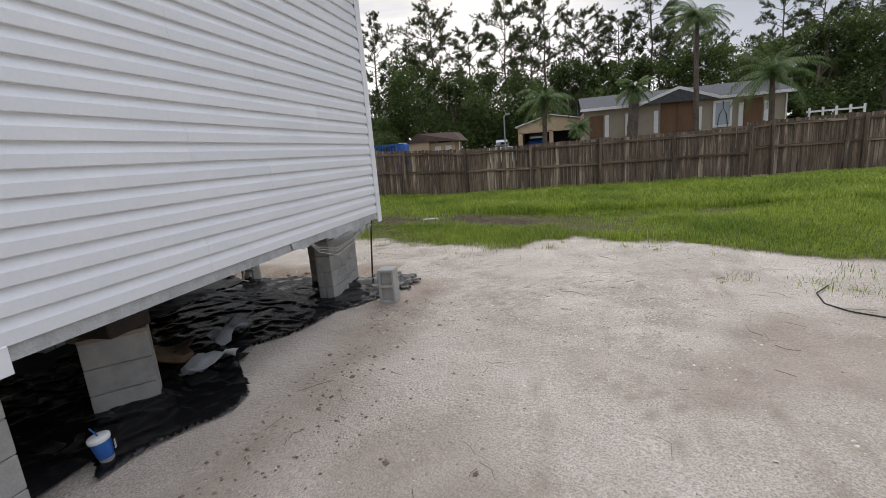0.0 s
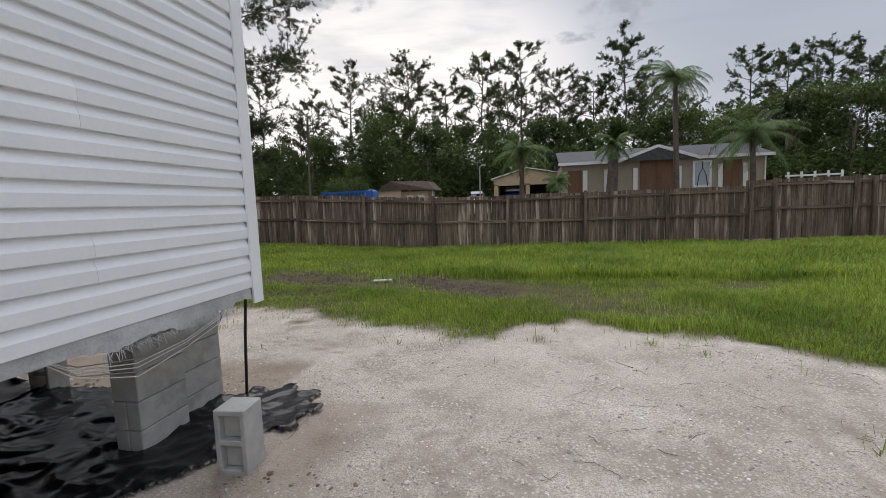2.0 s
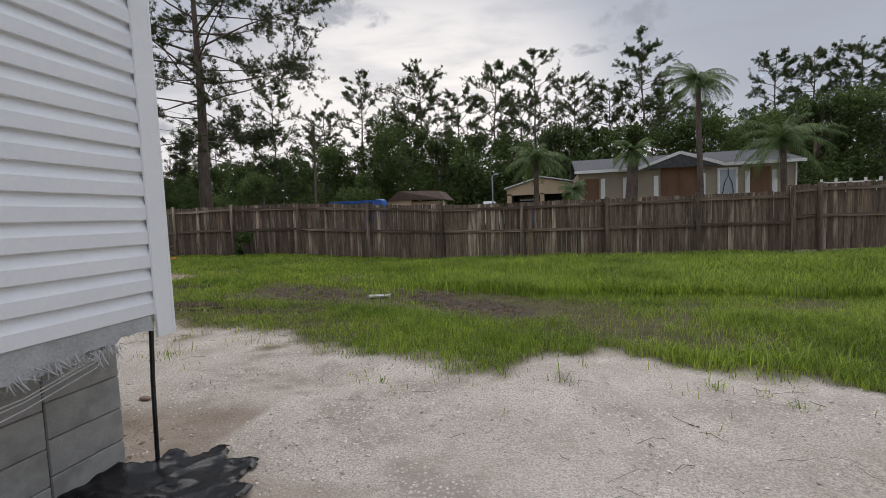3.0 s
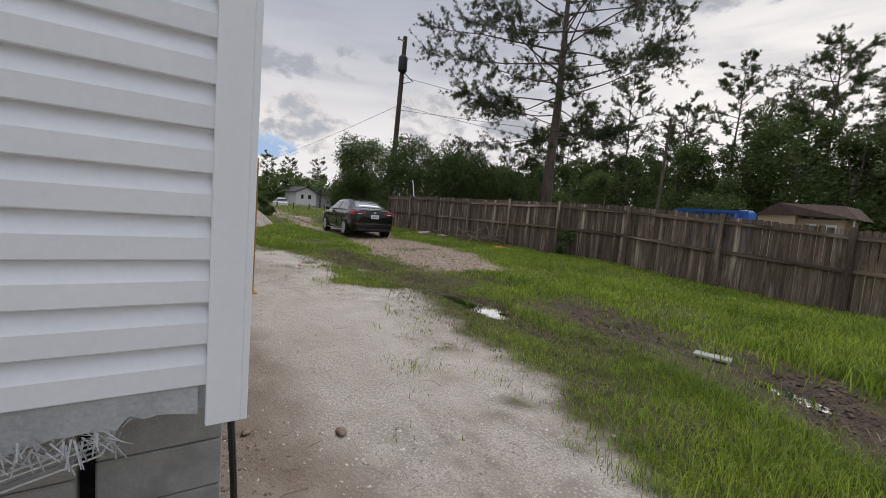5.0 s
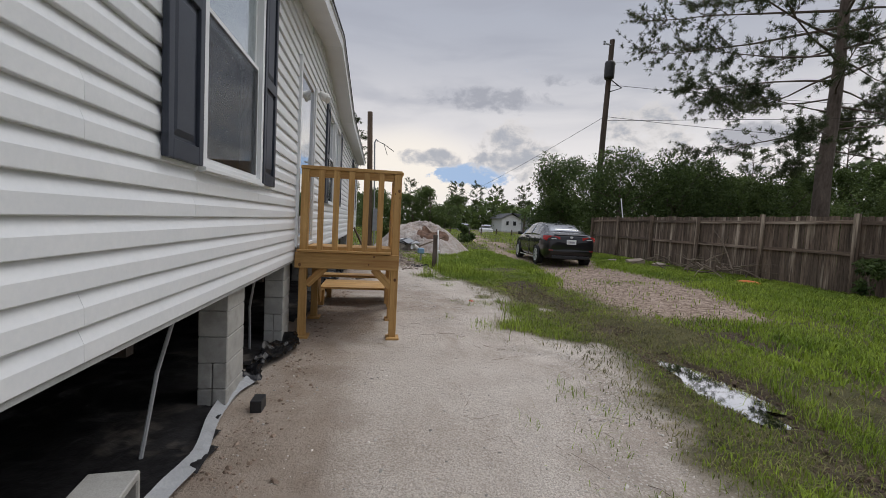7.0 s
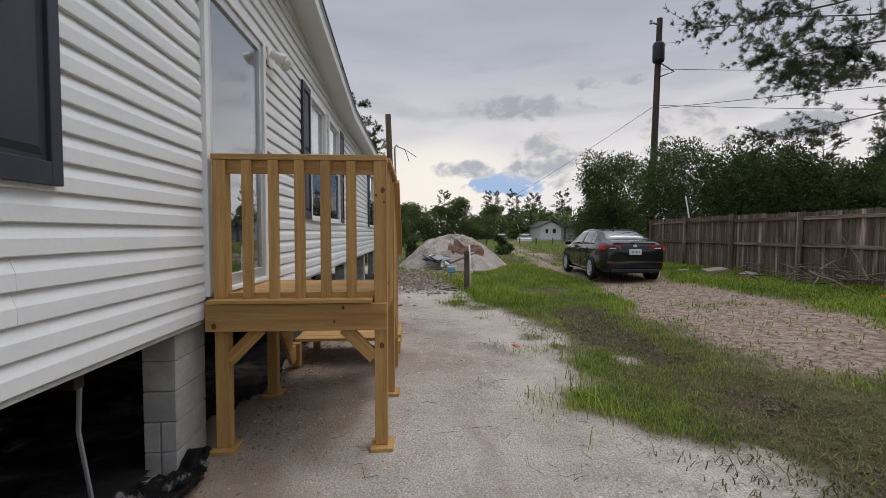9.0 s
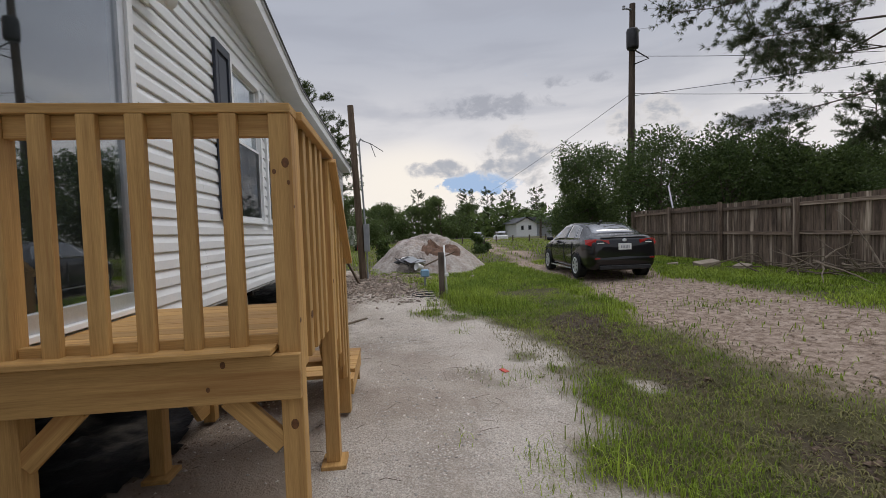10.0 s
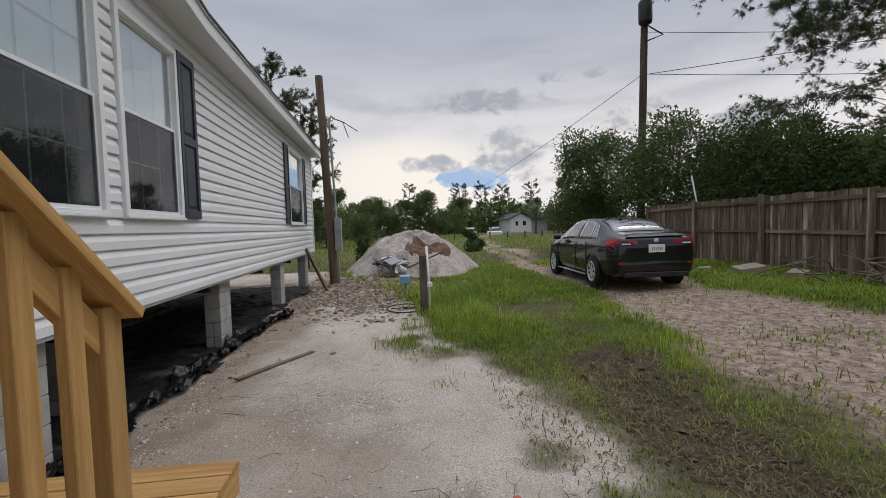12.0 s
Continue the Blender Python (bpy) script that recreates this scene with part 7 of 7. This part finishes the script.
CLOD = surf("dark clods of soil", (0.13, 0.085, 0.06), (0.34, 0.26, 0.20), 6, 0.95, 0.6, island=0.3)


def rocks(name, spots, mat, label, cat, seed):
    """Small angular stones lying half sunk at (x, y, size)."""
    r = random.Random(seed)
    s = Shape()
    q = np.array(spots)
    zs = height(q[:, 0], q[:, 1])
    ring = ((1, 0, 0), (0.5, 0.86, 0), (-0.5, 0.86, 0), (-1, 0, 0), (-0.5, -0.86, 0), (0.5, -0.86, 0), (0.45, 0.3, 0.75), (-0.5, 0.3, 0.7), (0, -0.5, 0.8))
    for (x, y, k), z0 in zip(spots, zs):
        a = r.uniform(0, 6.28)
        ca, sa, fy, fz = math.cos(a) * k, math.sin(a) * k, r.uniform(0.6, 0.9), r.uniform(0.4, 0.7)
        tx, ty = r.uniform(-0.3, 0.3), r.uniform(-0.3, 0.3)
        n = len(s.v)
        for vx, vy, vz in ring:
            g = r.uniform(0.8, 1.15)
            px, py = vx * g, vy * g * fy
            s.v.append((x + px * ca - py * sa, y + px * sa + py * ca, z0 + k * (0.12 + vz * g * fz + px * tx + py * ty)))
        s.f += [tuple(n + i for i in f) for f in ((0, 1, 6), (1, 2, 7, 6), (2, 3, 7), (3, 4, 8, 7), (4, 5, 8), (5, 0, 6, 8), (6, 7, 8))]
    return plain(name, s, mat, label, cat, "stuff")


r = random.Random(8)
rocks("soil_clods", [(r.gauss(-19.0, 1.2), r.gauss(5.3, 0.85), 0.015 + abs(r.gauss(0, 0.042))) for _ in range(2200)] + [(r.gauss(-17.2, 1.3), r.gauss(4.75, 0.75), 0.010 + abs(r.gauss(0, 0.030))) for _ in range(2600)], RUBBLE, "loose clods of brown soil below the mound", "soil", 5)
rocks("footing_clods", [(-1.3 - 18 * r.random(), r.gauss(3.62, 0.13), abs(r.gauss(0, 0.010)) + 0.004) for _ in range(1500)] + [(-0.55 + abs(r.gauss(0, 0.55)), r.uniform(-1.2, 2.6), abs(r.gauss(0, 0.008)) + 0.004) for _ in range(420)], CLOD, "small clods and pebbles along the footing", "soil", 6)
GX = [(r.uniform(-13, 6.5), r.uniform(-2.2, 6.6)) for _ in range(190000)]
gx = np.array(GX)
cov = covers(gx[:, 0], gx[:, 1])
ok = (gx[:, 1] > 3.5) | (gx[:, 0] > -0.55)
dens = (0.10 + 0.9 * smooth01((cov[3] - 0.35) * 2) * smooth01(0.5 + fbm(gx[:, 0] * 3.5, gx[:, 1] * 3.5, 33))) * (1 - cov[0]) * ok
sel = gx[np.random.RandomState(2).random_sample(len(gx)) < dens * 0.55]
rocks("shell_gravel", [(x, y, 0.0035 + abs(r.gauss(0, 0.0052))) for x, y in sel], STONE, "scattered pale shell gravel on the sand", "gravel", 7)
dx = np.array([(r.uniform(-16, -7.5), r.uniform(8.6, 12.8)) for _ in range(5000)])
dsel = dx[covers(dx[:, 0], dx[:, 1])[1] > 0.5]
rocks("drive_gravel", [(x, y, 0.005 + abs(r.gauss(0, 0.009))) for x, y in dsel], CLOD, "broken stone gravel on the dirt drive", "gravel", 9)
for x, y, k in ((-2.35, 3.72, 0.05), (-2.1, 4.25, 0.06), (-2.6, 3.62, 0.045)):
    s = Shape()
    s.lathe([(0.0, -0.3), (0.8, -0.2), (1.0, 0.1), (0.75, 0.4), (0.0, 0.5)], 10, Matrix.Translation((x, y, gz(x, y) + 0.01)) @ pose(0, 0, 0, 0, 0, x * 90) @ Matrix.Diagonal((k, k * 0.6, k * 0.6, 1)))
    plain("stone", s, CLOD, "brown stone lying on the damp sand", "stone", group="stones", smooth=True)

# stake with a white pipe, blue box, hose
st = thing("survey_stake", (-14.6, 6.15, gz(-14.6, 6.15)), "grey wooden stake with a white pipe beside it", "stake")
part("stake", Shape().box((-14.67, 6.04, gz(-14.6, 6.1) - 0.05), (-14.55, 6.16, 1.05)), BARK, st, bevel=0.005)
part("pipe", Shape().tube([(-14.58, 6.21, gz(-14.6, 6.2) - 0.05), (-14.6, 6.17, 1.2)], 0.022, 10), WHITE, st, "white plastic water pipe", smooth=True)
part("tap", Shape().box((-14.62, 6.16, 0.5), (-14.52, 6.25, 0.58)), WHITE, st, bevel=0.01)
bb = thing("valve_box", (-16.6, 5.87, 0), "pale blue pump box on a short post", "box")
z0 = gz(-16.6, 5.87)
part("box", slab(-16.75, -16.48, 5.76, 5.98, z0 + 0.32, z0 + 0.50), PALEBLUE, bb, bevel=0.02)
part("leg", slab(-16.64, -16.58, 5.84, 5.90, z0 - 0.05, z0 + 0.32), GREYMETAL, bb)
plain("garden_hose", Shape().tube([(-15.0 - 0.35 * math.cos(k * 0.35) - 0.02 * k, 5.75 + 0.3 * math.sin(k * 0.35), gz(-15.2, 5.8) + 0.03) for k in range(30)], 0.013, 6), BLACKMETAL, "dark hose coiled on the sand", "hose")
scr = thing("scrap_pile", (-20.4, 5.6, 0.3), "crumpled metal and plastic scrap heaped on the mound", "scrap")
r = random.Random(14)
for k in range(9):
    x, y = -20.5 + r.uniform(-0.5, 0.5), 5.7 + r.uniform(-0.45, 0.5)
    z = 0.42 + 0.2 * r.random() + gz(x, y)
    part("scrap_sheet", Shape().box((-0.3, -0.16, -0.012), (0.3, 0.16, 0.012), pose(x, y, z, r.uniform(-25, 25), r.uniform(-25, 25), r.uniform(0, 180))), (BLACKMETAL, GREYMETAL, WHITE, BLACKMETAL)[k % 4], scr)
part("bucket", Shape().lathe([(0.0, 0.0), (0.1, 0.0), (0.13, 0.24), (0.135, 0.25), (0.12, 0.24), (0.095, 0.02)], 16, pose(-19.6, 6.0, 0.3, 70, 0, 30)), WHITE, scr, smooth=True)
part("pole", Shape().tube([(-19.7, 6.0, 0.35), (-20.1, 7.2, 0.8)], 0.025, 6), BROWNPOLE, scr)
plain("old_plank", Shape().box((0, -0.03, 0), (1.1, 0.03, 0.02), pose(-11.72, 3.9, gz(-12, 4.1) + 0.01, 0, 0, 145)), TWIG, "thin weathered plank lying on the sand", "plank", bevel=0.003)
plain("red_scrap", Shape().box((-0.05, -0.03, 0), (0.05, 0.03, 0.012), pose(-9.28, 6.15, gz(-9.28, 6.15) + 0.005, 0, 8, 30)), RED, "small torn red wrapper on the sand", "litter", bevel=0.004)
plain("orange_bag", Shape().lathe([(0.0, 0.0), (0.3, 0.01), (0.25, 0.07), (0.1, 0.11), (0.0, 0.10)], 14, pose(-10.9, 13.5, gz(-10.9, 13.5), 0, 0, 20) @ Matrix.Diagonal((1.1, 0.5, 0.8, 1))), ORANGE, "crumpled orange and white bag by the fence", "litter", smooth=True)
for x, y, a, b, h, lab in ((-16.0, 13.6, 0.55, 0.4, 0.16, "broken pale concrete slab in the grass"), (-15.1, 13.9, 0.4, 0.3, 0.12, "broken pale concrete slab in the grass"), (-16.9, 13.2, 0.3, 0.2, 0.08, "broken pale concrete slab in the grass")):
    plain("concrete_slab", Shape().box((-a / 2, -b / 2, 0), (a / 2, b / 2, h), pose(x, y, gz(x, y) - 0.01, 6, -8, x * 40)), SLAB, lab, "slab", group="broken slabs", bevel=0.012)
br = thing("brush_pile", (-13.2, 14.0, gz(-13.2, 14.0)), "tangled heap of dry branches against the fence", "branches")
r = random.Random(21)
for k in range(46):
    p = Vector((-13.3 + r.gauss(0, 0.75), 14.0 + r.gauss(0, 0.25), gz(-13.3, 14.0) + r.uniform(0.02, 0.4)))
    d = Vector((r.gauss(0.4, 1), r.gauss(0, 0.5), r.gauss(0.05, 0.35))).normalized()
    part("branch", Shape().tube(bend(p, d, r.uniform(0.6, 1.7), r, 5, 0.16), [0.022, 0.018, 0.014, 0.011, 0.008, 0.004], 5), TWIG, br)
plain("leaning_stick", Shape().tube([(-19.3, 15.2, 0.3), (-19.9, 15.1, 2.9)], 0.025, 6), WHITE, "pale stick leaning on the fence", "stick")
plain("black_hose", Shape().tube([(3.95, 3.0, 0.02), (3.72, 2.72, 0.03), (3.66, 2.45, 0.02), (3.75, 2.25, 0.02), (3.98, 2.08, 0.02), (4.6, 1.8, 0.02)], 0.007, 6), BLACKMETAL, "thin black hose lying on the sand", "hose")

# twigs and pine straw on the sand
r = random.Random(31)
tw = Shape()
rs = np.random.RandomState(31)
tx, ty = rs.uniform(-12, 6, 1500), rs.uniform(-2, 6.4, 1500)
good = ((ty > 3.55) | (tx > -0.5)) & (covers(tx, ty)[0] < 0.6) & ((fbm(tx * 0.9, ty * 0.9, 70) > 0.0) | (rs.random_sample(1500) < 0.2))
tx, ty = tx[good], ty[good]
ta, tl = rs.normal(-0.6, 0.8, len(tx)), np.abs(rs.normal(0.08, 0.09, len(tx))) + 0.025
ex, ey = tx + np.cos(ta) * tl, ty + np.sin(ta) * tl
z0, z1 = height(tx, ty) + 0.004, height(ex, ey) + 0.005
for k in range(len(tx)):
    p, q = Vector((tx[k], ty[k], z0[k])), Vector((ex[k], ey[k], z1[k]))
    tw.tube([p, (p + q) / 2 + Vector((r.uniform(-0.25, 0.25) * tl[k], r.uniform(-0.25, 0.25) * tl[k], 0.004)), q], 0.0009 + 0.0014 * r.random(), 3, False)
plain("fallen_twigs", tw, TWIG, "dry twigs and straw scattered over the sand", "twigs", "stuff")


# ---- grass ----
def blades(name, pts, tall, wide, lean, seed, mat, label):
    """Curved blades: two tapered pieces each, rooted at pts."""
    rs = np.random.RandomState(seed)
    n = len(pts)
    x, y = pts[:, 0], pts[:, 1]
    z = height(x, y) - 0.01
    a = rs.uniform(0, 2 * np.pi, n)
    h = tall * rs.uniform(0.55, 1.25, n)
    ln = lean * rs.uniform(0.2, 1.0, n) * h
    b = a + np.pi / 2 + rs.uniform(-0.5, 0.5, n)
    wx, wy = np.cos(b) * wide, np.sin(b) * wide
    cx, cy = np.cos(a) * ln, np.sin(a) * ln
    V = np.empty((n, 5, 3))
    V[:, 0] = np.stack([x - wx, y - wy, z], 1)
    V[:, 1] = np.stack([x + wx, y + wy, z], 1)
    V[:, 2] = np.stack([x + wx * 0.75 + cx * 0.35, y + wy * 0.75 + cy * 0.35, z + h * 0.6], 1)
    V[:, 3] = np.stack([x - wx * 0.75 + cx * 0.35, y - wy * 0.75 + cy * 0.35, z + h * 0.6], 1)
    V[:, 4] = np.stack([x + cx, y + cy, z + h * (1 - 0.25 * lean)], 1)
    i = np.arange(n)[:, None] * 5
    quads, tris = i + np.array([[0, 1, 2, 3]]), i + np.array([[3, 2, 4]])
    me = bpy.data.meshes.new(name)
    me.vertices.add(n * 5)
    me.vertices.foreach_set("co", V.ravel())
    me.loops.add(n * 7)
    me.loops.foreach_set("vertex_index", np.concatenate([quads.ravel(), tris.ravel()]))
    me.polygons.add(n * 2)
    me.polygons.foreach_set("loop_start", np.concatenate([np.arange(n) * 4, n * 4 + np.arange(n) * 3]))
    me.update(calc_edges=True)
    me.materials.append(mat)
    tagged(new(name, me), label, "grass", "", "stuff")


def scatter(n, x0, x1, y0, y1, seed, rule):
    rs = np.random.RandomState(seed)
    p = np.stack([rs.uniform(x0, x1, n), rs.uniform(y0, y1, n)], 1)
    g, d, m, _, _ = covers(p[:, 0], p[:, 1])
    clump = fbm(p[:, 0] * 1.3, p[:, 1] * 1.3, 90)
    worn = smooth01((0.95 + 0.25 * clump - seg_dist(p[:, 0], p[:, 1], RUT_B)) / 0.35) * smooth01((p[:, 0] + 5.5) / 1.0)
    g = g * (1 - 0.85 * worn)
    keep = rs.random_sample(n) < rule(p[:, 0], p[:, 1], g * (1 - 0.985 * d) * (1 - 0.9 * m), clump)
    return p[keep], clump[keep]


p, c = scatter(480000, -15, 9, 4.0, 9.5, 1, lambda x, y, g, c: g ** 2 * np.clip(0.6 + 0.75 * c, 0.04, 1) * (1 - 0.3 * smooth01((-4.5 - x) / 3) * smooth01((y - 6.9) / 0.6)))
lush = smooth01((p[:, 0] + 3.0) / 3.0) * smooth01((p[:, 1] - 5.0) / 1.5)
blades("lawn_grass", p, 0.07 + 0.03 * c + 0.09 * lush * (1 - 0.6 * smooth01((p[:, 1] - 7.3) / 0.6)), 0.0034, 0.9, 1, GRASS, "fresh green grass beside the sand")
p, c = scatter(330000, -22, 14, 8.8, 14.9, 2, lambda x, y, g, c: g * np.clip(0.75 + 0.4 * c, 0.2, 1))
lush = smooth01((p[:, 0] + 4.0) / 4.0)
blades("field_grass", p, 0.10 + 0.03 * c + 0.14 * lush, 0.0075, 0.8, 2, GRASS, "long green grass in front of the fence")
p, c = scatter(60000, -22, 12, 4.2, 9.5, 3, lambda x, y, g, c: g * smooth01((c - 0.25) * 2) * 0.8)
blades("tall_tufts", p, 0.20 + 0.08 * c, 0.0045, 0.9, 3, GRASS, "tall tufts of grass along the sand's edge")
p, c = scatter(60000, -14, 8, 3.8, 7.0, 4, lambda x, y, g, c: np.clip(g * (1 - g) * 4, 0, 1) * 0.30)
blades("dry_stalks", p, 0.08 + 0.05 * np.abs(c), 0.0022, 1.2, 4, STRAW, "dry straw-coloured grass at the sand's edge")
p, c = scatter(150000, -15, 3, 6.4, 10.5, 9, lambda x, y, g, c: np.clip(1.2 - np.minimum(seg_dist(x, y, RUT_A), seg_dist(x, y, RUT_B)) / 1.3, 0, 1) * np.clip(0.55 - 0.5 * c, 0.1, 1) * 0.7 * (0.1 + 0.9 * smooth01((seg_dist(x, y, RUT_B) - 0.3) / 0.3)))
blades("matted_grass", p, 0.07 + 0.02 * c, 0.0045, 2.2, 9, MATTED, "matted brownish grass pressed down by wheels")
q = np.random.RandomState(12).uniform((-11.5, 6.6), (1.2, 10.6), (22000, 2))
q = q[covers(q[:, 0], q[:, 1])[2] > 0.35]
rocks("rut_clods", [(x, y, 0.006 + abs(r.gauss(0, 0.013))) for x, y in q[:5200]], MUDCLOD, "wet clods of dark mud in the ruts", "mud", 15)
rs = np.random.RandomState(6)
wp = []
for _ in range(430):
    x, y = rs.uniform(-13, 5), rs.uniform(3.9, 6.2)
    if np.interp(x, EDGE_X, EDGE_Y) - y > rs.exponential(0.55) or (x > -0.5 and y < 4.2):
        continue
    k, sp = int(3 + rs.exponential(11)), rs.uniform(0.02, 0.13)
    wp.append(np.stack([rs.normal(x, sp, k), rs.normal(y, sp, k)], 1))
for x, y in ((4.3, 3.5), (4.0, 3.2), (4.45, 3.0), (4.15, 2.75), (4.6, 3.3), (4.8, 2.8), (3.9, 2.9), (3.2, 3.2), (4.4, 2.5), (5.0, 3.2), (-9.09, 6.25), (-9.0, 6.35), (-7.4, 5.98), (-7.3, 6.05), (-2.9, 5.3), (-3.0, 5.25), (-3.9, 5.95), (-4.84, 6.12), (-4.4, 6.2)):
    wp.append(np.stack([rs.normal(x, 0.14, 60), rs.normal(y, 0.12, 60)], 1))
wp = np.concatenate(wp)
blades("sand_weeds", wp, 0.03 + 0.13 * rs.random_sample(len(wp)) ** 2, 0.0028, 1.1, 7, GRASS, "sparse weeds sprouting from the sand")
p, c = scatter(26000, -70, -21, -12, 22, 5, lambda x, y, g, c: g)
blades("far_grass", p, 0.16, 0.02, 0.8, 5, GRASS, "grass of the far field")
p, c = scatter(5000, -16.5, -13.2, 5.6, 7.2, 8, lambda x, y, g, c: g)
blades("stake_grass", p, 0.26, 0.004, 0.8, 8, GRASS, "tall bright grass round the stake")
p, c = scatter(60000, -23, -14.8, 4.6, 9.6, 10, lambda x, y, g, c: g * np.clip(0.7 + 0.4 * c, 0.2, 1))
blades("verge_grass", p, 0.13 + 0.03 * c, 0.006, 0.9, 10, GRASS, "fresh green grass between the mound and the drive")
